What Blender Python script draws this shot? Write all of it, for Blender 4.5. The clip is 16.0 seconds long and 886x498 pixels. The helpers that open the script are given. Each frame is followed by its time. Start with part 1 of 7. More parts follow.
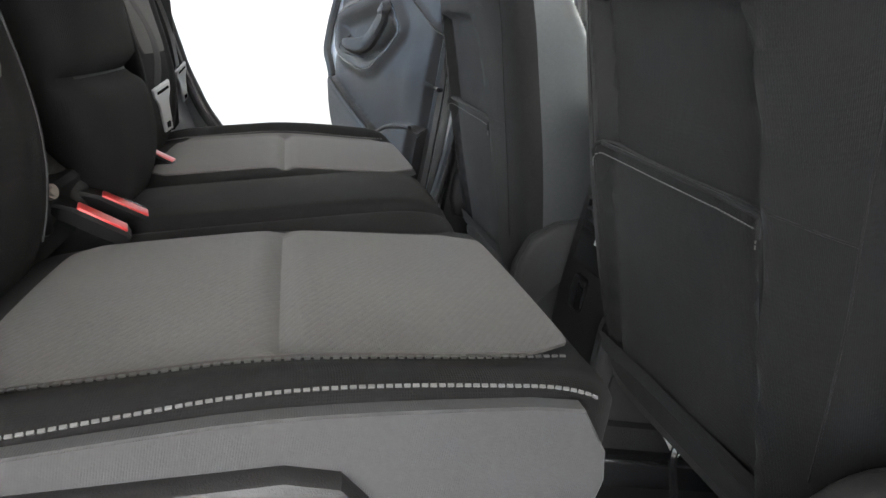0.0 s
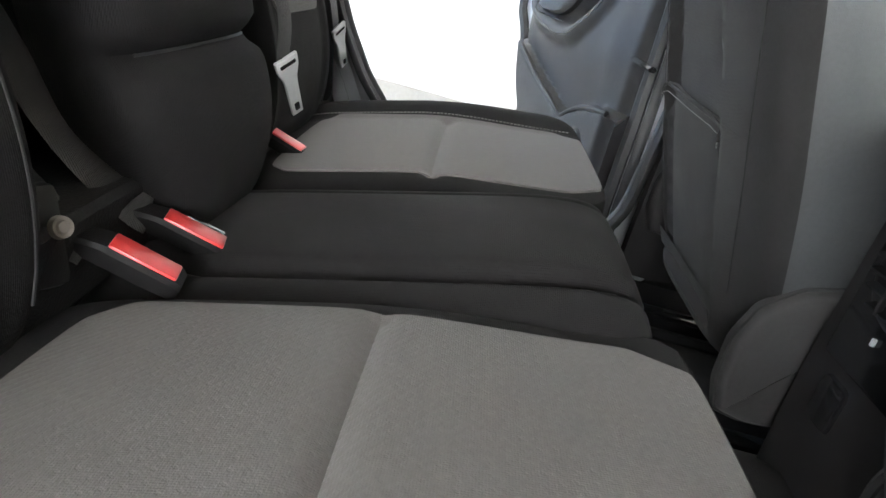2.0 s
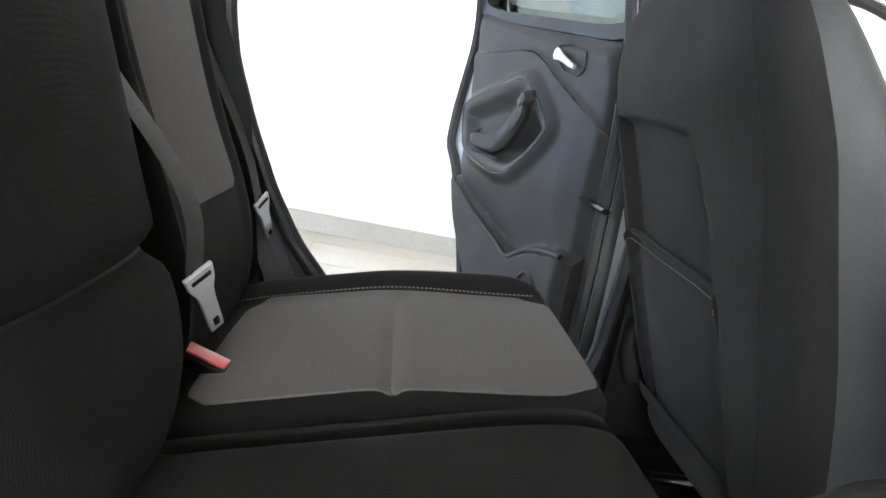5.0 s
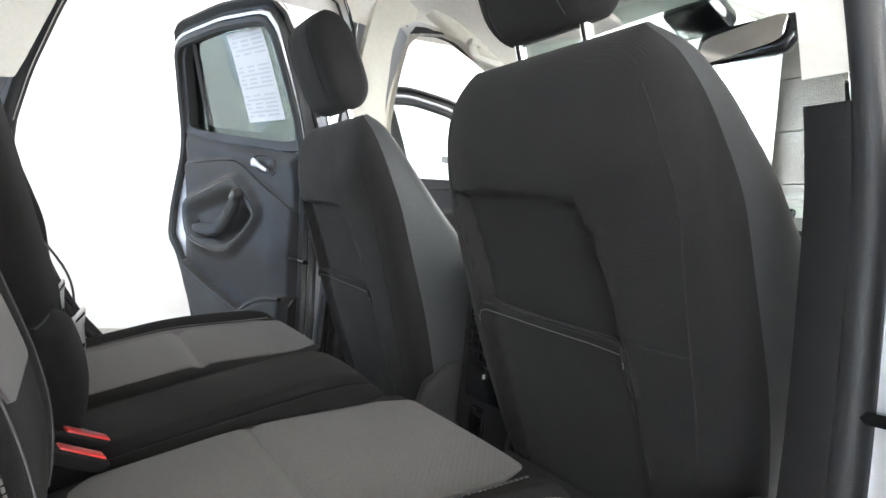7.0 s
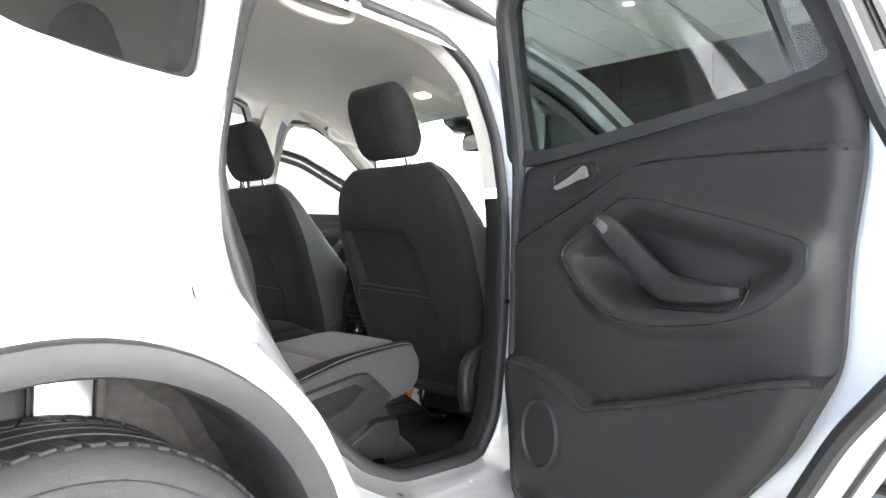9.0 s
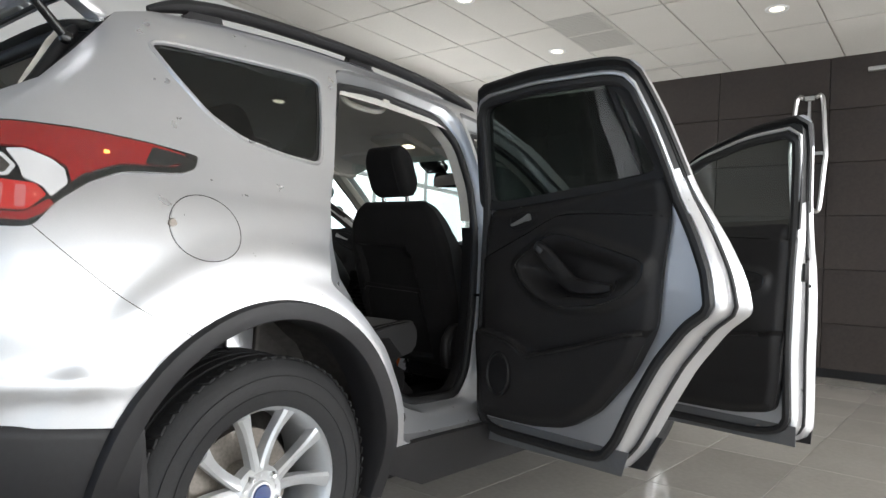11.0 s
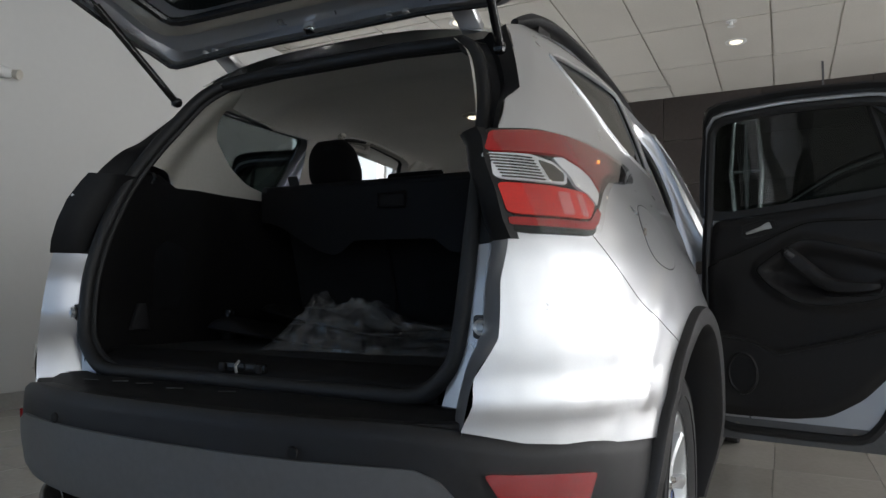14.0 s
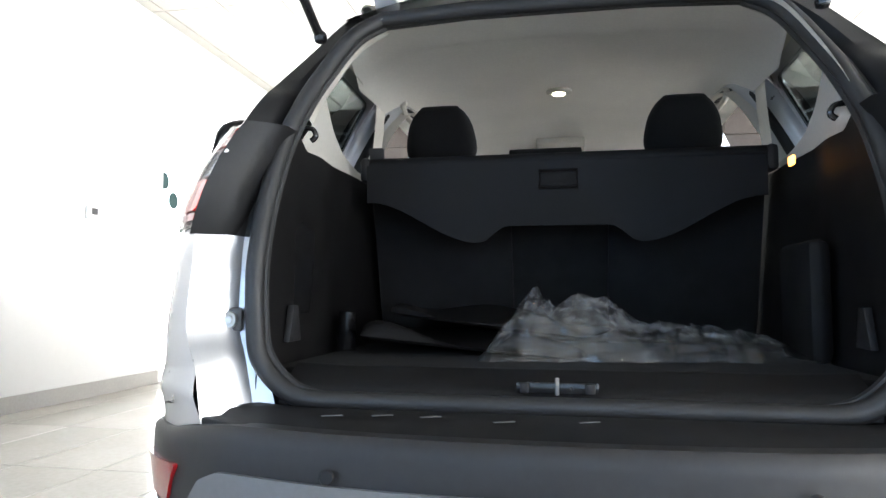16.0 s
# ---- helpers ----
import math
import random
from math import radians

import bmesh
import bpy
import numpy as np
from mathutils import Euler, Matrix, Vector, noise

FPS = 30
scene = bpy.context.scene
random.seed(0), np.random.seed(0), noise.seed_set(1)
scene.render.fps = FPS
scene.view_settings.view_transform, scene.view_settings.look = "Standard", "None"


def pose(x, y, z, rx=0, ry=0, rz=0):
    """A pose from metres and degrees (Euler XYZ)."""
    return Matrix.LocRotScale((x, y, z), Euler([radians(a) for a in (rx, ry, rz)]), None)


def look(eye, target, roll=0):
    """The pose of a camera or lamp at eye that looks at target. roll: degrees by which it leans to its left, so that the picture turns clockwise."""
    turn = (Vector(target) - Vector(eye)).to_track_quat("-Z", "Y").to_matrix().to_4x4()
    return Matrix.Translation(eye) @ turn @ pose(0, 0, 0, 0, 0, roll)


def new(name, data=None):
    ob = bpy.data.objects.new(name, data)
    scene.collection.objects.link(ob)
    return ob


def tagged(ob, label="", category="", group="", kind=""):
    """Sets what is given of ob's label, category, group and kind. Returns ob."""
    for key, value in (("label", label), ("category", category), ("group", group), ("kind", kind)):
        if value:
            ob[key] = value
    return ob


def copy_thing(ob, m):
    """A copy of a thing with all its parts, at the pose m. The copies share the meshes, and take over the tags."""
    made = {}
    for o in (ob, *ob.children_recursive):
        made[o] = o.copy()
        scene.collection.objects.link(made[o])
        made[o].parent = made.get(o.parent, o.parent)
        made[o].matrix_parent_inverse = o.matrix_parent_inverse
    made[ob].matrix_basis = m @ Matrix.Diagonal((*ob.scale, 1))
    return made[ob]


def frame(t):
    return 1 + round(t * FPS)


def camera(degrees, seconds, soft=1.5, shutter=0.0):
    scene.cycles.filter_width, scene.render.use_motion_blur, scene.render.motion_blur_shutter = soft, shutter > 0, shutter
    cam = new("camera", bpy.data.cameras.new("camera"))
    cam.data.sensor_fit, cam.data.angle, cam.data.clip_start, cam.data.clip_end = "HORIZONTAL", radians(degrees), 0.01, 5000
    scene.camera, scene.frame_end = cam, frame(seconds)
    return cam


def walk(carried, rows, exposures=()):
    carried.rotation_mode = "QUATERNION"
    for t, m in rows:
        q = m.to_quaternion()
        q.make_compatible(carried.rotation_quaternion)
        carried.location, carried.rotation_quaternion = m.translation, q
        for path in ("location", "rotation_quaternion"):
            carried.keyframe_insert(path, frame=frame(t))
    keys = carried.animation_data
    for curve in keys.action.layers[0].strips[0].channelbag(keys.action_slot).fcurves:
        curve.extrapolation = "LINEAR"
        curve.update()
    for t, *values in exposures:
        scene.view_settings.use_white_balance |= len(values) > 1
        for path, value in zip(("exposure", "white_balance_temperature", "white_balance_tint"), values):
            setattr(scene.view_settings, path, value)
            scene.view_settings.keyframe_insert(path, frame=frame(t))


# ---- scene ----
cam = camera(67.2, 16.0)
PATH = [
    (0, (0.907, 0.624, 0.906), (-0.947, 1.163, 0.386), 13.2),
    (0.5, (0.794, 0.641, 0.914), (-1.051, 0.91, 0.19), 14.3),
    (1, (0.721, 0.667, 0.922), (-1.093, 0.824, 0.094), 15.6),
    (1.5, (0.657, 0.676, 0.927), (-1.166, 0.763, 0.11), 15.9),
    (2, (0.605, 0.668, 0.931), (-1.24, 0.722, 0.162), 15.9),
    (2.5, (0.551, 0.664, 0.932), (-1.314, 0.707, 0.211), 16.0),
    (3, (0.494, 0.662, 0.938), (-1.393, 0.72, 0.277), 15.6),
    (5.3, (0.428, 0.615, 0.979), (-1.526, 0.86, 0.63), 11.5),
    (5.5, (0.474, 0.623, 0.979), (-1.477, 0.95, 0.685), 11.9),
    (6, (0.632, 0.583, 0.985), (-1.219, 1.324, 0.818), 9.7),
    (6.5, (0.814, 0.534, 0.986), (-0.96, 1.453, 0.891), 7.1),
    (7, (1.027, 0.437, 0.966), (-0.717, 1.415, 0.908), 4.8),
    (7.5, (1.224, 0.255, 0.94), (-0.387, 1.44, 0.922), 3.1),
    (8, (1.413, 0.099, 0.934), (-0.082, 1.427, 0.916), 1.5),
    (8.5, (1.613, -0.07, 0.948), (0.152, 1.296, 0.95), 1.6),
    (9, (1.776, -0.278, 0.945), (0.37, 1.143, 0.974), 1.8),
    (9.2, (1.837, -0.356, 0.939), (0.454, 1.088, 0.977), 2.2),
    (11.3, (2.213, -1.188, 0.921), (0.979, 0.384, 0.993), 3.4),
    (11.5, (2.213, -1.279, 0.909), (0.977, 0.291, 0.989), 3.8),
    (12, (2.102, -1.503, 0.882), (0.921, 0.109, 0.97), 3.2),
    (12.5, (1.886, -1.629, 0.865), (0.753, 0.016, 0.954), 2.1),
    (13, (1.63, -1.699, 0.865), (0.525, -0.036, 0.974), 1.8),
    (13.5, (1.365, -1.78, 0.857), (0.342, -0.067, 0.986), 1.5),
    (14, (1.096, -1.806, 0.848), (0.19, -0.029, 0.994), 0.8),
    (14.5, (0.832, -1.813, 0.852), (0.006, 0.002, 1.008), 0.8),
    (15, (0.557, -1.85, 0.852), (-0.051, 0.048, 1.018), 1.1),
    (15.5, (0.278, -1.831, 0.841), (-0.199, 0.104, 1.004), 0.3),
    (16, (0.015, -1.813, 0.838), (-0.344, 0.149, 0.981), 0.1),
]
walk(cam, [(t, look(eye, target, roll)) for t, eye, target, roll in PATH],
     exposures=[(0, 2.15), (1.5, 2.35), (3, 2.9), (3.2, 2.9), (5.5, 1.6), (6, 1.15), (6.5, 1.5), (7, 2.0), (7.5, 2.4), (8, 2.4), (9, 1.8), (11.5, -1.0), (12.5, -1.3), (13.5, -1.25), (14.5, -1.15), (15.0, -0.5), (15.5, 0.5), (16, 1.35)])

# ---- world and large lights ----
world = bpy.data.worlds.new("world")
scene.world = world
world.use_nodes = True
_n = world.node_tree.nodes
_sky = _n.new("ShaderNodeTexSky")
_sky.sky_type, _sky.sun_disc = "NISHITA", False
_sky.sun_elevation, _sky.sun_rotation = radians(40), radians(150)
world.node_tree.links.new(_sky.outputs[0], _n["Background"].inputs[0])
_n["Background"].inputs[1].default_value = 0.10


def area_lamp(name, m, w, h, watts, colour=(1, 1, 1)):
    d = bpy.data.lights.new(name, "AREA")
    d.shape, d.size, d.size_y, d.energy, d.color = "RECTANGLE", w, h, watts, colour
    ob = new(name, d)
    ob.matrix_world = m
    return ob


ROOM = dict(x0=-3.89, x1=7.2, y0=-7.6, y1=7.45, z=3.58)
DAY = (1.0, 0.955, 0.95)
# daylight through the glazed front on the passenger side and behind the car
for k in range(5):
    yk = (-5.7, -2.7, 0.3, 3.3, 6.05)[k]
    area_lamp("window_light", look((ROOM["x1"] - 0.02, yk, 1.75), (0, yk, 1.75)), 2.7 if k < 4 else 2.4, 2.7, (50, 100, 190, 250, 270)[k], DAY)
area_lamp("window_light", look((5.5, ROOM["y0"] + 0.22, 1.75), (5.5, 0, 1.75)), 2.9, 2.7, 60, DAY)
# blue skylight through the glazing behind the car
SKY = (0.60, 0.81, 1.0)
for xk in (-2.55, 0.0, 2.55):
    area_lamp("window_light", look((xk, ROOM["y0"] + 0.22, 1.75), (xk, 0, 1.75)), 2.3, 2.7, 9, SKY)
# assumed, unseen glazing in the white wall, added to light the driver's side
for yk in (-5.9, -3.4):
    area_lamp("window_light", look((ROOM["x0"] + 0.03, yk, 1.75), (0, yk, 1.75)), 2.3, 2.7, 10, (0.80, 0.90, 1.0))
# daylight through the glazed partition in the white wall
area_lamp("window_light", look((ROOM["x0"] - 0.3, 5.6, 1.6), (0, 5.6, 1.6)), 2.6, 2.6, 190, DAY)

# ---- materials ----
MATS = {}


def mat(name, base, rough=0.6, metal=0.0, var=0.12, scale=14.0, bump=0.0, bscale=300.0, coat=0.0, spec=0.5, rvar=0.12, emit=0.0, sheen=0.0, trans=0.0):
    m = bpy.data.materials.new(name)
    m.use_nodes = True
    nt = m.node_tree
    n, l = nt.nodes, nt.links
    b = n["Principled BSDF"]
    co = n.new("ShaderNodeTexCoord")
    big, small = n.new("ShaderNodeTexNoise"), n.new("ShaderNodeTexNoise")
    big.inputs["Scale"].default_value, big.inputs["Detail"].default_value = scale * 0.25, 4
    small.inputs["Scale"].default_value, small.inputs["Detail"].default_value = scale * 6, 3
    l.new(co.outputs["Object"], big.inputs["Vector"])
    l.new(co.outputs["Object"], small.inputs["Vector"])
    mx = n.new("ShaderNodeMath")
    mx.operation = "ADD"
    l.new(big.outputs[0], mx.inputs[0])
    l.new(small.outputs[0], mx.inputs[1])
    rp = n.new("ShaderNodeMapRange")
    rp.inputs[1].default_value, rp.inputs[2].default_value = 0.6, 1.4
    rp.inputs[3].default_value, rp.inputs[4].default_value = 1 - var, 1 + var
    l.new(mx.outputs[0], rp.inputs[0])
    mu = n.new("ShaderNodeVectorMath")
    mu.operation = "SCALE"
    mu.inputs[0].default_value = base[:3]
    l.new(rp.outputs[0], mu.inputs["Scale"])
    l.new(mu.outputs[0], b.inputs["Base Color"])
    rr = n.new("ShaderNodeMapRange")
    rr.inputs[1].default_value, rr.inputs[2].default_value = 0.3, 0.7
    rr.inputs[3].default_value, rr.inputs[4].default_value = max(0.0, rough * (1 - rvar)), min(1, rough * (1 + rvar))
    l.new(big.outputs[0], rr.inputs[0])
    l.new(rr.outputs[0], b.inputs["Roughness"])
    b.inputs["Metallic"].default_value = metal
    b.inputs["Coat Weight"].default_value, b.inputs["Coat Roughness"].default_value = coat, 0.03
    b.inputs["Specular IOR Level"].default_value = spec
    b.inputs["Sheen Weight"].default_value = sheen
    b.inputs["Transmission Weight"].default_value = trans
    if emit:
        b.inputs["Emission Color"].default_value = (*base[:3], 1)
        b.inputs["Emission Strength"].default_value = emit
    if bump:
        t = n.new("ShaderNodeTexNoise")
        t.inputs["Scale"].default_value, t.inputs["Detail"].default_value = bscale, 2
        l.new(co.outputs["Object"], t.inputs["Vector"])
        bp = n.new("ShaderNodeBump")
        bp.inputs["Strength"].default_value, bp.inputs["Distance"].default_value = bump, 0.001
        l.new(t.outputs[0], bp.inputs["Height"])
        l.new(bp.outputs[0], b.inputs["Normal"])
    MATS[name] = m
    return m


def weave(m, size, strength, kind="weave"):
    """Adds a woven relief to a material."""
    nt = m.node_tree
    n, l = nt.nodes, nt.links
    co = next(x for x in n if x.type == "TEX_COORD")
    b = n["Principled BSDF"]
    if kind == "dash":
        t = n.new("ShaderNodeTexBrick")
        t.offset, t.inputs["Scale"].default_value = 0.5, 1 / size
        t.inputs["Mortar Size"].default_value, t.inputs["Mortar Smooth"].default_value = 0.12, 0.6
        t.inputs["Brick Width"].default_value, t.inputs["Row Height"].default_value = 1.3, 0.5
        t.inputs["Color1"].default_value = t.inputs["Color2"].default_value = (1, 1, 1, 1)
        mp = n.new("ShaderNodeMapping")
        mp.inputs["Rotation"].default_value = (0, 0, radians(35))
        l.new(co.outputs["Object"], mp.inputs[0])
        l.new(mp.outputs[0], t.inputs["Vector"])
        out = t.outputs["Color"]
    else:
        w1, w2 = n.new("ShaderNodeTexWave"), n.new("ShaderNodeTexWave")
        for w, ax in ((w1, "X"), (w2, "Y")):
            w.bands_direction = ax
            w.inputs["Scale"].default_value, w.inputs["Distortion"].default_value = 0.31 / size, 0.6
            l.new(co.outputs["Object"], w.inputs["Vector"])
        a = n.new("ShaderNodeMath")
        a.operation = "ADD"
        l.new(w1.outputs["Fac"], a.inputs[0])
        l.new(w2.outputs["Fac"], a.inputs[1])
        out = a.outputs[0]
    bp = n.new("ShaderNodeBump")
    bp.inputs["Strength"].default_value, bp.inputs["Distance"].default_value = strength, 0.0012
    l.new(out, bp.inputs["Height"])
    old = b.inputs["Normal"].links
    if old:
        l.new(old[0].from_socket, bp.inputs["Normal"])
    l.new(bp.outputs[0], b.inputs["Normal"])
    return m


def glass(name, tint, ior=1.5):
    m = bpy.data.materials.new(name)
    m.use_nodes = True
    n, l = m.node_tree.nodes, m.node_tree.links
    n.remove(n["Principled BSDF"])
    tr, gl, fr, mx = (n.new("ShaderNode" + k) for k in ("BsdfTransparent", "BsdfGlossy", "LayerWeight", "MixShader"))
    tr.inputs[0].default_value = (*tint, 1)
    gl.inputs["Roughness"].default_value = 0.01
    fr.inputs["Blend"].default_value = 0.5
    pw, ml = n.new("ShaderNodeMath"), n.new("ShaderNodeMath")
    pw.operation, pw.inputs[1].default_value = "POWER", 5.0
    ml.operation = "MULTIPLY_ADD"
    r0 = ((ior - 1) / (ior + 1)) ** 2
    ml.inputs[1].default_value, ml.inputs[2].default_value = 1 - r0, r0
    l.new(fr.outputs["Facing"], pw.inputs[0])
    l.new(pw.outputs[0], ml.inputs[0])
    l.new(ml.outputs[0], mx.inputs[0])
    l.new(tr.outputs[0], mx.inputs[1])
    l.new(gl.outputs[0], mx.inputs[2])
    l.new(mx.outputs[0], n["Material Output"].inputs[0])
    MATS[name] = m
    return m


silver = mat("silver_paint", (0.66, 0.665, 0.685), 0.31, 0.70, 0.03, 60, coat=1.0)
black_plastic = mat("black_plastic", (0.010, 0.010, 0.011), 0.5, 0, 0.2, 20, 0.25, 900, spec=0.3)
clad_plastic = mat("cladding_plastic", (0.020, 0.0195, 0.021), 0.48, 0, 0.15, 14, 0.25, 700, spec=0.4)
skid_plastic = mat("skid_plastic", (0.15, 0.152, 0.157), 0.42, 0.1, 0.1, 12, 0.15, 700)
gloss_black = mat("gloss_black", (0.012, 0.012, 0.013), 0.12, 0, 0.2, 10)
rubber = mat("rubber_seal", (0.018, 0.018, 0.019), 0.55, 0, 0.2, 30, 0.2, 500)
trim_dark = mat("dark_trim", (0.016, 0.0150, 0.0156), 0.5, 0, 0.14, 18, 0.35, 800, spec=0.35)
# dark_trim again, darkened in colour for parts that lie in shade
trim_shaded = mat("trim_shaded", (0.008, 0.0076, 0.008), 0.6, 0, 0.14, 18, 0.35, 800, spec=0.2)
trim_grey = mat("grey_trim", (0.075, 0.075, 0.078), 0.5, 0, 0.1, 18, 0.3, 800)
trim_light = mat("light_trim", (0.62, 0.59, 0.53), 0.65, 0, 0.06, 18, 0.25, 800)
headliner_mat = mat("headliner_cloth", (0.82, 0.79, 0.74), 0.95, 0, 0.07, 20, 0.5, 900, sheen=0.2)
# same cloth twice: darker for the shaded bench, lighter for the lit front seats
cloth = weave(mat("black_cloth", (0.0066, 0.0060, 0.0062), 0.9, 0, 0.22, 30, 0.3, 500, sheen=0.02, spec=0.2), 0.0016, 0.14)
cloth_lit = weave(mat("front_seat_cloth_lit", (0.0105, 0.0098, 0.0100), 0.85, 0, 0.22, 30, 0.3, 500, sheen=0.04, spec=0.25), 0.0016, 0.14)
cloth_grey = weave(weave(mat("grey_cloth", (0.097, 0.091, 0.0875), 0.9, 0, 0.16, 34, 0.3, 600, sheen=0.1, spec=0.3), 0.0016, 0.08), 0.011, 0.16, "dash")
cloth_side = weave(mat("side_cloth", (0.034, 0.033, 0.0335), 0.7, 0, 0.16, 34, 0.2, 600, sheen=0.1, spec=0.3), 0.0014, 0.12)
# lighter, bluer copy for seat sides: the light falling there is in the colour
bolster_lit = mat("bolster_lit", (0.044, 0.0462, 0.048), 0.50, 0, 0.14, 30, 0.3, 600, spec=0.4)
thread = mat("pale_thread", (0.12, 0.118, 0.114), 0.8, 0, 0.15, 60)
carpet = mat("black_carpet", (0.007, 0.0066, 0.007), 0.97, 0, 0.35, 60, 0.9, 350)
webbing = weave(mat("belt_webbing", (0.035, 0.034, 0.033), 0.7, 0, 0.12, 30), 0.0016, 0.3)
red_button = mat("red_button", (0.62, 0.045, 0.045), 0.35, 0, 0.1, 20)
chrome = mat("chrome", (0.82, 0.82, 0.83), 0.12, 1.0, 0.04, 20)
dark_chrome = mat("dark_chrome", (0.28, 0.27, 0.26), 0.22, 1.0, 0.15, 20)
satin = mat("satin_silver", (0.62, 0.62, 0.62), 0.32, 0.9, 0.05, 20)
alloy = mat("alloy", (0.66, 0.67, 0.68), 0.32, 0.5, 0.05, 30, coat=0.6)
steel = mat("dull_steel", (0.30, 0.27, 0.24), 0.55, 0.7, 0.3, 20, 0.3, 200)
tyre_mat = mat("tyre_rubber", (0.022, 0.022, 0.023), 0.7, 0, 0.25, 20, 0.4, 300)
liner_mat = mat("wheel_liner", (0.09, 0.082, 0.075), 0.9, 0, 0.45, 8, 0.7, 120)
red_lens = mat("red_lens", (0.38, 0.006, 0.008), 0.06, 0, 0.12, 30, coat=1.0)
red_reflector = mat("red_reflector", (0.34, 0.008, 0.012), 0.18, 0, 0.15, 60, 0.5, 500, coat=1.0)
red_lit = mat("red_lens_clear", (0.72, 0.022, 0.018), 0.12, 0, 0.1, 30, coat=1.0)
red_glow = mat("red_reflector_cup", (0.80, 0.22, 0.22), 0.25, 0.2, 0.1, 30)
clear_lens = mat("clear_lens", (0.90, 0.90, 0.91), 0.18, 0.0, 0.12, 40, coat=1.0)
amber = mat("amber_bulb", (1.0, 0.42, 0.08), 0.4, emit=3.0)
blue_badge = mat("blue_badge", (0.02, 0.05, 0.18), 0.25, 0.3, 0.1, 30, coat=1)
glass_clear = glass("clear_glass", (0.90, 0.96, 0.95))
glass_room = glass("showroom_glass", (0.95, 0.96, 0.96))
glass_lens = glass("lamp_cover_glass", (0.97, 0.97, 0.97))
glass_tint = glass("tinted_glass", (0.33, 0.37, 0.365))
glass_dark = glass("privacy_glass", (0.42, 0.45, 0.45))
plastic_bag = mat("clear_film", (0.75, 0.77, 0.78), 0.18, 0, 0.1, 20, trans=0.0)
paper = mat("paper", (0.80, 0.80, 0.82), 0.8, 0, 0.03, 20)
ink = mat("printing", (0.66, 0.66, 0.69), 0.8, 0, 0.1, 20)
orange_tag = mat("orange_tag", (0.75, 0.16, 0.03), 0.7)
white_wall = mat("white_wall_paint", (0.66, 0.66, 0.65), 0.7, 0, 0.02, 3, 0.15, 250)
ceil_mat = mat("ceiling_tile", (0.60, 0.58, 0.54), 0.9, 0, 0.05, 8, 0.5, 160)
grid_mat = mat("ceiling_grid", (0.47, 0.455, 0.425), 0.6, 0, 0.05, 8)
wall_dark = mat("dark_wood_panel", (0.030, 0.023, 0.020), 0.55, 0, 0.35, 6, 0.2, 90)
tile_mat = mat("floor_tile", (0.50, 0.475, 0.435), 0.13, 0, 0.10, 7, coat=0.3)
grout = mat("grout", (0.26, 0.25, 0.23), 0.8, 0, 0.1, 30)
base_mat = mat("baseboard_tile", (0.36, 0.35, 0.33), 0.35, 0, 0.1, 8)
frame_white = mat("white_frame", (0.75, 0.76, 0.76), 0.4, 0, 0.03, 12)
frame_metal = mat("window_mullion", (0.10, 0.10, 0.11), 0.4, 0.5, 0.1, 12)
lamp_glow = mat("lamp_glow", (1.0, 0.88, 0.66), 0.4, emit=4.0)
day_glow = mat("daylight_backdrop", (0.90, 0.97, 1.0), 0.9, emit=2.5)
sky_glow = mat("blue_sky_backdrop", (0.46, 0.68, 1.0), 0.9, emit=0.4)
circle_mat = mat("green_grey_sticker", (0.035, 0.075, 0.075), 0.5)
green_mat = mat("green_leaf", (0.10, 0.42, 0.10), 0.6, 0, 0.3, 30)
screen_mat = mat("dark_screen", (0.02, 0.022, 0.025), 0.1)
# floor tiles differ a little from one to the next
_nt = tile_mat.node_tree
_oi = _nt.nodes.new("ShaderNodeObjectInfo")
_mr = _nt.nodes.new("ShaderNodeMapRange")
_mr.inputs[3].default_value, _mr.inputs[4].default_value = 0.9, 1.1
_nt.links.new(_oi.outputs["Random"], _mr.inputs[0])
_b = _nt.nodes["Principled BSDF"]
_v = _nt.nodes.new("ShaderNodeVectorMath")
_v.operation = "SCALE"
_nt.links.new(_b.inputs["Base Color"].links[0].from_socket, _v.inputs[0])
_nt.links.new(_mr.outputs[0], _v.inputs["Scale"])
_nt.links.new(_v.outputs[0], _b.inputs["Base Color"])

# ---- modelling kit ----
from mathutils.geometry import delaunay_2d_cdt


def pchip(xs, ys):
    """A smooth, monotone curve through points, as a function."""
    xs, ys = np.asarray(xs, float), np.asarray(ys, float)
    h, d = np.diff(xs), np.diff(ys) / np.diff(xs)
    m = np.zeros_like(ys)
    m[0], m[-1] = d[0], d[-1]
    for i in range(1, len(xs) - 1):
        if d[i - 1] * d[i] > 0:
            w1, w2 = 2 * h[i] + h[i - 1], h[i] + 2 * h[i - 1]
            m[i] = (w1 + w2) / (w1 / d[i - 1] + w2 / d[i])

    def at(x):
        x = min(max(float(x), xs[0]), xs[-1])
        i = min(max(int(np.searchsorted(xs, x)) - 1, 0), len(xs) - 2)
        t = (x - xs[i]) / h[i]
        return ((1 + 2 * t) * (1 - t) ** 2 * ys[i] + t * (1 - t) ** 2 * h[i] * m[i] + t * t * (3 - 2 * t) * ys[i + 1] + t * t * (t - 1) * h[i] * m[i + 1])

    return at


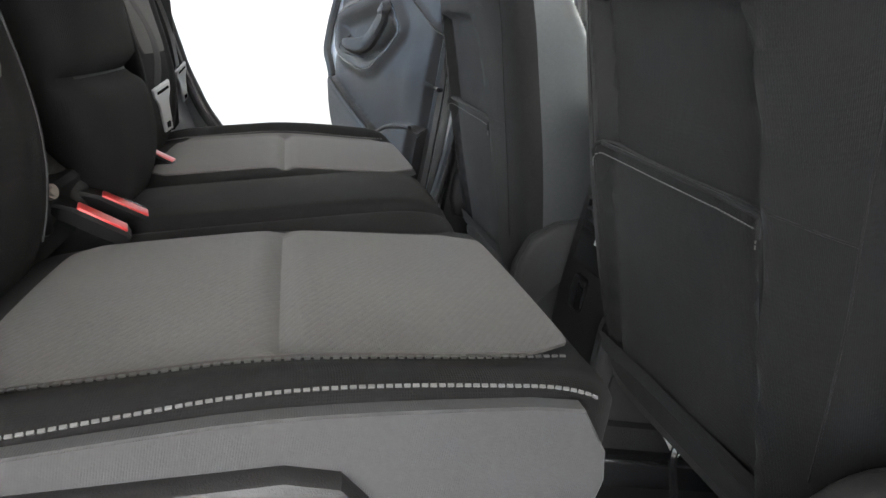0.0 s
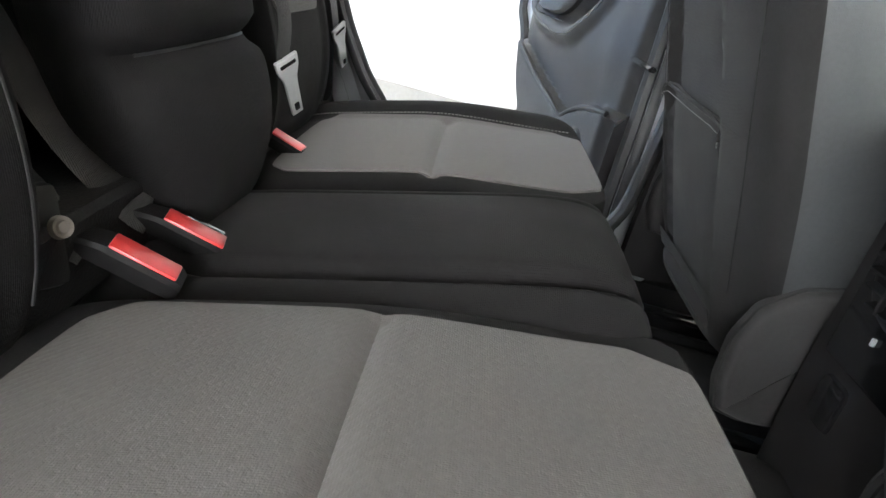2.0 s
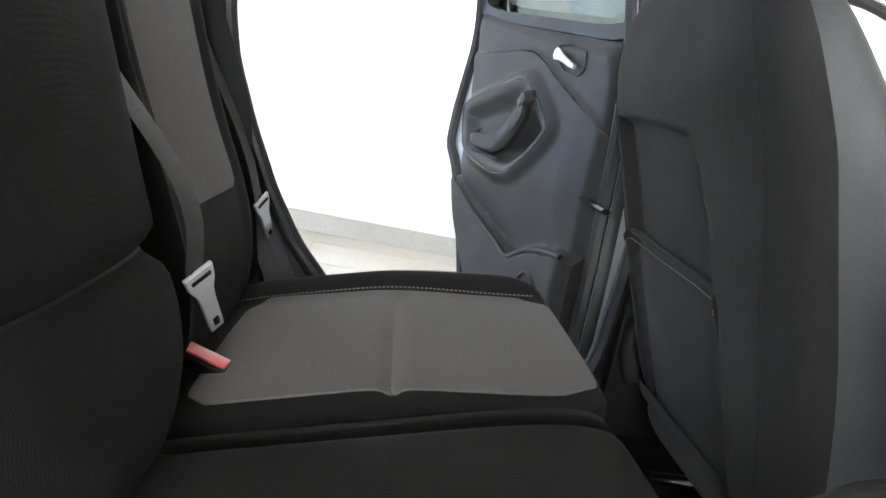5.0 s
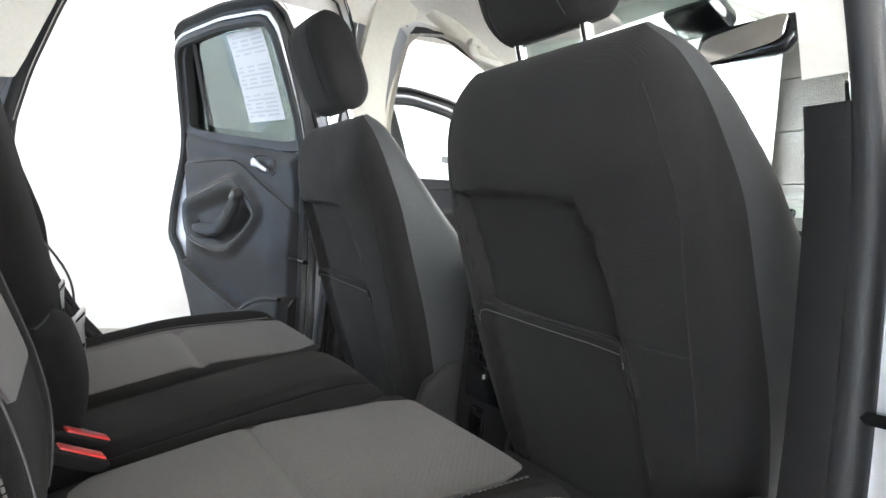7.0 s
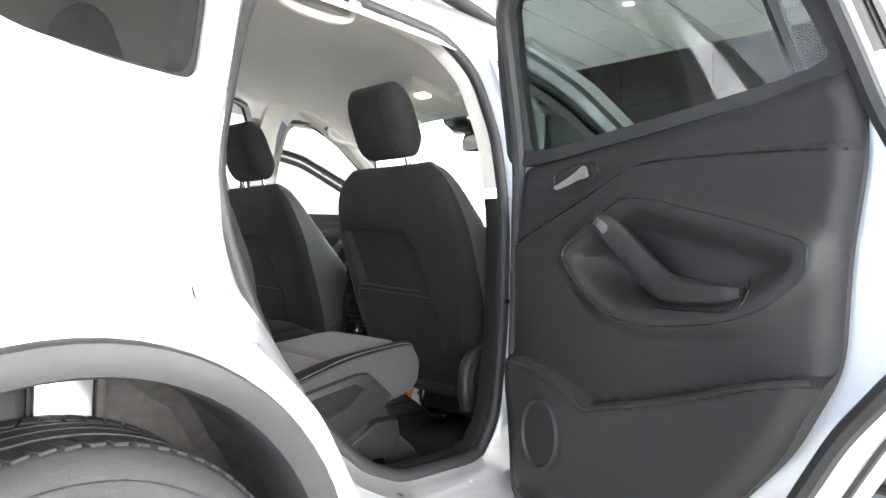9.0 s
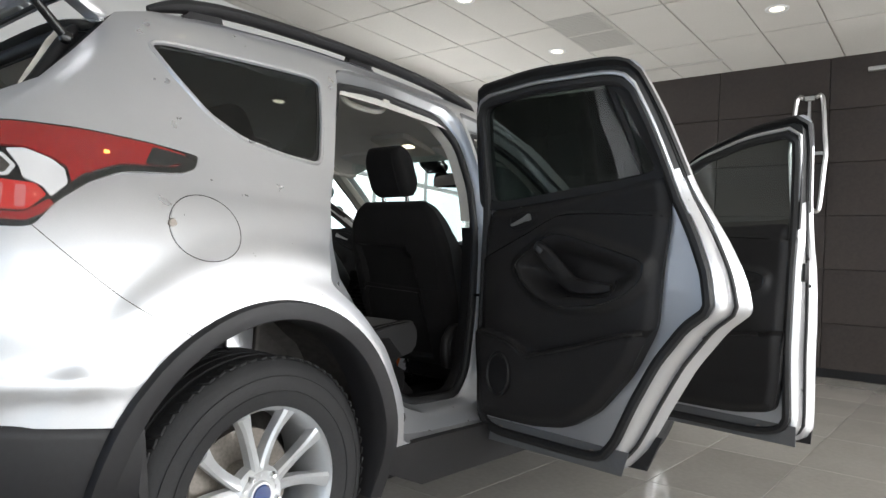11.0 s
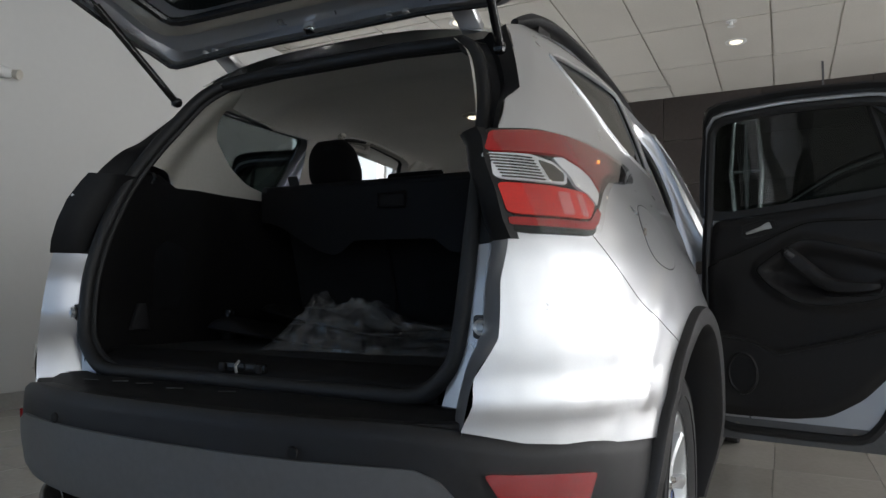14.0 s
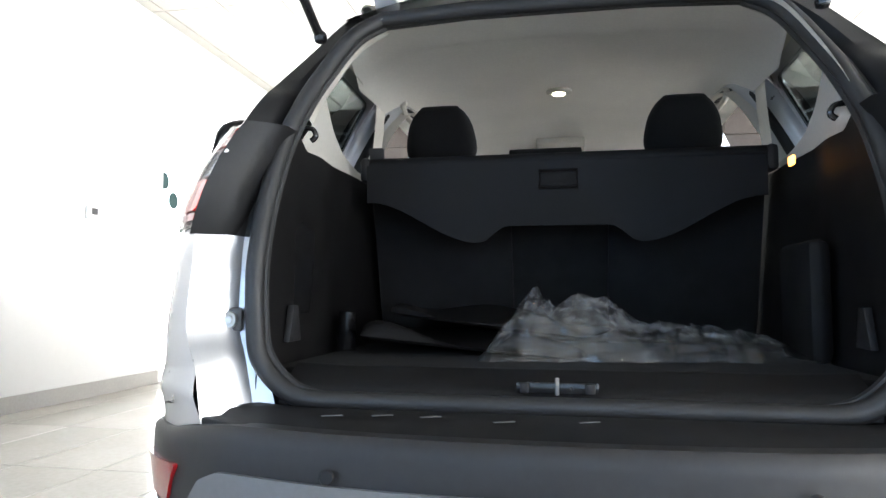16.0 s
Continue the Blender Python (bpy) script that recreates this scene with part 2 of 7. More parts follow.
def curve(pts, n=6, closed=False):
    """Catmull-Rom points through pts."""
    p = [Vector(q) for q in pts]
    out, c = [], len(p)
    for i in range(c if closed else c - 1):
        a = p[(i - 1) % c] if closed or i else p[0]
        b, d = p[i], p[(i + 1) % c]
        e = p[(i + 2) % c] if closed or i + 2 < c else p[-1]
        for k in range(n):
            t = k / n
            out.append(0.5 * (2 * b + (d - a) * t + (2 * a - 5 * b + 4 * d - e) * t * t + (3 * b - a - 3 * d + e) * t ** 3))
    if not closed:
        out.append(p[-1])
    return out


def empty(name, parent=None, m=None):
    ob = new(name)
    if parent:
        ob.parent = parent
    if m is not None:
        ob.matrix_local = m
    return ob


def part(name, bm, material, parent=None, label="", angle=40, m=None, normals=None):
    """Links a bmesh as one mesh object under a thing or a part."""
    me = bpy.data.meshes.new(name)
    bm.to_mesh(me)
    bm.free()
    for mm in material if isinstance(material, (list, tuple)) else [material]:
        me.materials.append(mm)
    me.polygons.foreach_set("use_smooth", [True] * len(me.polygons))
    me.set_sharp_from_angle(angle=radians(angle))
    if normals is not None:
        me.normals_split_custom_set_from_vertices(normals)
    ob = new(name, me)
    if parent:
        ob.parent = parent
    if m is not None:
        ob.matrix_local = m
    if label:
        tagged(ob, label)
    return ob


def mirror_bm(bm):
    for v in bm.verts:
        v.co.x = -v.co.x
    bmesh.ops.reverse_faces(bm, faces=bm.faces)
    return bm


def inside_many(a, d, p):
    """Which points p lie inside the loops given by segments from a along d."""
    y1, y2 = a[:, 1], a[:, 1] + d[:, 1]
    y = p[:, 1:2]
    hit = (y1 > y) != (y2 > y)
    x = a[:, 0] + d[:, 0] * (y - y1) / np.where(np.abs(d[:, 1]) < 1e-12, 1e-12, d[:, 1])
    return (hit & (p[:, 0:1] < x)).sum(1) % 2 == 1


def flat(outline, holes=(), step=0.05):
    """A flat sheet in (u, v) with clean edges, filled with an even net of triangles."""
    loops = []
    for lp in (outline, *holes):
        out = []
        n = len(lp)
        for i in range(n):
            a, b = Vector(lp[i]), Vector(lp[(i + 1) % n])
            if (b - a).length < 1e-5:
                continue
            k = max(1, round((b - a).length / step))
            out += [tuple(a.lerp(b, t / k)) for t in range(k)]
        loops.append(out)
    pts, edges = [], []
    for lp in loops:
        o = len(pts)
        pts += lp
        edges += [(o + i, o + (i + 1) % len(lp)) for i in range(len(lp))]
    arr = np.array(pts)
    seg_a = arr[[e[0] for e in edges]]
    seg_d = arr[[e[1] for e in edges]] - seg_a
    ll = (seg_d ** 2).sum(1) + 1e-12
    us = np.arange(arr[:, 0].min() + step * 0.5, arr[:, 0].max(), step)
    vs = np.arange(arr[:, 1].min() + step * 0.5, arr[:, 1].max(), step * 0.87)
    net = np.array([(u, v) for j, v in enumerate(vs) for u in us + (step * 0.5 if j % 2 else 0)]).reshape(-1, 2)
    for block in np.array_split(net, max(1, len(net) // 800)):
        d = block[:, None, :] - seg_a[None]
        t = np.clip((d * seg_d).sum(2) / ll, 0, 1)
        near = ((d - seg_d * t[..., None]) ** 2).sum(2).min(1)
        pts += [tuple(p) for p in block[(near > (0.45 * step) ** 2) & inside_many(seg_a, seg_d, block)]]
    co, ed, fa, *_ = delaunay_2d_cdt([Vector(p) for p in pts], edges, [], 0, 1e-7)
    bm = bmesh.new()
    vv = [bm.verts.new((p.x, p.y, 0)) for p in co]
    mids = np.array([sum((co[i] for i in f), Vector((0, 0))) / len(f) for f in fa]).reshape(-1, 2)
    keep = np.concatenate([inside_many(seg_a, seg_d, m) for m in np.array_split(mids, max(1, len(mids) // 800))])
    for f, ok in zip(fa, keep):
        if ok:
            q = [vv[i] for i in f]
            a, b, c2 = (co[i] for i in f[:3])
            if (b - a).cross(c2 - a) < 0:
                q.reverse()
            bm.faces.new(q)
    bmesh.ops.delete(bm, geom=[v for v in bm.verts if not v.link_faces], context="VERTS")
    return bm


def sheet(outline, holes, fn, step=0.05, thick=0.0, flip=False):
    """A curved panel: (u, v) -> fn(u, v), a point in space. Returns the bmesh and its vertex normals."""
    bm = flat(outline, holes, step)
    nor = []
    e = 1e-3
    for v in bm.verts:
        u, w = v.co.x, v.co.y
        p = Vector(fn(u, w))
        n = (Vector(fn(u + e, w)) - Vector(fn(u - e, w))).cross(Vector(fn(u, w + e)) - Vector(fn(u, w - e)))
        n.normalize()
        nor.append(-n if flip else n)
        v.co = p
    if flip:
        bmesh.ops.reverse_faces(bm, faces=bm.faces)
    if thick:
        old = bm.faces[:]
        bm.verts.index_update()
        vs = bm.verts[:]
        back = [bm.verts.new(v.co - n * thick) for v, n in zip(vs, nor)]
        bm.verts.index_update()
        rim = [(ed.link_loops[0].vert, ed.link_loops[0].link_loop_next.vert) for ed in bm.edges if len(ed.link_faces) == 1]
        for f in old:
            bm.faces.new([back[v.index] for v in reversed(f.verts)])
        for a, b in rim:
            bm.faces.new((b, a, back[a.index], back[b.index]))
        return bm, None
    return bm, nor


def tube(path, r, n=8, closed=False, flatten=1.0, up=None, caps=True):
    """A tube along points; r may be a list. flatten squeezes it across."""
    bm = bmesh.new()
    p = [Vector(q) for q in path]
    c = len(p)
    rings = []
    prev = Vector(up) if up else None
    for i in range(c):
        t = (p[(i + 1) % c] - p[i - 1]) if closed or 0 < i < c - 1 else (p[1] - p[0] if i == 0 else p[-1] - p[-2])
        t.normalize()
        if prev is None:
            prev = Vector((0, 0, 1)) if abs(t.z) < 0.9 else Vector((1, 0, 0))
        a = t.cross(prev)
        if a.length < 1e-6:
            a = t.orthogonal()
        a.normalize()
        b = a.cross(t)
        if not up:
            prev = b
        rr = r[i] if isinstance(r, (list, tuple)) else r
        rings.append([bm.verts.new(p[i] + a * math.cos(k * 2 * math.pi / n) * rr + b * math.sin(k * 2 * math.pi / n) * rr * flatten) for k in range(n)])
    for i in range(c if closed else c - 1):
        x, y = rings[i], rings[(i + 1) % c]
        for k in range(n):
            bm.faces.new((x[k], x[(k + 1) % n], y[(k + 1) % n], y[k]))
    if not closed and caps:
        bm.faces.new(rings[0][::-1])
        bm.faces.new(rings[-1])
    bmesh.ops.recalc_face_normals(bm, faces=bm.faces)
    return bm


def loft(rings, caps=True, closed=True, loop=False):
    bm = bmesh.new()
    vs = [[bm.verts.new(p) for p in r] for r in rings]
    n = len(vs[0])
    for i in range(len(vs) if loop else len(vs) - 1):
        a, b = vs[i], vs[(i + 1) % len(vs)]
        for k in range(n if closed else n - 1):
            bm.faces.new((a[k], a[(k + 1) % n], b[(k + 1) % n], b[k]))
    if caps and closed and not loop:
        bm.faces.new(vs[0][::-1])
        bm.faces.new(vs[-1])
    bmesh.ops.recalc_face_normals(bm, faces=bm.faces)
    return bm


def rbox(sx, sy, sz, r=0.01, at=(0, 0, 0), seg=2, rot=None):
    """A box with rounded edges, centred."""
    bm = bmesh.new()
    bmesh.ops.create_cube(bm, size=1)
    bmesh.ops.scale(bm, vec=(sx, sy, sz), verts=bm.verts)
    if r:
        bmesh.ops.bevel(bm, geom=bm.edges[:], offset=min(r, 0.49 * min(sx, sy, sz)), segments=seg, affect="EDGES", profile=0.5)
    m = Matrix.Translation(at) @ (rot.to_4x4() if rot else Matrix())
    bmesh.ops.transform(bm, matrix=m, verts=bm.verts)
    return bm


def lathe(profile, n=48, axis="x"):
    """Turns (distance along the axis, radius) pairs round an axis."""
    rings = []
    for k in range(n):
        a = 2 * math.pi * k / n
        c, s = math.cos(a), math.sin(a)
        if axis == "x":
            rings.append([(d, r * c, r * s) for d, r in profile])
        elif axis == "y":
            rings.append([(r * c, d, r * s) for d, r in profile])
        else:
            rings.append([(r * c, r * s, d) for d, r in profile])
    bm = loft(rings, caps=False, closed=False, loop=True)
    bmesh.ops.remove_doubles(bm, verts=bm.verts, dist=1e-5)
    bmesh.ops.recalc_face_normals(bm, faces=bm.faces)
    return bm


def prism(outline, d, r=0.0, seg=2):
    """A plate with this outline in (u, v), from w = 0 to d, with rounded edges."""
    bm = bmesh.new()
    f = bm.faces.new([bm.verts.new((u, v, 0)) for u, v in outline])
    if f.normal.z < 0 or sum((outline[i][0] * outline[(i + 1) % len(outline)][1] - outline[(i + 1) % len(outline)][0] * outline[i][1]) for i in range(len(outline))) < 0:
        bmesh.ops.reverse_faces(bm, faces=bm.faces)
    g = bmesh.ops.extrude_face_region(bm, geom=bm.faces[:])
    bmesh.ops.translate(bm, vec=(0, 0, d), verts=[v for v in g["geom"] if isinstance(v, bmesh.types.BMVert)])
    bmesh.ops.recalc_face_normals(bm, faces=bm.faces)
    if r:
        ee = [e for e in bm.edges if abs(e.verts[0].co.z - e.verts[1].co.z) < 1e-6]
        bmesh.ops.bevel(bm, geom=ee, offset=r, segments=seg, affect="EDGES", profile=0.5)
    return bm


def move(bm, m):
    bmesh.ops.transform(bm, matrix=m, verts=bm.verts)
    if m.determinant() < 0:
        bmesh.ops.reverse_faces(bm, faces=bm.faces)
    return bm


def join(*bms):
    out = bmesh.new()
    for b in bms:
        me = bpy.data.meshes.new("tmp")
        b.to_mesh(me)
        b.free()
        out.from_mesh(me)
        bpy.data.meshes.remove(me)
    return out


def frame_of(o, u, v):
    """A frame with its origin o, u to the side and v along; w = u x v."""
    u, v = Vector(u).normalized(), Vector(v).normalized()
    w = u.cross(v)
    return Matrix(((u.x, v.x, w.x, o[0]), (u.y, v.y, w.y, o[1]), (u.z, v.z, w.z, o[2]), (0, 0, 0, 1)))


class Pad:
    """An upholstered cushion: half width over v, length, front and back swell."""

    def __init__(self, hw, v0, v1, front, back, p=7.0, q=2.6, bulge=None, shift=None):
        self.hw, self.v0, self.v1, self.front, self.back, self.p, self.q = hw, v0, v1, front, back, p, q
        self.bulge = bulge or (lambda u, v: 0.0)
        self.shift = shift or (lambda v: 0.0)

    def edge(self, a, b):
        return (max(0.0, 1 - abs(a) ** self.p) * max(0.0, 1 - abs(b) ** self.p)) ** (1 / self.q)

    def w(self, u, v):
        b = 2 * (v - self.v0) / (self.v1 - self.v0) - 1
        a = (u - self.shift(v)) / self.hw(v)
        e = self.edge(a, b)
        return (self.front + self.bulge(u, v)) * e

    def on(self, u, v, lift=0.0):
        return Vector((u, v, self.w(u, v) + lift))

    def mesh(self, n=26, m=30):
        bm = bmesh.new()
        ss = lambda k, c: math.copysign(1 - (1 - abs(2 * k / c - 1)) ** 1.7, 2 * k / c - 1)
        top, bot = [], []
        for j in range(m + 1):
            b = ss(j, m)
            rt, rb = [], []
            for i in range(n + 1):
                a = ss(i, n)
                k = 1 - 0.035 * abs(b) ** 6
                v = self.v0 + (b * (1 - 0.02 * abs(a) ** 6) + 1) / 2 * (self.v1 - self.v0)
                u = a * self.hw(v) * k + self.shift(v)
                e = self.edge(a, b)
                rim = i in (0, n) or j in (0, m)
                vt = bm.verts.new((u, v, (self.front + self.bulge(u, v)) * e))
                rt.append(vt)
                rb.append(vt if rim else bm.verts.new((u, v, -self.back * e)))
            top.append(rt)
            bot.append(rb)
        for j in range(m):
            for i in range(n):
                bm.faces.new((top[j][i], top[j][i + 1], top[j + 1][i + 1], top[j + 1][i]))
                q = (bot[j][i], bot[j + 1][i], bot[j + 1][i + 1], bot[j][i + 1])
                try:
                    bm.faces.new(q)
                except ValueError:
                    pass
        return bm


def on_pad(pad, outline, lift=0.003, step=0.02):
    """A patch of cloth on a cushion."""
    bm, nor = sheet(outline, (), lambda u, v: pad.on(u, v, lift), step, 0.004)
    return bm


def stitches(path, size=0.006, gap=0.5, wide=0.0035, lift=None):
    """A row of raised stitches along points."""
    bms = []
    p = [Vector(q) for q in path]
    total = sum((p[i + 1] - p[i]).length for i in range(len(p) - 1))
    n = int(total / size)
    k, s = 0, 0.0
    out = bmesh.new()
    for i in range(n):
        d = (i + 0.5) * size
        while k < len(p) - 2 and d > s + (p[k + 1] - p[k]).length:
            s += (p[k + 1] - p[k]).length
            k += 1
        t = (p[k + 1] - p[k]).normalized()
        c = p[k] + t * (d - s)
        a = t.orthogonal() if lift is None else t.cross(Vector(lift)).normalized()
        b = t.cross(a)
        h = size * (1 - gap) * 0.5
        vs = []
        for x in (-1, 1):
            for y, z in ((-1, -1), (1, -1), (0.6, 1), (-0.6, 1)):
                vs.append(out.verts.new(c + t * x * h + a * y * wide * 0.5 + b * z * wide * 0.35))
        for q in ((0, 1, 2, 3), (7, 6, 5, 4), (0, 4, 5, 1), (1, 5, 6, 2), (2, 6, 7, 3), (3, 7, 4, 0)):
            out.faces.new([vs[x] for x in q])
    bmesh.ops.recalc_face_normals(out, faces=out.faces)
    return out


# ---- the showroom ----
X0, X1, Y0, Y1, ZC = ROOM["x0"], ROOM["x1"], ROOM["y0"], ROOM["y1"], ROOM["z"]


def box(x0, x1, y0, y1, z0, z1, r=0.0):
    return rbox(x1 - x0, y1 - y0, z1 - z0, r, ((x0 + x1) / 2, (y0 + y1) / 2, (z0 + z1) / 2), 1)


floor = tagged(part("floor", box(X0 - 0.3, X1 + 0.3, Y0 - 0.3, Y1 + 0.3, -0.12, -0.004), grout), "polished grey-brown floor tiles with pale joints", "floor", kind="structure")
ceiling_bm = [box(X0 - 0.3, X1 + 0.3, Y0 - 0.3, Y1 + 0.3, ZC + 0.02, ZC + 0.12)]
nx, ny = 19, 14
for i in range(nx):
    for j in range(ny):
        xa, ya = 0.45 - 0.6 * 8 + 0.6 * i, Y1 - 1.2 * (j + 1)
        xa0, xa1 = max(xa, X0), min(xa + 0.6, X1)
        if xa1 - xa0 > 0.05:
            ceiling_bm.append(box(xa0 + 0.008, xa1 - 0.008, max(ya, Y0) + 0.008, ya + 1.2 - 0.008, ZC, ZC + 0.021))
ceiling = part("ceiling", join(*ceiling_bm), ceil_mat)
tagged(ceiling, "off-white suspended ceiling of rectangular mineral tiles", "ceiling", kind="structure")

# white wall with a glazed partition towards the dark wall
PY0, PY1, PZ = 4.12, 7.2, 3.0
WY0 = -2.1
wall_west = part("wall_west", join(box(X0 - 0.15, X0, WY0, PY0, 0, ZC), box(X0 - 0.15, X0, PY0, Y1, PZ, ZC), box(X0 - 0.15, X0, PY1, Y1, 0, PZ)), white_wall)
tagged(wall_west, "smooth white painted wall", "wall", kind="structure")
tagged(part("baseboard", box(X0, X0 + 0.012, WY0, PY0, 0, 0.125, 0.003), base_mat), "grey stone tile skirting along the white wall", "skirting", kind="structure")
wall_north = part("wall_north", box(X0 - 0.15, X1 + 0.15, Y1, Y1 + 0.15, 0, ZC), wall_dark)
tagged(wall_north, "dark brown wood-panelled feature wall", "wall", kind="structure")
tagged(part("baseboard", box(X0, X1, Y1 - 0.045, Y1 - 0.03, 0, 0.1, 0.003), black_plastic), "dark skirting along the panelled wall", "skirting", kind="structure")
panel_me = None
for i in range(10):
    for j in range(6):
        if panel_me is None:
            ob = part("panel", rbox(1.192, 0.03, 0.592, 0.003, (0, 0, 0), 1), wall_dark, wall_north)
            panel_me = ob.data
        else:
            ob = new("panel", panel_me)
            ob.parent = wall_north
        ob.location = (X0 + 0.6 + 1.2 * i - (0.1 if i == 9 else 0), Y1 - 0.016, 0.3 + 0.597 * j)


def glazed_wall(name, label, m, bays, bay, height, frame_mat, mid=(0.9, 2.2), deep=0.10):
    """A row of glazed bays along local x, standing on z = 0."""
    w = bays * bay
    bms = [box(0, w, -deep / 2, deep / 2, 0, 0.12), box(0, w, -deep / 2, deep / 2, height - 0.1, height)]
    top = part(name, join(*bms), frame_mat, None, "", m=m)
    tagged(top, label, "window", kind="structure")
    for k in range(bays + 1):
        part("mullion", box(k * bay - 0.035, k * bay + 0.035, -deep / 2 - 0.01, deep / 2 + 0.01, 0, height, 0.004), frame_mat, top)
    for z in mid:
        for k in range(bays):
            part("transom", box(k * bay + 0.036, (k + 1) * bay - 0.036, -deep / 2, deep / 2, z - 0.03, z + 0.03, 0.004), frame_mat, top)
    for k in range(bays):
        part("pane", box(k * bay + 0.03, (k + 1) * bay - 0.03, -0.005, 0.005, 0.1, height - 0.09), glass_room, top)
    return top


glazed_wall("window_1", "tall dark-framed showroom glazing", pose(X1 - 0.12, Y0, 0, 0, 0, 90), 5, (Y1 - Y0) / 5, ZC, frame_metal)
glazed_wall("window_2", "tall dark-framed showroom glazing", pose(X1 - 0.1, Y0 + 0.12, 0, 0, 0, 180), 1, 3.2, ZC, frame_metal)
glazed_wall("window_4", "tall dark-framed showroom glazing", pose(X1 - 3.3, Y0 + 0.12, 0, 0, 0, 180), 3, (X1 - 3.3 - X0) / 3, ZC, frame_metal)
# unseen end of the white wall, glazed by assumption for its light
glazed_wall("window_5", "tall dark-framed showroom glazing", pose(X0 - 0.08, Y0 + 0.2, 0, 0, 0, 90), 2, (WY0 - Y0 - 0.2) / 2, ZC, frame_metal)
glazed_wall("window_3", "white-framed glazed partition with bright daylight behind", pose(X0 - 0.08, PY0, 0, 0, 0, 90), 3, (PY1 - PY0) / 3, PZ, frame_white, (1.0, 2.12))
# round stickers on the partition glass and the plants behind it
for y, z in ((4.05, 2.0), (4.22, 1.82), (4.40, 1.58)):
    tagged(part("sticker", lathe([(0.0, 0.0), (0.0, 0.085), (0.002, 0.085), (0.002, 0.0)], 28), circle_mat, None, m=pose(X0 - 0.06, y + 0.18, z)), "round dark green sticker on the partition glass", "sticker", "stickers on the glass")
for i, (y, z, h) in enumerate(((4.3, 1.05, 0.25), (5.6, 1.05, 0.3))):
    bms = []
    for k in range(26):
        a = random.uniform(0, 6.3)
        r = random.uniform(0.03, 0.1)
        q = [Vector((0, 0, 0)), Vector((math.cos(a) * r * 0.6, math.sin(a) * r * 0.6, h * 0.5)), Vector((math.cos(a) * r * 1.5, math.sin(a) * r * 1.5, h * random.uniform(0.6, 1)))]
        bms.append(tube(curve(q, 4), [0.004, 0.008, 0.012, 0.016, 0.018, 0.016, 0.012, 0.008, 0.002], 5, flatten=0.2))
    pl = tagged(empty("potted_plant", m=pose(X0 - 0.45, y, z - 1.05)), "small green plant in a white pot behind the glass", "plant")
    part("pot", lathe([(0, 0), (0, 0.16), (1.0, 0.2), (1.05, 0.2), (1.05, 0.17), (0.98, 0.0)], 24, "z"), frame_white, pl)
    part("leaves", move(join(*bms), Matrix.Translation((0, 0, 0.98))), green_mat, pl)

# bright sky and pavement beyond the glazing
tagged(part("backdrop", join(box(X0 - 1.6, X0 - 1.55, PY0 - 1.5, PY1 + 2, -0.2, 4.5)), day_glow), "bright hazy daylight outside", "backdrop", kind="structure")
tagged(part("backdrop", join(box(X1 + 1.5, X1 + 1.55, Y0 - 2, Y1 + 1, -0.2, 5)), day_glow), "bright hazy daylight outside", "backdrop", kind="structure")
tagged(part("backdrop", join(box(-4, X1 + 1.5, Y0 - 2.05, Y0 - 2, -0.2, 5)), sky_glow), "clear blue sky outside", "backdrop", kind="structure")

# sky behind the assumed glazing of the white wall
tagged(part("backdrop", join(box(X0 - 1.6, X0 - 1.55, Y0 - 2, WY0 + 1, -0.2, 5)), sky_glow), "clear blue sky outside", "backdrop", kind="structure")

# ceiling fixtures
def downlight(x, y):
    top = tagged(empty("downlight", m=pose(x, y, ZC)), "round recessed ceiling downlight, lit", "ceiling light", "ceiling downlights")
    part("ring", lathe([(0.0, 0.062), (-0.006, 0.066), (-0.010, 0.092), (-0.004, 0.105), (0.0, 0.105)], 28, "z"), frame_white, top)
    part("diffuser", lathe([(0.004, 0.0), (-0.004, 0.0), (-0.004, 0.064), (0.004, 0.064)], 24, "z"), lamp_glow, top)
    return top


first = downlight(-1.72, 4.0)
for x, y in ((-1.66, 5.75), (0.71, 5.68), (3.1, 5.7), (3.1, 4.0), (5.4, 4.0), (-1.7, 2.2), (3.1, 2.2), (5.4, 2.2), (-1.7, 0.4), (0.7, 0.4), (3.1, 0.4), (5.4, 0.4), (-1.7, -1.4), (3.1, -1.4), (-1.7, -3.2), (0.7, -3.2), (3.1, -3.2), (0.7, -5.0)):
    copy_thing(first, pose(x, y, ZC))
vent = tagged(empty("ceiling_vent", m=pose(-1.07, 5.41, ZC)), "grey perforated ceiling air grille in two halves", "ceiling vent")
for k in (-1, 1):
    bms = [rbox(0.56, 0.5, 0.006, 0.002, (0, k * 0.275, -0.004), 1)]
    for i in range(12):
        bms.append(rbox(0.52, 0.012, 0.006, 0, (0, k * 0.275 - 0.22 + 0.04 * i, -0.009)))
    part("grille", join(*bms), grid_mat, vent)
tagged(part("slot_diffuser", rbox(1.15, 0.06, 0.012, 0.002, (0, 0, 0), 1), grid_mat, m=pose(-0.70, 6.9, ZC - 0.006)), "narrow grey slot air diffuser in the ceiling", "ceiling vent")
tagged(part("sprinkler", lathe([(0, 0.0), (0, 0.05), (-0.01, 0.05), (-0.012, 0.02), (-0.05, 0.015), (-0.052, 0.035), (-0.056, 0.035), (-0.056, 0)], 20, "z"), frame_white, m=pose(0.70, 5.09, ZC)), "small white sprinkler head on the ceiling", "sprinkler")
tagged(part("speaker", lathe([(0, 0.0), (0, 0.12), (-0.008, 0.12), (-0.012, 0.10), (-0.01, 0)], 28, "z"), frame_white, m=pose(0.70, 3.6, ZC)), "round white ceiling speaker", "speaker")
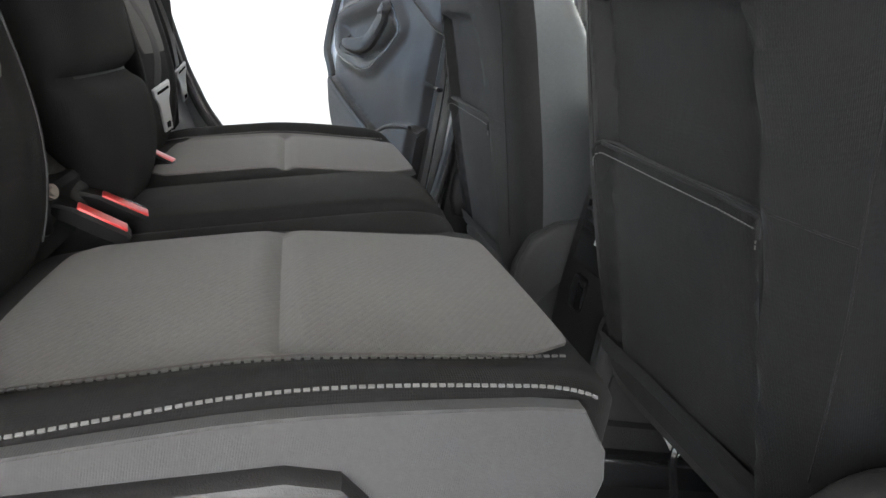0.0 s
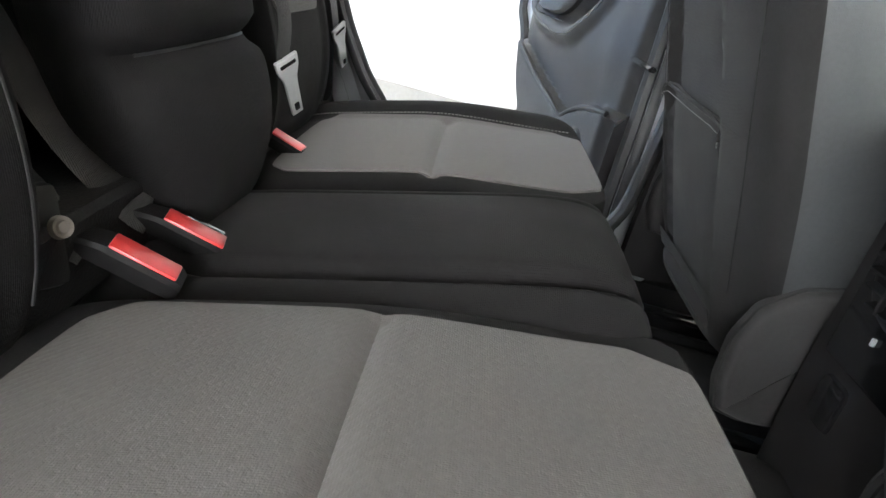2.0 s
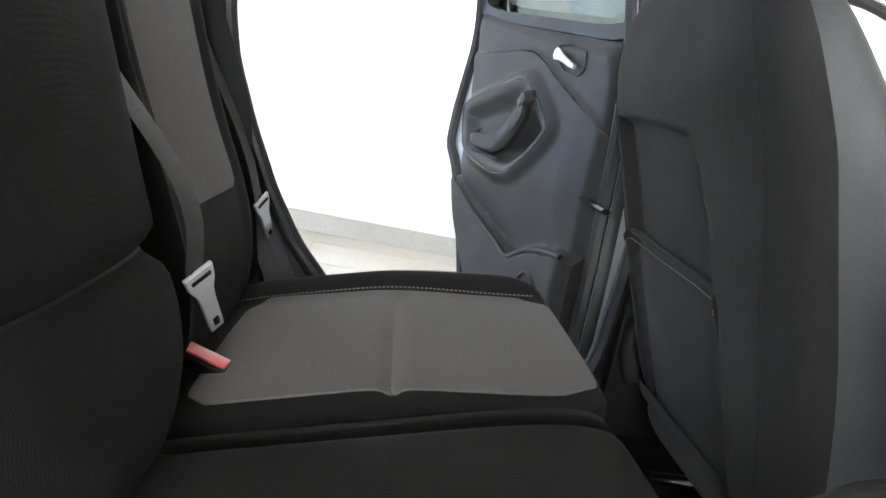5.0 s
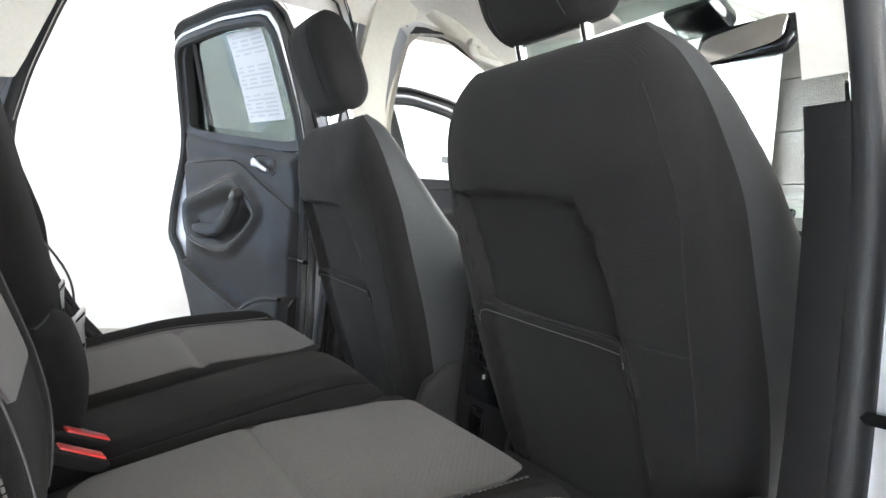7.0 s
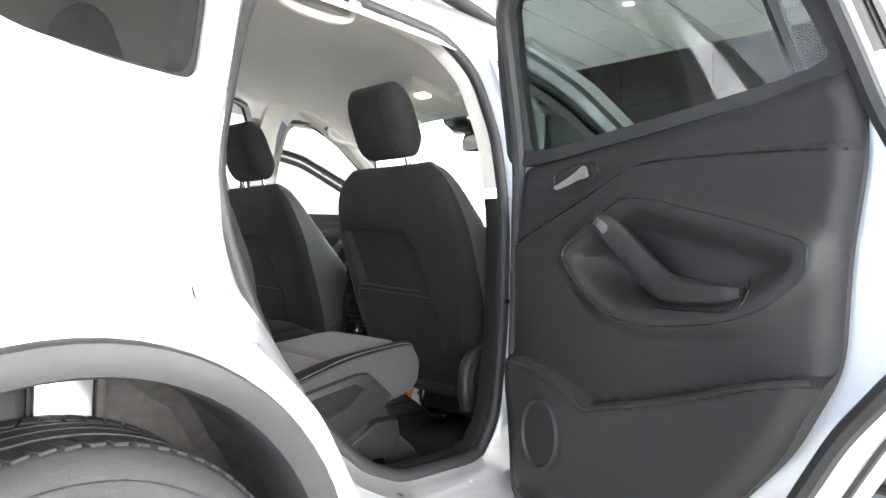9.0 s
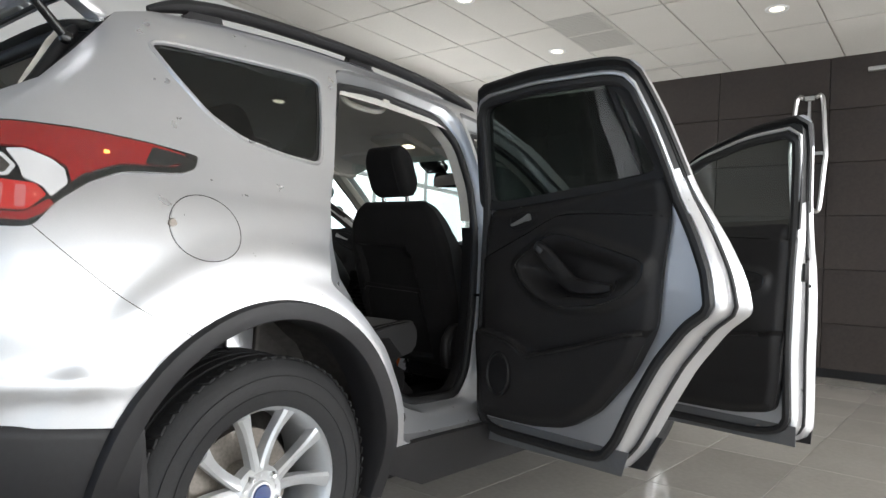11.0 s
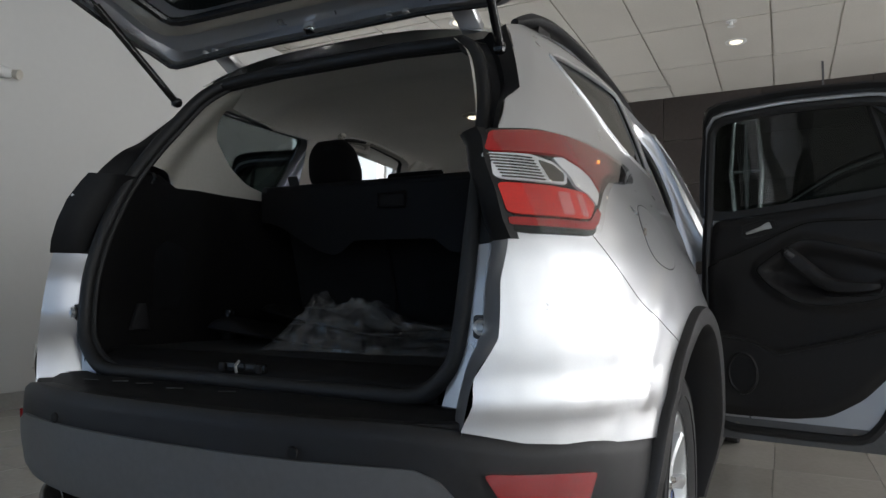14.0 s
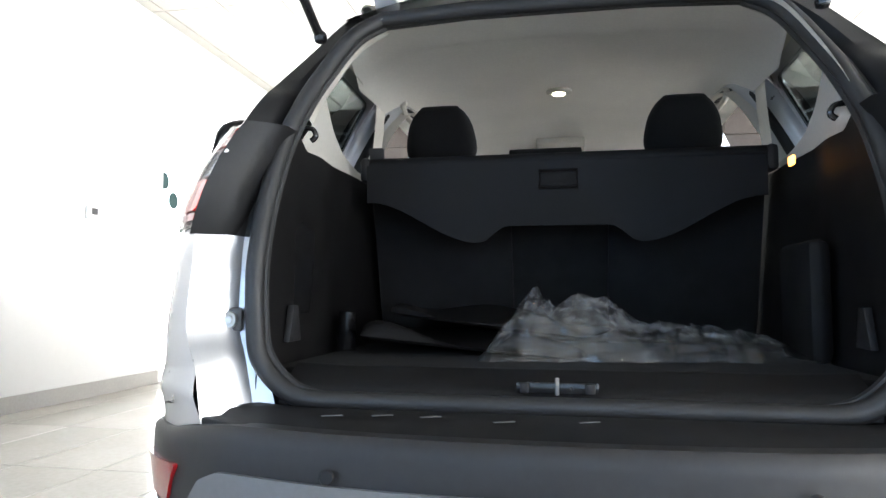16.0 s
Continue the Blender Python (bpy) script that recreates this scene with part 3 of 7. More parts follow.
rail = tagged(empty("hanging_rail"), "slim grey rail hung from the ceiling by a rod", "rail")
part("rod", tube([(1.55, 6.7, ZC), (1.55, 6.7, 3.2)], 0.012), frame_metal, rail)
part("rod", tube([(4.55, 6.7, ZC), (4.55, 6.7, 3.2)], 0.012), frame_metal, rail)
part("bar", rbox(3.4, 0.05, 0.04, 0.004, (3.05, 6.7, 3.19), 1), satin, rail)

# emblem on the dark wall: a plain tapered frame with a cross bar
emb = tagged(empty("wall_emblem", m=pose(0.715, Y1 - 0.06, 2.5)), "large brushed silver emblem on the dark wall", "emblem")
for s in (-1, 1):
    pts = curve([(s * 0.06, 0, 0.64), (s * 0.13, 0, 0.63), (s * 0.165, 0, 0.2), (s * 0.18, 0, 0), (s * 0.165, 0, -0.2), (s * 0.13, 0, -0.63), (s * 0.06, 0, -0.64)], 5)
    part("frame_half", tube(pts, 0.024, 4, flatten=1.0), satin, emb)
part("bar", rbox(0.10, 0.04, 0.05, 0.004, (0, 0, 0.635), 1), satin, emb)
part("bar", rbox(0.10, 0.04, 0.05, 0.004, (0, 0, -0.635), 1), satin, emb)
part("upright", loft([[(x * w, y, z) for x, y in ((-1, -0.02), (1, -0.02), (1, 0.02), (-1, 0.02))] for z, w in ((-0.6, 0.012), (-0.12, 0.022), (0, 0.05), (0.12, 0.022), (0.6, 0.012))]), satin, emb)
part("cross", rbox(0.31, 0.035, 0.035, 0.004, (0, 0, 0), 1), satin, emb)

# things on the white wall
out = tagged(empty("wall_socket", m=pose(X0, 1.32, 0.405)), "white double wall socket above the skirting", "socket")
part("plate", rbox(0.008, 0.075, 0.115, 0.003, (0.004, 0, 0), 1), frame_white, out)
for z in (-0.025, 0.025):
    part("socket", rbox(0.004, 0.035, 0.03, 0.0015, (0.010, 0, z), 1), trim_light, out)
th = tagged(empty("thermostat", m=pose(X0, 3.12, 1.535)), "white wall thermostat with a dark display", "thermostat")
part("case", rbox(0.03, 0.14, 0.11, 0.008, (0.015, 0, 0)), frame_white, th)
part("display", rbox(0.004, 0.075, 0.055, 0.002, (0.031, 0.01, 0.012), 1), trim_grey, th)
kp = tagged(empty("wall_keypad", m=pose(X0, -0.38, 1.52)), "grey and white keypad box on the wall", "keypad")
part("case", rbox(0.04, 0.13, 0.2, 0.01, (0.02, 0, 0)), trim_grey, kp)
part("cover", rbox(0.01, 0.10, 0.07, 0.004, (0.043, 0, 0.04)), frame_white, kp)
al = tagged(empty("emergency_light", m=pose(X0, 0.88, 2.42)), "white twin-head emergency light on the wall", "emergency light")
part("case", rbox(0.08, 0.20, 0.075, 0.03, (0.04, 0, 0), 3), frame_white, al)
for s in (-1, 1):
    part("lamp_head", move(lathe([(0, 0.0), (0, 0.03), (0.045, 0.038), (0.05, 0.034), (0.04, 0.0)], 20), pose(0.06, s * 0.10, 0.0, 0, 10, s * 25)), trim_light if s > 0 else trim_grey, al)

# ---- the car: shape of its side ----
W_ = pchip([0.2, 0.3, 0.45, 0.6, 0.75, 0.9, 1.0, 1.1, 1.2, 1.35, 1.5, 1.56, 1.62], [0.83, 0.855, 0.885, 0.893, 0.895, 0.876, 0.852, 0.81, 0.765, 0.71, 0.645, 0.60, 0.53])
S_ = pchip([0, 1.05, 1.2, 1.43, 1.62], [0, 0.0, 0.05, 0.25, 0.40])
T_ = pchip([-1.0, -0.80, -0.74, -0.70, -0.65, -0.56, -0.45, -0.28, 0, 0.4, 2.5, 2.9, 3.2, 3.4, 3.55], [0.62, 0.35, 0.25, 0.20, 0.15, 0.095, 0.062, 0.034, 0.008, 0, 0, 0.015, 0.06, 0.13, 0.26])


def surf(y, z):
    x = W_(z) - T_(y - S_(z))
    x += 0.010 * math.exp(-((z - 0.665) / 0.028) ** 2) * min(1, max(0, (-0.30 - y) / 0.15))  # lower crease
    x += 0.007 / (1 + math.exp((z - 1.075) / 0.010)) * min(1, max(0, (y + 0.5) / 0.3))  # shoulder line
    for yc in (-0.02, 2.69):
        r = math.hypot((y - yc) / 0.43, (z - 0.36) / 0.49)
        x += 0.015 / (1 + math.exp((r - 1.26) / 0.03)) * min(1, max(0, (z - 0.3) / 0.2)) + 0.006 * math.exp(-((r - 1.0) / 0.1) ** 2)
    return x


def skin(off=0.0):
    return lambda y, z: (surf(y, z) + off, y, z)


def arch(yc, ry, rz, a0, a1, n=22, zc=0.36):
    return [(yc + ry * math.cos(radians(a0 + (a1 - a0) * k / n)), zc + rz * math.sin(radians(a0 + (a1 - a0) * k / n))) for k in range(n + 1)]


def radial(poly, c, n=96):
    """Where rays from c meet a closed outline."""
    out = []
    for k in range(n):
        a = 2 * math.pi * k / n
        dx, dy = math.cos(a), math.sin(a)
        best = 0
        for i in range(len(poly)):
            (x1, y1), (x2, y2) = poly[i], poly[(i + 1) % len(poly)]
            ex, ey = x2 - x1, y2 - y1
            den = dx * ey - dy * ex
            if abs(den) < 1e-9:
                continue
            t = ((x1 - c[0]) * ey - (y1 - c[1]) * ex) / den
            s = ((x1 - c[0]) * dy - (y1 - c[1]) * dx) / den
            if t > 0 and -1e-6 <= s <= 1 + 1e-6:
                best = max(best, t)
        out.append((c[0] + dx * best, c[1] + dy * best))
    return out


def soft_poly(pts, n=5, r=0.22):
    """Rounds the corners of an outline."""
    out, c = [], len(pts)
    for i in range(c):
        a, b, d = (Vector((*pts[(i + k) % c], 0)) for k in (-1, 0, 1))
        p, q = b.lerp(a, r), b.lerp(d, r)
        for k in range(n + 1):
            t = k / n
            s = (1 - t) ** 2 * p + 2 * t * (1 - t) * b + t * t * q
            out.append((s.x, s.y))
    return out


REAR_DOOR = soft_poly([(1.03, 0.33), (1.04, 0.7), (1.03, 1.05), (1.01, 1.3), (0.975, 1.565), (0.70, 1.58), (0.42, 1.568), (0.35, 1.545), (0.295, 1.40), (0.235, 1.20), (0.18, 1.08), (0.14, 0.97), (0.125, 0.86), (0.20, 0.80), (0.29, 0.68), (0.365, 0.54), (0.43, 0.40), (0.49, 0.33)])
REAR_GLASS = soft_poly([(0.985, 1.165), (0.97, 1.35), (0.935, 1.50), (0.70, 1.522), (0.46, 1.51), (0.40, 1.46), (0.35, 1.33), (0.315, 1.235)], 4, 0.2)
FRONT_DOOR = soft_poly([(1.05, 0.33), (1.06, 0.7), (1.05, 1.05), (1.03, 1.3), (0.995, 1.565), (1.2, 1.545), (1.42, 1.48), (1.70, 1.32), (1.95, 1.14), (2.02, 1.06), (2.04, 0.85), (2.02, 0.55), (1.98, 0.33)])
FRONT_GLASS = soft_poly([(1.09, 1.15), (1.07, 1.32), (1.05, 1.505), (1.2, 1.495), (1.4, 1.435), (1.65, 1.295), (1.83, 1.16)], 4, 0.15)
REAR_HOLE = soft_poly([(1.03, 0.40), (1.04, 0.7), (1.03, 1.05), (1.01, 1.3), (0.975, 1.565), (0.70, 1.58), (0.42, 1.568), (0.35, 1.545), (0.295, 1.40), (0.235, 1.20), (0.18, 1.08), (0.14, 0.97), (0.125, 0.88), (0.22, 0.81), (0.33, 0.70), (0.42, 0.54), (0.45, 0.40)])
REAR_SEAL = soft_poly([(0.93, 0.475), (0.985, 0.56), (1.0, 0.77), (1.003, 1.03), (1.0, 1.25), (0.985, 1.42), (0.92, 1.52), (0.60, 1.535), (0.39, 1.51), (0.325, 1.38), (0.275, 1.24), (0.25, 1.13), (0.247, 1.06), (0.262, 0.98), (0.30, 0.88), (0.35, 0.775), (0.405, 0.69), (0.49, 0.60), (0.58, 0.52), (0.68, 0.475)])
XS = pchip([0.4, 0.6, 0.8, 1.0, 1.24, 1.43, 1.55], [0.715, 0.722, 0.726, 0.722, 0.688, 0.615, 0.535])
FRONT_HOLE = soft_poly([(1.05, 0.40), (1.06, 0.7), (1.05, 1.05), (1.03, 1.3), (0.995, 1.565), (1.2, 1.545), (1.42, 1.48), (1.70, 1.32), (1.95, 1.14), (2.02, 1.06), (2.04, 0.85), (2.02, 0.55), (1.98, 0.40)])
FRONT_SEAL = soft_poly([(1.18, 0.475), (1.13, 0.6), (1.13, 1.0), (1.10, 1.3), (1.10, 1.48), (1.22, 1.495), (1.4, 1.44), (1.65, 1.295), (1.88, 1.12), (1.95, 1.02), (1.96, 0.8), (1.92, 0.52), (1.82, 0.475)])
QUARTER = soft_poly([(-0.255, 1.462), (0.05, 1.478), (0.262, 1.487), (0.232, 1.36), (0.190, 1.205), (0.06, 1.213), (-0.06, 1.236), (-0.14, 1.285), (-0.205, 1.37)], 4, 0.25)
BODY = ([(-0.765, 0.62), (-0.70, 0.60), (-0.60, 0.59), (-0.385, 0.575)] + arch(-0.02, 0.39, 0.45, 150, 8) + [(0.40, 0.40), (1.0, 0.395), (2.26, 0.40)] + arch(2.69, 0.39, 0.45, 172, 20)
        + [(3.2, 0.55), (3.42, 0.6), (3.46, 0.8), (3.40, 0.95), (3.0, 1.03), (2.4, 1.09), (2.10, 1.13), (1.80, 1.33), (1.50, 1.51), (1.25, 1.60), (0.9, 1.615), (0.4, 1.612), (0.0, 1.59), (-0.2, 1.565), (-0.29, 1.535), (-0.41, 1.39), (-0.49, 1.30),
           (-0.56, 1.255), (-0.625, 1.18), (-0.685, 1.07), (-0.70, 0.96), (-0.72, 0.88), (-0.73, 0.78), (-0.755, 0.71)])

LEFT_Y = 0.06
car = tagged(empty("car"), "silver compact SUV with all doors and tailgate open", "car")


def set_left(bm):
    """The driver's side, which stands a little further forward."""
    for v in bm.verts:
        t = min(1, max(0, (v.co.y + 0.25) / 0.6))
        v.co.y += 0.022 + (LEFT_Y - 0.022) * t * t * (3 - 2 * t)
    return mirror_bm(bm)


def body_side(s):
    P = lambda name, bm, m, par=car, label="", nor=None, **k: part(name, set_left(bm) if s < 0 else bm, m, par, label, normals=[Vector((s * n.x, n.y, n.z)) for n in nor] if nor else None, **k)
    bm, nor = sheet(BODY, [REAR_HOLE, FRONT_HOLE, QUARTER], skin(), 0.016)
    side = P("side_panel", bm, silver, label="silver metallic body side panel", nor=nor)
    # door jambs with a rubber seal round each opening
    for hole, seal, c in ((REAR_HOLE, REAR_SEAL, (0.60, 0.95)), (FRONT_HOLE, FRONT_SEAL, (1.5, 0.9))):
        a, b = radial(hole, c, 120), radial(seal, c, 120)
        rings = []
        for lerp, f in ((0.0, 0.0), (0.03, 0.08), (0.10, 0.30), (0.45, 0.44), (0.66, 0.52), (0.80, 0.84), (0.93, 0.98), (1.0, 1.02)):
            rings.append([(surf(y, z) * (1 - f) + min(XS(z2), surf(y, z) - 0.06) * f, y + (y2 - y) * lerp, z + (z2 - z) * lerp) for (y, z), (y2, z2) in zip(a, b)])
        P("door_jamb", loft(rings, caps=False), silver, side, "silver painted door opening jamb")
        P("door_seal", tube([(min(XS(z), surf(y, z) - 0.06), y, z) for y, z in b], 0.015, 10, True), rubber, side, "black rubber door seal")
        tr = []
        for k, dx in ((1.0, -0.004), (0.985, -0.007), (0.972, -0.016), (0.970, -0.05)):
            tr.append([(min(XS(z), surf(y, z) - 0.06) + dx, c[0] + (y - c[0]) * k, c[1] + (z - c[1]) * k) for y, z in b])
        n = len(b)
        low = [i for i in range(n) if b[i][1] < 1.12]
        j0 = next(i for i in range(n) if b[i][1] < 1.12 <= b[i - 1][1])
        P("scuff_trim", loft([[r[(j0 + k) % n] for k in range(len(low))] for r in tr], caps=False, closed=False), trim_shaded, side, "dark plastic sill and pillar trim")
        i0 = next(i for i in range(n) if b[i - 1][1] < 1.12 <= b[i][1])
        up = [(i0 + k) % n for k in range(n - len(low))]
        P("pillar_trim", loft([[r[i] for i in up] for r in tr], caps=False, closed=False), trim_light, side, "pale grey upper pillar trim")
    # inner cover of the middle pillar: pale above, dark below
    for z0, z1, m_, lb in ((1.122, 1.53, trim_light, "pale upper middle pillar cover"), (0.45, 1.12, trim_shaded, "dark lower middle pillar cover")):
        rings = [[(XS(z) + dx, y, z) for dx, y in ((-0.004, 1.004), (-0.024, 1.008), (-0.036, 1.03), (-0.038, 1.07), (-0.026, 1.12), (-0.004, 1.127))] for z in np.linspace(z0, z1, 12)]
        P("pillar_cover", loft(rings), m_, side, lb)
    # quarter window
    bm, nor = sheet(QUARTER, (), skin(-0.008), 0.05, 0.004)
    P("quarter_window", bm, glass_dark, side, "dark tinted fixed rear quarter glass")
    P("window_frame", tube([(surf(y, z) - 0.002, y, z) for y, z in QUARTER], 0.007, 6, True), silver, side)
    inner = [((y - 0.0) * 0.955 - 0.004, (z - 1.34) * 0.93 + 1.345) for y, z in QUARTER]
    bm, _ = sheet(QUARTER, [inner], skin(-0.006), 0.05, 0.002)
    P("window_border", bm, gloss_black, side)
    # arch cladding and sill cladding
    for yc in (-0.02, 2.69):
        o, i = arch(yc, 0.425, 0.478, -12, 192, 40), arch(yc, 0.372, 0.428, -12, 192, 40)
        rings = []
        for y, z, y2, z2 in [(p[0], p[1], q[0], q[1]) for p, q in zip(o, i)]:
            f = lambda k, d: (surf(y + (y2 - y) * k, z + (z2 - z) * k) + d, y + (y2 - y) * k, z + (z2 - z) * k)
            rings.append([f(0, -0.004), f(0.03, 0.012), f(0.12, 0.019), f(0.5, 0.022), f(0.92, 0.019), f(1.0, 0.010), f(1.0, -0.05), f(1.05, -0.10)])
        P("arch_cladding", loft(rings, caps=False, closed=False), clad_plastic, side, "dark grey plastic wheel arch cladding")
        rings = []
        for a in range(0, 37):
            t = radians(-20 + 220 * a / 36)
            r = 1 + 0.012 * math.sin(a * 1.9)
            rings.append([(x, yc + 0.40 * k * r * math.cos(t), 0.36 + 0.46 * k * r * math.sin(t)) for x, k in ((0.86, 0.985), (0.80, 0.99), (0.70, 0.985), (0.63, 0.965), (0.605, 0.9), (0.60, 0.0))])
        P("wheel_liner", loft(rings, caps=False, closed=False), liner_mat, side, "dusty felt wheel arch liner")
    sill = [(0.38, 0.405), (0.40, 0.33), (0.6, 0.25), (2.1, 0.25), (2.28, 0.33), (2.30, 0.405)]
    bm, _ = sheet(sill, (), skin(0.006), 0.06, 0.02)
    P("sill_cladding", bm, clad_plastic, side, "dark grey plastic sill cladding")
    P("sill_floor", join(box(0.55, 0.80, 0.36, 2.3, 0.27, 0.40, 0.01)), black_plastic, side)
    for y, z in ((0.475, 0.475),):
        P("sill_plug", move(lathe([(0, 0), (0.004, 0.0), (0.006, 0.016), (0.004, 0.022), (0, 0.024)], 20), pose(surf(y, z) - 0.05, y, z)), rubber, side, "round black sill plug")
    # fuel flap on the passenger side
    if s > 0:
        ring = [(-0.205 + 0.083 * math.cos(a), 0.995 + 0.076 * math.sin(a)) for a in [2 * math.pi * k / 40 for k in range(40)]]
        P("fuel_flap_gap", tube([(surf(y, z) - 0.0005, y, z) for y, z in ring], 0.0013, 6, True), black_plastic, side)
        bm, _ = sheet([((y + 0.205) * 0.975 - 0.205, (z - 0.995) * 0.975 + 0.995) for y, z in ring], (), skin(0.0015), 0.03, 0.002)
        P("fuel_flap", bm, silver, side, "round silver fuel flap with a small lock")
        P("fuel_lock", move(lathe([(0, 0), (0.004, 0.0), (0.004, 0.009), (0, 0.011)], 18), pose(surf(-0.281, 1.0), -0.281, 1.0)), steel, side)
    # seam between the bumper corner and the quarter panel
    P("panel_gap", tube([(surf(y, z) + 0.0002, y, z) for y, z in [(q.x, q.y) for q in curve([(-0.555, 0.985, 0), (-0.47, 0.905, 0), (-0.36, 0.815, 0), (-0.25, 0.755, 0)], 8)]], 0.0009, 5), liner_mat, side)
    # tail lamp, wrapping round the corner
    lamp_o = soft_poly([(-0.705, 0.965), (-0.70, 1.06), (-0.66, 1.172), (-0.56, 1.188), (-0.44, 1.190), (-0.31, 1.183), (-0.19, 1.168), (-0.205, 1.135), (-0.24, 1.118), (-0.37, 1.104), (-0.44, 1.072), (-0.50, 1.025), (-0.545, 0.968)], 3, 0.2)
    bm, _ = sheet(lamp_o, (), skin(0.006), 0.03, 0.03)
    lamp = P("tail_lamp", bm, gloss_black, side, "red and clear wrap-around tail lamp in a black surround")
    for nm, pts, m_, lb, dd in (
        ("upper_lens", [(-0.69, 1.122), (-0.655, 1.168), (-0.56, 1.183), (-0.44, 1.185), (-0.30, 1.177), (-0.225, 1.165), (-0.245, 1.135), (-0.375, 1.122), (-0.45, 1.088), (-0.475, 1.066), (-0.478, 1.098), (-0.50, 1.114), (-0.545, 1.131), (-0.60, 1.129)], red_lens, "red upper lens", 0.014),
        ("reverse_lens", [(-0.700, 1.066), (-0.695, 1.118), (-0.62, 1.123), (-0.58, 1.113), (-0.562, 1.088), (-0.578, 1.066)], clear_lens, "ribbed clear reversing lens", 0.011),
        ("lens_bowl", [(-0.612, 1.070), (-0.612, 1.113), (-0.585, 1.106), (-0.571, 1.088), (-0.582, 1.072)], dark_chrome, "dark bowl of the reversing lens", 0.0125),
        ("clear_bulb_lens", [(-0.575, 1.122), (-0.545, 1.127), (-0.503, 1.110), (-0.483, 1.092), (-0.481, 1.062), (-0.512, 1.032), (-0.525, 1.052), (-0.555, 1.066), (-0.558, 1.088)], clear_lens, "clear lens", 0.0125),
        ("lower_lens", [(-0.703, 1.000), (-0.702, 1.059), (-0.62, 1.060), (-0.535, 1.055), (-0.519, 1.034), (-0.555, 1.000)], red_lit, "red lower lens", 0.013),
        ("lower_strip", [(-0.703, 0.980), (-0.703, 0.995), (-0.558, 0.995), (-0.516, 1.027), (-0.508, 1.018), (-0.530, 0.995), (-0.556, 0.980)], red_lens, "dark red lower strip", 0.0125),
    ):
        bm, _ = sheet(soft_poly(pts, 3, 0.15), (), skin(dd), 0.02, 0.006)
        P(nm, bm, m_, lamp, lb)
    bms = []
    for j in range(8):
        z = 1.071 + 0.0062 * j
        bms.append(tube([(surf(y, z) + 0.0125, y, z) for y in np.linspace(-0.69, -0.622, 6)], 0.0018, 6))
    P("lens_ribs", join(*bms), dark_chrome, lamp)
    bm, _ = sheet(soft_poly([(-0.30, 1.171), (-0.228, 1.162), (-0.232, 1.142), (-0.27, 1.132), (-0.325, 1.127)], 3, 0.15), (), skin(0.0145), 0.02, 0.004)
    P("lamp_tip", bm, gloss_black, lamp, "black tip of the lamp")
    for a, b in ((-0.615, -0.585), (-0.572, -0.55)):
        bm, _ = sheet(soft_poly([(a, 1.006), (a + 0.004, 1.050), (b, 1.050), (b - 0.006, 1.006)], 3, 0.15), (), skin(0.0136), 0.02, 0.003)
        P("reflector_cup", bm, red_glow, lamp, "bright red reflector")
    bm, _ = sheet([(max(-0.672, (y + 0.45) * 0.985 - 0.45), (z - 1.09) * 0.97 + 1.09) for y, z in lamp_o if y > -0.69 or z > 1.0], (), skin(0.019), 0.02, 0.0015)
    P("lens_cover", bm, glass_lens, lamp, "clear glossy lamp cover")
    P("marker_bulb", rbox(0.003, 0.012, 0.008, 0.001, (surf(-0.40, 1.142) + 0.0155, -0.40, 1.142), 1), amber, lamp, "small lit marker") if s > 0 else None
    # black end cap of the lamp, seen when the tailgate is up
    rings = []
    for z in (0.955, 0.99, 1.04, 1.1, 1.15, 1.175):
        k = 0.004 if z in (0.955, 1.175) else 0
        ye = min(y for y, zz in lamp_o if abs(zz - z) < 0.02) if any(abs(zz - z) < 0.02 for y, zz in lamp_o) else -0.69
        xe = surf(ye, z)
        rings.append([(xe + 0.019 - k, ye + 0.012, z), (xe + 0.006, ye - 0.010 + k, z), (xe - 0.035, ye + 0.02 + k, z), (xe - 0.055, ye + 0.05, z), (xe - 0.055, ye + 0.10, z), (xe - 0.02, ye + 0.06, z)])
    P("lamp_cap", loft(rings), black_plastic, lamp)
    # gutter round the tailgate opening: body edge, step, seal
    edge = curve([(surf(-0.29, 1.535), -0.29, 1.535), (surf(-0.41, 1.39), -0.41, 1.39), (surf(-0.49, 1.30), -0.49, 1.30), (surf(-0.56, 1.255), -0.56, 1.255), (surf(-0.625, 1.18), -0.625, 1.18), (surf(-0.69, 1.06), -0.69, 1.06), (surf(-0.70, 0.96), -0.70, 0.96), (surf(-0.72, 0.88), -0.72, 0.88), (surf(-0.73, 0.78), -0.73, 0.78), (surf(-0.755, 0.71), -0.755, 0.71), (surf(-0.765, 0.60), -0.765, 0.60)], 5)
    seal = curve([(0.40, -0.345, 1.483), (0.455, -0.39, 1.43), (0.50, -0.45, 1.33), (0.525, -0.50, 1.25), (0.545, -0.555, 1.15), (0.555, -0.605, 1.03), (0.557, -0.63, 0.95), (0.557, -0.645, 0.88), (0.55, -0.655, 0.79), (0.535, -0.66, 0.72), (0.512, -0.664, 0.63)], 5)
    n = len(edge)
    r0 = edge
    r1 = [a.lerp(b, 0.10) + Vector((-0.001, 0.003, 0)) for a, b in zip(edge, seal)]
    r2 = [a.lerp(b, 0.42) + Vector((0, 0.006, 0)) for a, b in zip(edge, seal)]
    r3 = [a.lerp(b, 0.62) + Vector((0.0, 0.024, 0)) for a, b in zip(edge, seal)]
    r4 = seal
    k = 31
    P("gutter", loft([r[:k] for r in (r0, r1, r2, r3, r4)], caps=False, closed=False), black_plastic, side, "black plastic trim beside the tailgate opening")
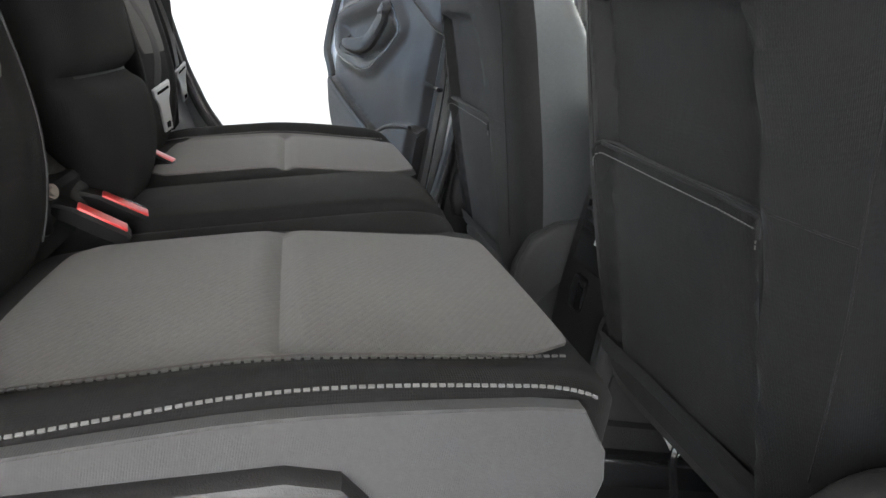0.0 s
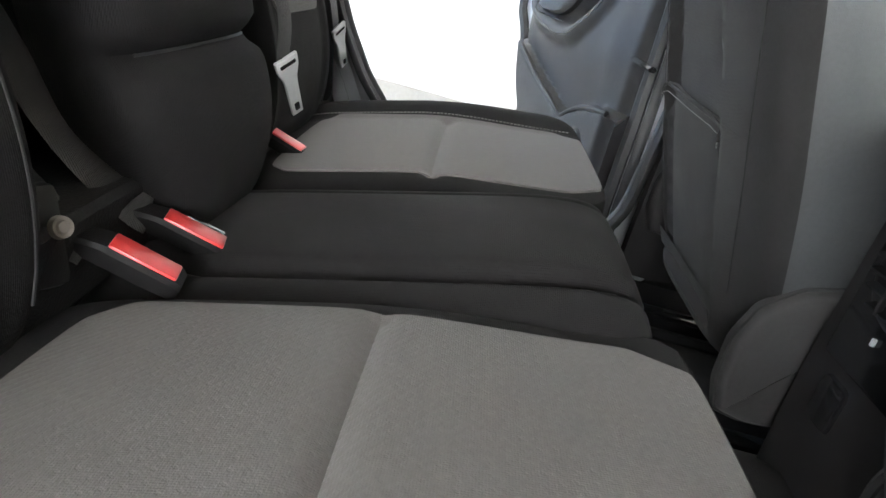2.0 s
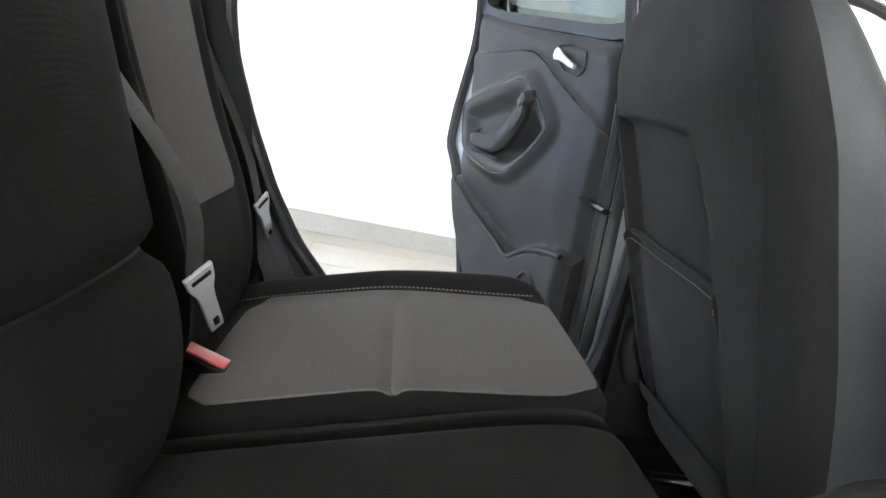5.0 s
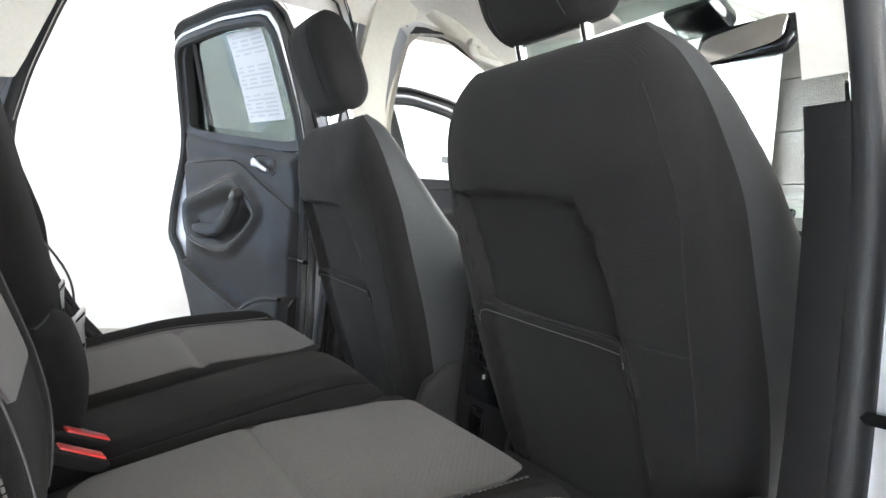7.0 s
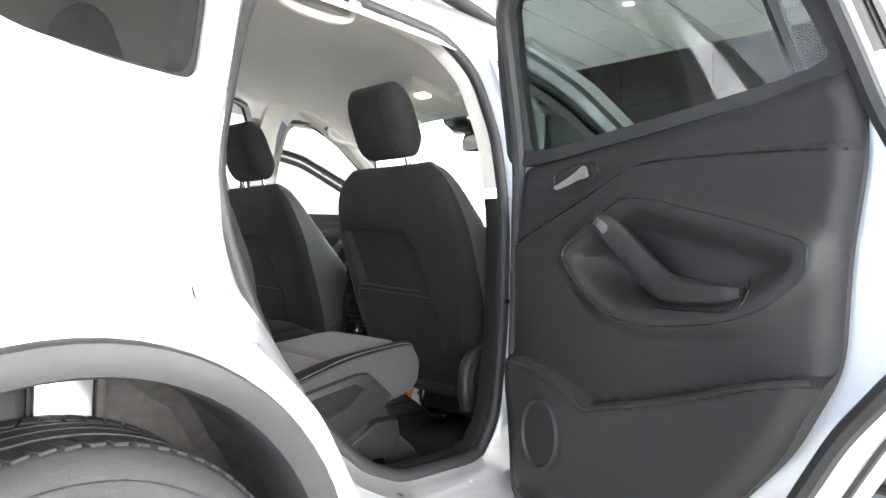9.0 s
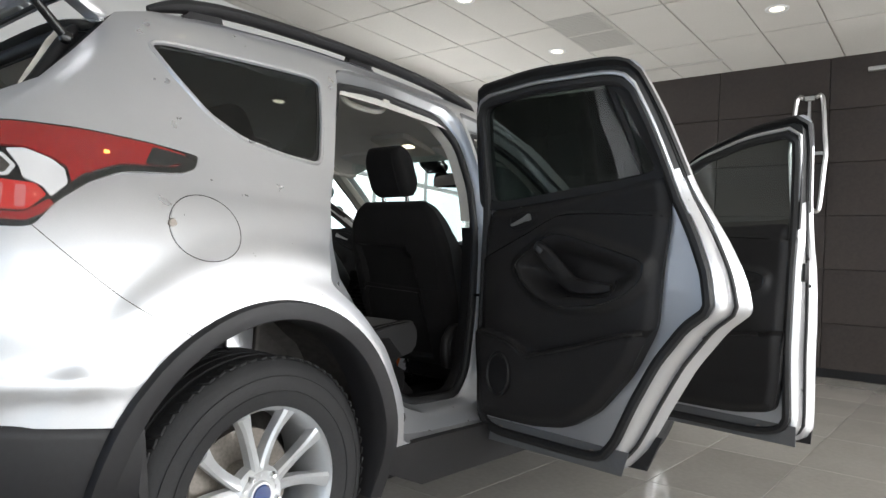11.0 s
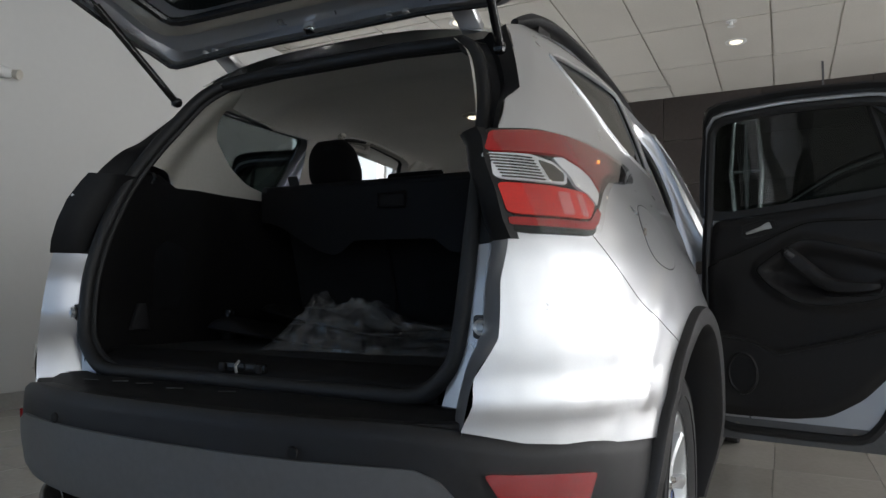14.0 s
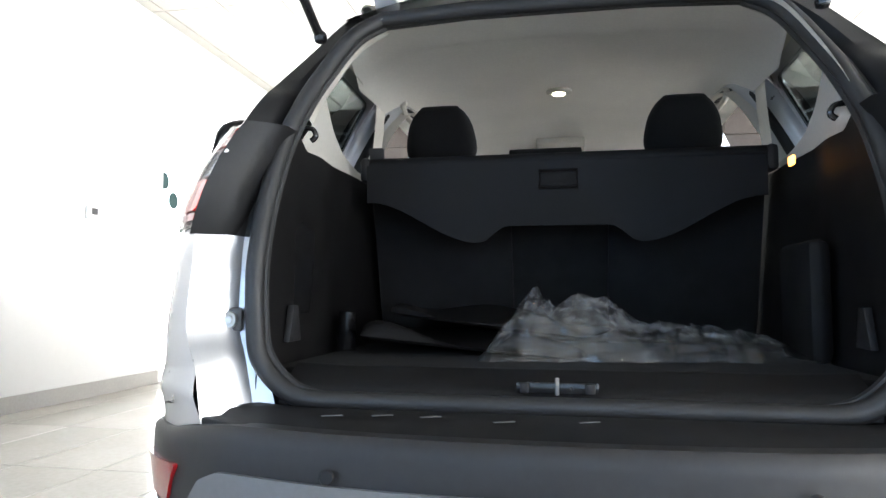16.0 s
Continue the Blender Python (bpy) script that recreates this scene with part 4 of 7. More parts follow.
    P("rear_jamb", loft([r[k - 1:] for r in (r0, r1, r2, r3, r4)], caps=False, closed=False), silver, side, "silver painted tailgate jamb")
    jx, jy = r2[k + 12].x, r2[k + 12].y
    bmp = P("buffer_pad", move(rbox(0.045, 0.045, 0.012, 0.008, (0, 0, 0)), look((0.603, -0.668, 0.795), (0.52, -1.2, 0.80))), trim_grey, side, "round grey tailgate buffer on a square pad")
    P("buffer", move(lathe([(0, 0), (0.006, 0.0), (0.008, 0.007), (0.004, 0.009), (0.006, 0.014), (0, 0.016)], 20, "z"), look((0.601, -0.676, 0.795), (0.60, -0.2, 0.79))), satin, bmp)
    P("jamb_hole", move(rbox(0.035, 0.022, 0.006, 0.004, (0, 0, 0)), look((0.60, -0.678, 0.735), (0.53, -1.2, 0.74))), black_plastic, side)
    return side


right_side, left_side = body_side(1), body_side(-1)

# roof skin, headliner, roof rails
ROOF_Z = pchip([-0.35, -0.2, 0.1, 0.5, 0.9, 1.25, 1.55, 1.8], [1.545, 1.60, 1.648, 1.67, 1.668, 1.635, 1.53, 1.40])
ROOF_W = pchip([-0.35, -0.2, 0.1, 0.9, 1.3, 1.8], [0.49, 0.525, 0.54, 0.54, 0.55, 0.60])


def roof_at(x, y):
    k = min(1.0, abs(x) / ROOF_W(y))
    return (x, y, ROOF_Z(y) - 0.058 * k ** 3)


bm, nor = sheet([(-0.50, -0.34), (0.50, -0.34), (0.535, -0.15), (0.545, 0.1), (0.545, 0.9), (0.55, 1.27), (-0.55, 1.27), (-0.545, 0.9), (-0.545, 0.1), (-0.535, -0.15)], (), roof_at, 0.08)
roof = part("roof", bm, silver, car, "silver roof panel", normals=nor)
for s in (-1, 1):
    pts = curve([(s * 0.48, -0.20, 1.575), (s * 0.50, -0.10, 1.612), (s * 0.512, 0.1, 1.640), (s * 0.52, 0.5, 1.658), (s * 0.52, 0.9, 1.655), (s * 0.515, 1.15, 1.628), (s * 0.505, 1.24, 1.595)], 6)
    n = len(pts)
    part("roof_rail", tube(pts, [0.012 + 0.012 * min(1, i / 5, (n - 1 - i) / 5) for i in range(n)], 10, flatten=0.8), clad_plastic, roof, "dark grey roof rail")
    for y in (-0.05, 0.55, 1.1):
        z0 = roof_at(0.5, y)[2]
        part("rail_foot", loft([[(s * 0.5 + a * k, y + b * k * 3, z) for a, b in ((-0.016, -0.02), (0.016, -0.02), (0.016, 0.02), (-0.016, 0.02))] for z, k in ((z0 - 0.01, 1.2), (z0 + 0.01, 0.9), (z0 + 0.03, 0.8))]), clad_plastic, roof)

HL_Z = pchip([-0.36, -0.25, -0.05, 0.02, 0.3, 0.6, 1.0, 1.3, 1.6], [1.497, 1.515, 1.54, 1.555, 1.575, 1.585, 1.58, 1.56, 1.47])


def liner_at(x, y):
    k = abs(x) / 0.60
    return (x, y, HL_Z(y) - 0.03 * k ** 2 - 0.075 * k ** 8)


bm, nor = sheet([(-0.44, -0.35), (0.44, -0.35), (0.53, -0.2), (0.595, 0.1), (0.60, 0.9), (0.60, 1.2), (0.56, 1.55), (-0.56, 1.55), (-0.60, 1.2), (-0.60, 0.9), (-0.595, 0.1), (-0.53, -0.2)], (), liner_at, 0.05, flip=True)
headliner = part("headliner", bm, headliner_mat, car, "pale grey-beige cloth headliner", normals=nor)
part("dome_lamp", lathe([(0.01, 0), (0.01, 0.05), (-0.006, 0.045), (-0.010, 0.03), (-0.012, 0)], 24, "z"), trim_light, headliner, m=pose(0, 0.60, HL_Z(0.6)))
part("dome_lens", lathe([(0.0, 0), (0.0, 0.027), (-0.012, 0.022), (-0.015, 0)], 20, "z"), lamp_glow, headliner, "small lit dome lamp", m=pose(0, 0.60, HL_Z(0.6) - 0.002))
for s in (-1, 1):
    for y in (0.55, 1.45):
        x, z = s * 0.545, liner_at(0.545, y)[2] - 0.002
        if y > 1.4:
            x, z = s * 0.53, liner_at(0.53, y)[2]
        pts = curve([(x, y - 0.10, z + 0.01), (x - s * 0.005, y - 0.095, z - 0.03), (x - s * 0.012, y - 0.05, z - 0.045), (x - s * 0.012, y + 0.05, z - 0.045), (x - s * 0.005, y + 0.095, z - 0.03), (x, y + 0.10, z + 0.01)], 5)
        part("grab_handle", tube(pts, 0.011, 8), trim_light, headliner, "pale grab handle")
        for d in (-0.095, 0.095):
            part("handle_mount", rbox(0.03, 0.035, 0.02, 0.006, (x, y + d, z)), trim_light, headliner)
for s in (-1, 1):
    part("visor", rbox(0.36, 0.16, 0.018, 0.008, (s * 0.34, 1.46, 1.50), rot=Matrix.Rotation(radians(-14), 3, "X")), headliner_mat, headliner, "pale folded sun visor")
oc = part("overhead_console", rbox(0.22, 0.26, 0.035, 0.014, (0, 1.36, 1.535), rot=Matrix.Rotation(radians(-9), 3, "X")), trim_light, headliner, "pale overhead console with map lamps")
for s in (-1, 1):
    part("map_lamp", rbox(0.05, 0.035, 0.008, 0.003, (s * 0.06, 1.33, 1.519), rot=Matrix.Rotation(radians(-9), 3, "X")), lamp_glow, oc)
# pillar and screen
for s in (-1, 1):
    pts = curve([(s * 0.60, 1.22, 1.565), (s * 0.66, 1.52, 1.45), (s * 0.735, 1.85, 1.25), (s * 0.79, 2.1, 1.09)], 6)
    part("a_pillar_trim", tube([p + Vector((-s * 0.055, -0.01, -0.03)) for p in pts], 0.04, 10, flatten=0.6), trim_light, car, "pale windscreen pillar trim")
    part("a_pillar", tube([p + Vector((-s * 0.03, 0.03, 0.012)) for p in pts], 0.035, 10, flatten=0.7), silver, car, "silver windscreen pillar")
bm, _ = sheet([(-0.52, 0), (0.52, 0), (0.74, 1), (-0.74, 1)], (), lambda x, t: (x, 1.33 + 0.93 * t - 0.10 * (x / 0.74) ** 2, 1.60 - 0.52 * t - 0.02 * (x / 0.74) ** 2), 0.1, 0.005)
part("windscreen", bm, glass_clear, car, "clear windscreen")
bm, nor = sheet([(-0.70, 2.15), (0.70, 2.15), (0.72, 2.7), (0.66, 3.2), (0.45, 3.42), (0.0, 3.47), (-0.45, 3.42), (-0.66, 3.2), (-0.72, 2.7)], (), lambda x, y: (x, y, 1.12 - 0.15 * max(0, (y - 2.2) / 1.25) ** 2 - 0.05 * (abs(x) / 0.7) ** 3 + 0.01 * math.cos(x * 9)), 0.08)
part("bonnet", bm, silver, car, "silver bonnet", normals=nor)
rings = []
for x, y in [(-0.86, 3.05), (-0.80, 3.3), (-0.66, 3.45), (-0.35, 3.55), (0, 3.58), (0.35, 3.55), (0.66, 3.45), (0.80, 3.3), (0.86, 3.05)]:
    k = 1 - 0.0 * x
    rings.append([(x * c, y - d, z) for c, d, z in ((0.97, 0.10, 0.96), (1, 0.03, 0.90), (1.0, 0.0, 0.75), (1.0, -0.02, 0.55), (0.99, 0.02, 0.40), (0.95, 0.10, 0.27), (0.80, 0.35, 0.26), (0.80, 0.35, 0.9))])
fb = part("front_bumper", loft(rings), silver, car, "silver front bumper")
part("grille", join(*[rbox(0.9, 0.03, 0.05, 0.01, (0, 3.575, 0.66 + 0.075 * i)) for i in range(3)]), gloss_black, fb, "black slatted grille")
for s in (-1, 1):
    part("headlamp", move(Pad(lambda v: 0.17, -0.055, 0.055, 0.02, 0.03, 4).mesh(12, 8), frame_of((s * 0.62, 3.40, 0.88), (1, -s * 0.45, 0), (0, -0.3, 1))), clear_lens, fb, "clear headlamp")
    pts = [(s * 0.90, 1.98, 1.10), (s * 0.97, 1.96, 1.13)]

# ---- doors: modelled shut, then swung open ----


def step_fn(d, w):
    """Smooth 0..1 over a distance w."""
    t = min(1, max(0, d / w))
    return t * t * (3 - 2 * t)


def poly_dist(poly, y, z):
    """Signed distance to an outline: inside positive."""
    best, ins = 9.0, False
    n = len(poly)
    for i in range(n):
        (x1, y1), (x2, y2) = poly[i], poly[(i + 1) % n]
        ex, ey = x2 - x1, y2 - y1
        t = min(1, max(0, ((y - x1) * ex + (z - y1) * ey) / (ex * ex + ey * ey + 1e-12)))
        best = min(best, math.hypot(y - x1 - t * ex, z - y1 - t * ey))
        if (y1 > z) != (y2 > z) and y < (x2 - x1) * (z - y1) / (y2 - y1 + 1e-12) + x1:
            ins = not ins
    return best if ins else -best


IN_X = pchip([0.25, 0.40, 0.6, 0.9, 1.1, 1.2, 1.35, 1.5, 1.62], [0.76, 0.745, 0.735, 0.725, 0.715, 0.70, 0.655, 0.60, 0.545])


def door(s, kind, angle):
    rear = kind == "rear"
    hinge = Vector((s * 0.83, 1.02 if rear else 1.97, 0))
    swing = Matrix.Translation((0, LEFT_Y + 0.05 if s < 0 else 0, 0)) @ Matrix.Translation(hinge) @ Matrix.Rotation(radians(angle) * s, 4, "Z") @ Matrix.Translation(-hinge)
    out, win = (REAR_DOOR, REAR_GLASS) if rear else (FRONT_DOOR, FRONT_GLASS)
    P = lambda name, bm, m, par, label="", nor=None, **k: part(name, mirror_bm(bm) if s < 0 else bm, m, par, label, normals=[Vector((s * n.x, n.y, n.z)) for n in nor] if nor else None, **k)
    inx = lambda y, z: (IN_X(z), y, z)
    # outer skin, its lower edge in dark cladding
    bm, nor = sheet(out, [win], skin(0.002), 0.02)
    top = part(kind + "_door", mirror_bm(bm) if s < 0 else bm, silver, car, "silver %s door standing wide open" % kind, normals=[Vector((s * n.x, n.y, n.z)) for n in nor], m=swing)
    c = (0.62, 0.90) if rear else (1.5, 0.85)
    o = radial(out, c, 120)
    low = [p for p in out if p[1] < 0.46]
    yl0, yl1 = min(p[0] for p in low), max(p[0] for p in low)
    bm, _ = sheet([(yl0 + 0.005, 0.345), (yl1 - 0.005, 0.335), (yl1 - 0.003, 0.45), (yl0 - 0.03 if rear else yl0 + 0.003, 0.45)], (), skin(0.006), 0.06, 0.006)
    P("door_cladding", bm, clad_plastic, top, "dark grey lower door cladding")
    # edge shell and inner metal frame
    k_in = lambda t: [(c[0] + (y - c[0]) * t, c[1] + (z - c[1]) * t) for y, z in o]
    shell = [[(surf(y, z) + 0.002, y, z) for y, z in o], [(surf(y, z) - 0.012, y, z) for y, z in k_in(0.998)],
             [(surf(y, z) - 0.024, y, z) for y, z in k_in(0.985)], [(surf(y, z) * 0.7 + IN_X(z) * 0.3, y, z) for y, z in k_in(0.958)], [(surf(y, z) * 0.5 + IN_X(z) * 0.5, y, z) for y, z in k_in(0.957)], [(surf(y, z) * 0.4 + IN_X(z) * 0.6, y, z) for y, z in k_in(0.972)], [(IN_X(z) + 0.022, y, z) for y, z in k_in(0.967)], [(IN_X(z) + 0.008, y, z) for y, z in k_in(0.955)], [(IN_X(z) + 0.002, y, z) for y, z in k_in(0.94)]]
    bm = loft(shell, caps=False)
    for f in bm.faces:
        q = f.calc_center_median()
        f.material_index = 1 if (q.z > 1.24 and q.x < surf(q.y, q.z) - 0.008) or (q.y > (0.975 if rear else 1.93) and q.x < IN_X(q.z) + 0.030) else 0
    P("door_edge", bm, [silver, rubber], top, "silver painted door edge with a black upper frame")
    ring = radial([(c[0] + (y - c[0]) * 0.94, c[1] + (z - c[1]) * 0.94) for y, z in o], c, 120)
    bm, nor = sheet(ring, [win], lambda y, z: (IN_X(z) + 0.002, y, z), 0.04, flip=True)
    upper = [f for f in bm.faces if f.calc_center_median().z > 1.20]
    for f in upper:
        f.material_index = 1
    P("inner_frame", bm, [silver, trim_dark], top, "painted inner door frame, black round the window")
    P("frame_bead", tube([(IN_X(z) - 0.002, y, z) for y, z in k_in(0.935) if z > 1.12], 0.007, 6), silver, top, "silver edge bead round the window frame")
    lb = [(yl0 + 0.012, 0.350), (yl1 - 0.012, 0.345), (yl1 - 0.012, 0.425), (yl0 + 0.012 if not rear else yl0 - 0.012, 0.425)]
    bm, _ = sheet(lb, (), lambda y, z: (IN_X(z) - 0.001, y, z), 0.06, 0.004, flip=True)
    P("lower_cover", bm, skid_plastic, top, "grey cover along the bottom of the door")
    # channel of the window
    wc = (0.66, 1.36) if rear else (1.35, 1.31)
    P("window_channel", loft([[(surf(y, z) + 0.002, y, z) for y, z in win], [(surf(y, z) - 0.01, wc[0] + (y - wc[0]) * 0.98, wc[1] + (z - wc[1]) * 0.96) for y, z in win], [(IN_X(z) - 0.004, wc[0] + (y - wc[0]) * 0.98, wc[1] + (z - wc[1]) * 0.96) for y, z in win], [(IN_X(z) - 0.006, wc[0] + (y - wc[0]) * 1.09, wc[1] + (z - wc[1]) * 1.12) for y, z in win], [(IN_X(z) + 0.004, wc[0] + (y - wc[0]) * 1.10, wc[1] + (z - wc[1]) * 1.13) for y, z in win]], caps=False), rubber, top, "black window frame and channel")
    bm, _ = sheet(win, (), lambda y, z: (surf(y, z) * 0.6 + IN_X(z) * 0.4, y, z), 0.06, 0.004)
    P("door_window", bm, glass_tint if rear else glass_clear, top, "door window glass, wound up")
    if rear:
        P("window_divider", tube([(surf(0.43, 1.50) - 0.02, 0.455, 1.505), (surf(0.40, 1.36) - 0.02, 0.415, 1.36), (surf(0.4, 1.2) - 0.02, 0.385, 1.22)], 0.012, 6), rubber, top)
    # seals
    P("edge_seal", tube([(surf(y, z) * 0.62 + IN_X(z) * 0.38, y, z) for y, z in k_in(0.962)], 0.008, 7, True), rubber, top, "thin black seal round the door edge")
    P("door_seal", tube([(IN_X(z) - 0.004, y, z) for y, z in k_in(0.905)], 0.016, 8, True), rubber, top, "black rubber door seal")
    # inner trim panel
    if rear:
        trim = soft_poly([(0.975, 0.44), (0.995, 0.75), (0.997, 1.0), (0.985, 1.10), (0.955, 1.15), (0.86, 1.155), (0.67, 1.178), (0.45, 1.215), (0.315, 1.24), (0.285, 1.20), (0.285, 1.10), (0.305, 0.97), (0.315, 0.80), (0.385, 0.66), (0.495, 0.53), (0.60, 0.462), (0.72, 0.442), (0.88, 0.438)], 4, 0.25)
        cont = soft_poly([(0.82, 0.965), (0.735, 1.030), (0.675, 1.066), (0.62, 1.064), (0.42, 1.010), (0.345, 0.985), (0.350, 0.935), (0.40, 0.885), (0.47, 0.855), (0.61, 0.838), (0.69, 0.850), (0.77, 0.905)], 5, 0.3)
        shoulder = [(0.985, 0.975), (0.90, 1.015), (0.79, 1.065), (0.69, 1.112), (0.62, 1.128), (0.45, 1.125), (0.28, 1.115), (0.25, 1.3), (1.1, 1.3), (1.1, 0.97)]
        pocket = [(1.1, 0.735), (0.94, 0.73), (0.85, 0.715), (0.79, 0.69), (0.75, 0.672), (0.68, 0.69), (0.55, 0.725), (0.40, 0.775), (0.25, 0.80), (0.2, 0.3), (1.1, 0.3)]
        sy = 1.0
    else:
        f = lambda y: 1.06 + (0.985 - y) * 1.25
        trim = soft_poly([(1.98, 0.44), (1.985, 0.8), (1.97, 1.02), (1.92, 1.12), (1.83, 1.16), (1.5, 1.165), (1.2, 1.175), (1.10, 1.18), (1.085, 1.10), (1.10, 0.9), (1.11, 0.6), (1.13, 0.47), (1.3, 0.44)], 4, 0.25)
        cont = soft_poly([(1.81, 0.965), (1.72, 1.030), (1.655, 1.066), (1.6, 1.064), (1.33, 1.010), (1.17, 0.985), (1.175, 0.935), (1.25, 0.885), (1.38, 0.855), (1.58, 0.838), (1.67, 0.850), (1.75, 0.905)], 5, 0.3)
        shoulder = [(2.1, 0.975), (1.90, 1.015), (1.75, 1.075), (1.6, 1.115), (1.4, 1.128), (1.05, 1.115), (1.0, 1.3), (2.1, 1.3)]
        pocket = [(2.1, 0.735), (1.9, 0.72), (1.8, 0.68), (1.65, 0.69), (1.4, 0.735), (1.0, 0.78), (1.0, 0.3), (2.1, 0.3)]

    def relief(y, z):
        x = IN_X(z) - 0.016
        x -= 0.018 * step_fn(poly_dist(trim, y, z), 0.036) - 0.006
        a = poly_dist(cont, y, z)
        x -= 0.018 * step_fn(a + 0.03, 0.03) - 0.030 * step_fn(a - 0.012, 0.05)
        yr = y if rear else y - 0.98
        x += 0.034 * step_fn(a - 0.006, 0.03) * math.exp(-((yr - 0.68) / 0.10) ** 2 - ((z - 0.92) / 0.055) ** 2)  # hollow behind the grip
        x += 0.010 * step_fn(poly_dist(shoulder, y, z), 0.012) - 0.004
        pk = poly_dist(pocket, y, z)
        x -= 0.030 * step_fn(pk + 0.009, 0.018) - 0.012 * step_fn(pk - 0.05, 0.15)
        x -= 0.020 * math.exp(-((z - (0.86 if rear else 0.86)) / 0.10) ** 2) * step_fn(poly_dist(trim, y, z), 0.12)
        return (x, y, z)

    bm, nor = sheet(trim, (), relief, 0.010, flip=True)
    tp = P("trim_panel", bm, trim_dark, top, "dark moulded plastic door panel")
    rim = [(IN_X(z) + 0.004, y, z) for y, z in trim]
    P("trim_edge", loft([[relief(y, z) for y, z in trim], rim], caps=False), trim_dark, tp)
    P("contour_groove", tube([Vector(relief(y, z)) + Vector((0.0006, 0, 0)) for y, z in cont], 0.0019, 5, True), gloss_black, tp)
    gr = [p for p in curve([(*p, 0) for p in (shoulder[0:7] if rear else shoulder[0:6])], 5)]
    P("shoulder_groove", tube([Vector(relief(min(p.x, max(q[0] for q in trim) - 0.006), p.y)) + Vector((0.001, 0, 0)) for p in gr if min(q[0] for q in trim) < p.x < max(q[0] for q in trim)], 0.0022, 5), gloss_black, tp)
    # rounded lip along the top of the door pocket
    y0, y1 = min(q[0] for q in trim) + 0.012, max(q[0] for q in trim) - 0.006
    lip = [p for p in curve([(*p, 0) for p in (pocket[0:9] if rear else pocket[0:6])], 6) if y0 < p.x < y1 and poly_dist(trim, p.x, p.y) > 0.006]
    P("pocket_lip", tube([(relief(p.x, p.y - 0.016)[0] + 0.0035, p.x, p.y - 0.003) for p in lip], 0.0065, 8), trim_dark, tp, "rounded lip of the door pocket")
    d = 0.0 if rear else 0.98
    # release handle in a recess
    hx = lambda y, z: relief(y + d, z)[0]
    rec = soft_poly([(0.862, 1.128), (0.80, 1.145), (0.752, 1.142), (0.745, 1.118), (0.79, 1.088), (0.845, 1.080), (0.865, 1.095)], 4, 0.2)
    P("handle_recess", loft([[(relief(y + d, z)[0] + dx, 0.805 + d + (y - 0.805) * k, 1.112 + (z - 1.112) * k) for y, z in rec] for dx, k in ((0.002, 1.06), (-0.0035, 1.03), (-0.0035, 0.97), (0.002, 0.92), (-0.0005, 0.80), (-0.0005, 0.3))]), trim_dark, tp, "dark moulded handle recess")
    blade = [(0.846, 1.096, 0.004), (0.825, 1.102, 0.006), (0.80, 1.111, 0.007), (0.785, 1.117, 0.009), (0.772, 1.121, 0.012), (0.764, 1.123, 0.011)]
    P("release_handle", loft([[(hx(y, z) - 0.013 + dx, y + d + 0.35 * dz, z + dz) for dx, dz in ((-0.003, -w), (-0.006, -w * 0.4), (-0.006, w * 0.4), (-0.003, w), (0.003, w * 0.8), (0.003, -w * 0.8))] for y, z, w in blade]), satin, tp, "satin silver release handle")
    # pull grip: a bar that slopes down to a flat ledge, over a hollow
    bar = [(0.728, 1.034, 0.012, 0.0), (0.712, 1.022, 0.020, 0.018), (0.69, 1.000, 0.024, 0.034), (0.655, 0.966, 0.025, 0.044), (0.615, 0.930, 0.026, 0.044), (0.575, 0.908, 0.024, 0.036), (0.52, 0.902, 0.021, 0.028), (0.47, 0.903, 0.017, 0.020), (0.442, 0.906, 0.010, 0.006)]
    rings = []
    for i, (y, z, w, out_) in enumerate(bar):
        ya, za = bar[max(0, i - 1)][:2]
        yb, zb = bar[min(len(bar) - 1, i + 1)][:2]
        l_ = math.hypot(yb - ya, zb - za)
        ny, nz = -(zb - za) / l_, (yb - ya) / l_
        x_ = hx(y, z)
        rings.append([Vector((x_ - out_ + dx, y + d + ny * w * k, z + nz * w * k)) for k, dx in ((-1, 0.016), (-1, 0.004), (-0.7, -0.004), (0, -0.006), (0.7, -0.004), (1, 0.004), (1, 0.016))])
    cols = [curve([r[q] for r in rings], 4) for q in range(7)]
    P("pull_handle", loft([[c[j] for c in cols] for j in range(len(cols[0]))]), trim_dark, tp, "dark curved pull handle")
    P("handle_insert", move(rbox(0.008, 0.032, 0.018, 0.004), Matrix.Translation((hx(0.705, 1.018) - 0.024, 0.704 + d, 1.016)) @ Matrix.Rotation(radians(42), 4, "X")), trim_grey, tp, "dull grey handle end")
    P("ledge_groove", tube(curve([(hx(y, z) - 0.0005, y + d, z) for y, z in ((0.44, 0.93), (0.432, 0.905), (0.45, 0.878), (0.53, 0.872), (0.60, 0.872))], 5), 0.0018, 5), gloss_black, tp)
    # loudspeaker grille
    if rear:
        P("speaker_grille", move(lathe([(0.0, 0.0), (-0.004, 0.0), (-0.005, 0.055), (-0.010, 0.060), (-0.006, 0.066), (0.004, 0.068)], 32), Matrix.Translation((relief(0.865, 0.595)[0] - 0.002, 0.865, 0.595)) @ Matrix.Diagonal((1, 0.78, 1.15, 1))), black_plastic, tp, "oval black loudspeaker grille")
    # latch, hinges, check strap, bolts
    ye = (0.205, 1.0) if rear else (1.055, 1.0)
    P("latch", rbox(0.03, 0.008, 0.07, 0.004, (IN_X(1.0) + 0.045, ye[0] - (0.012 if rear else -0.003), ye[1])), black_plastic, top, "black door latch")
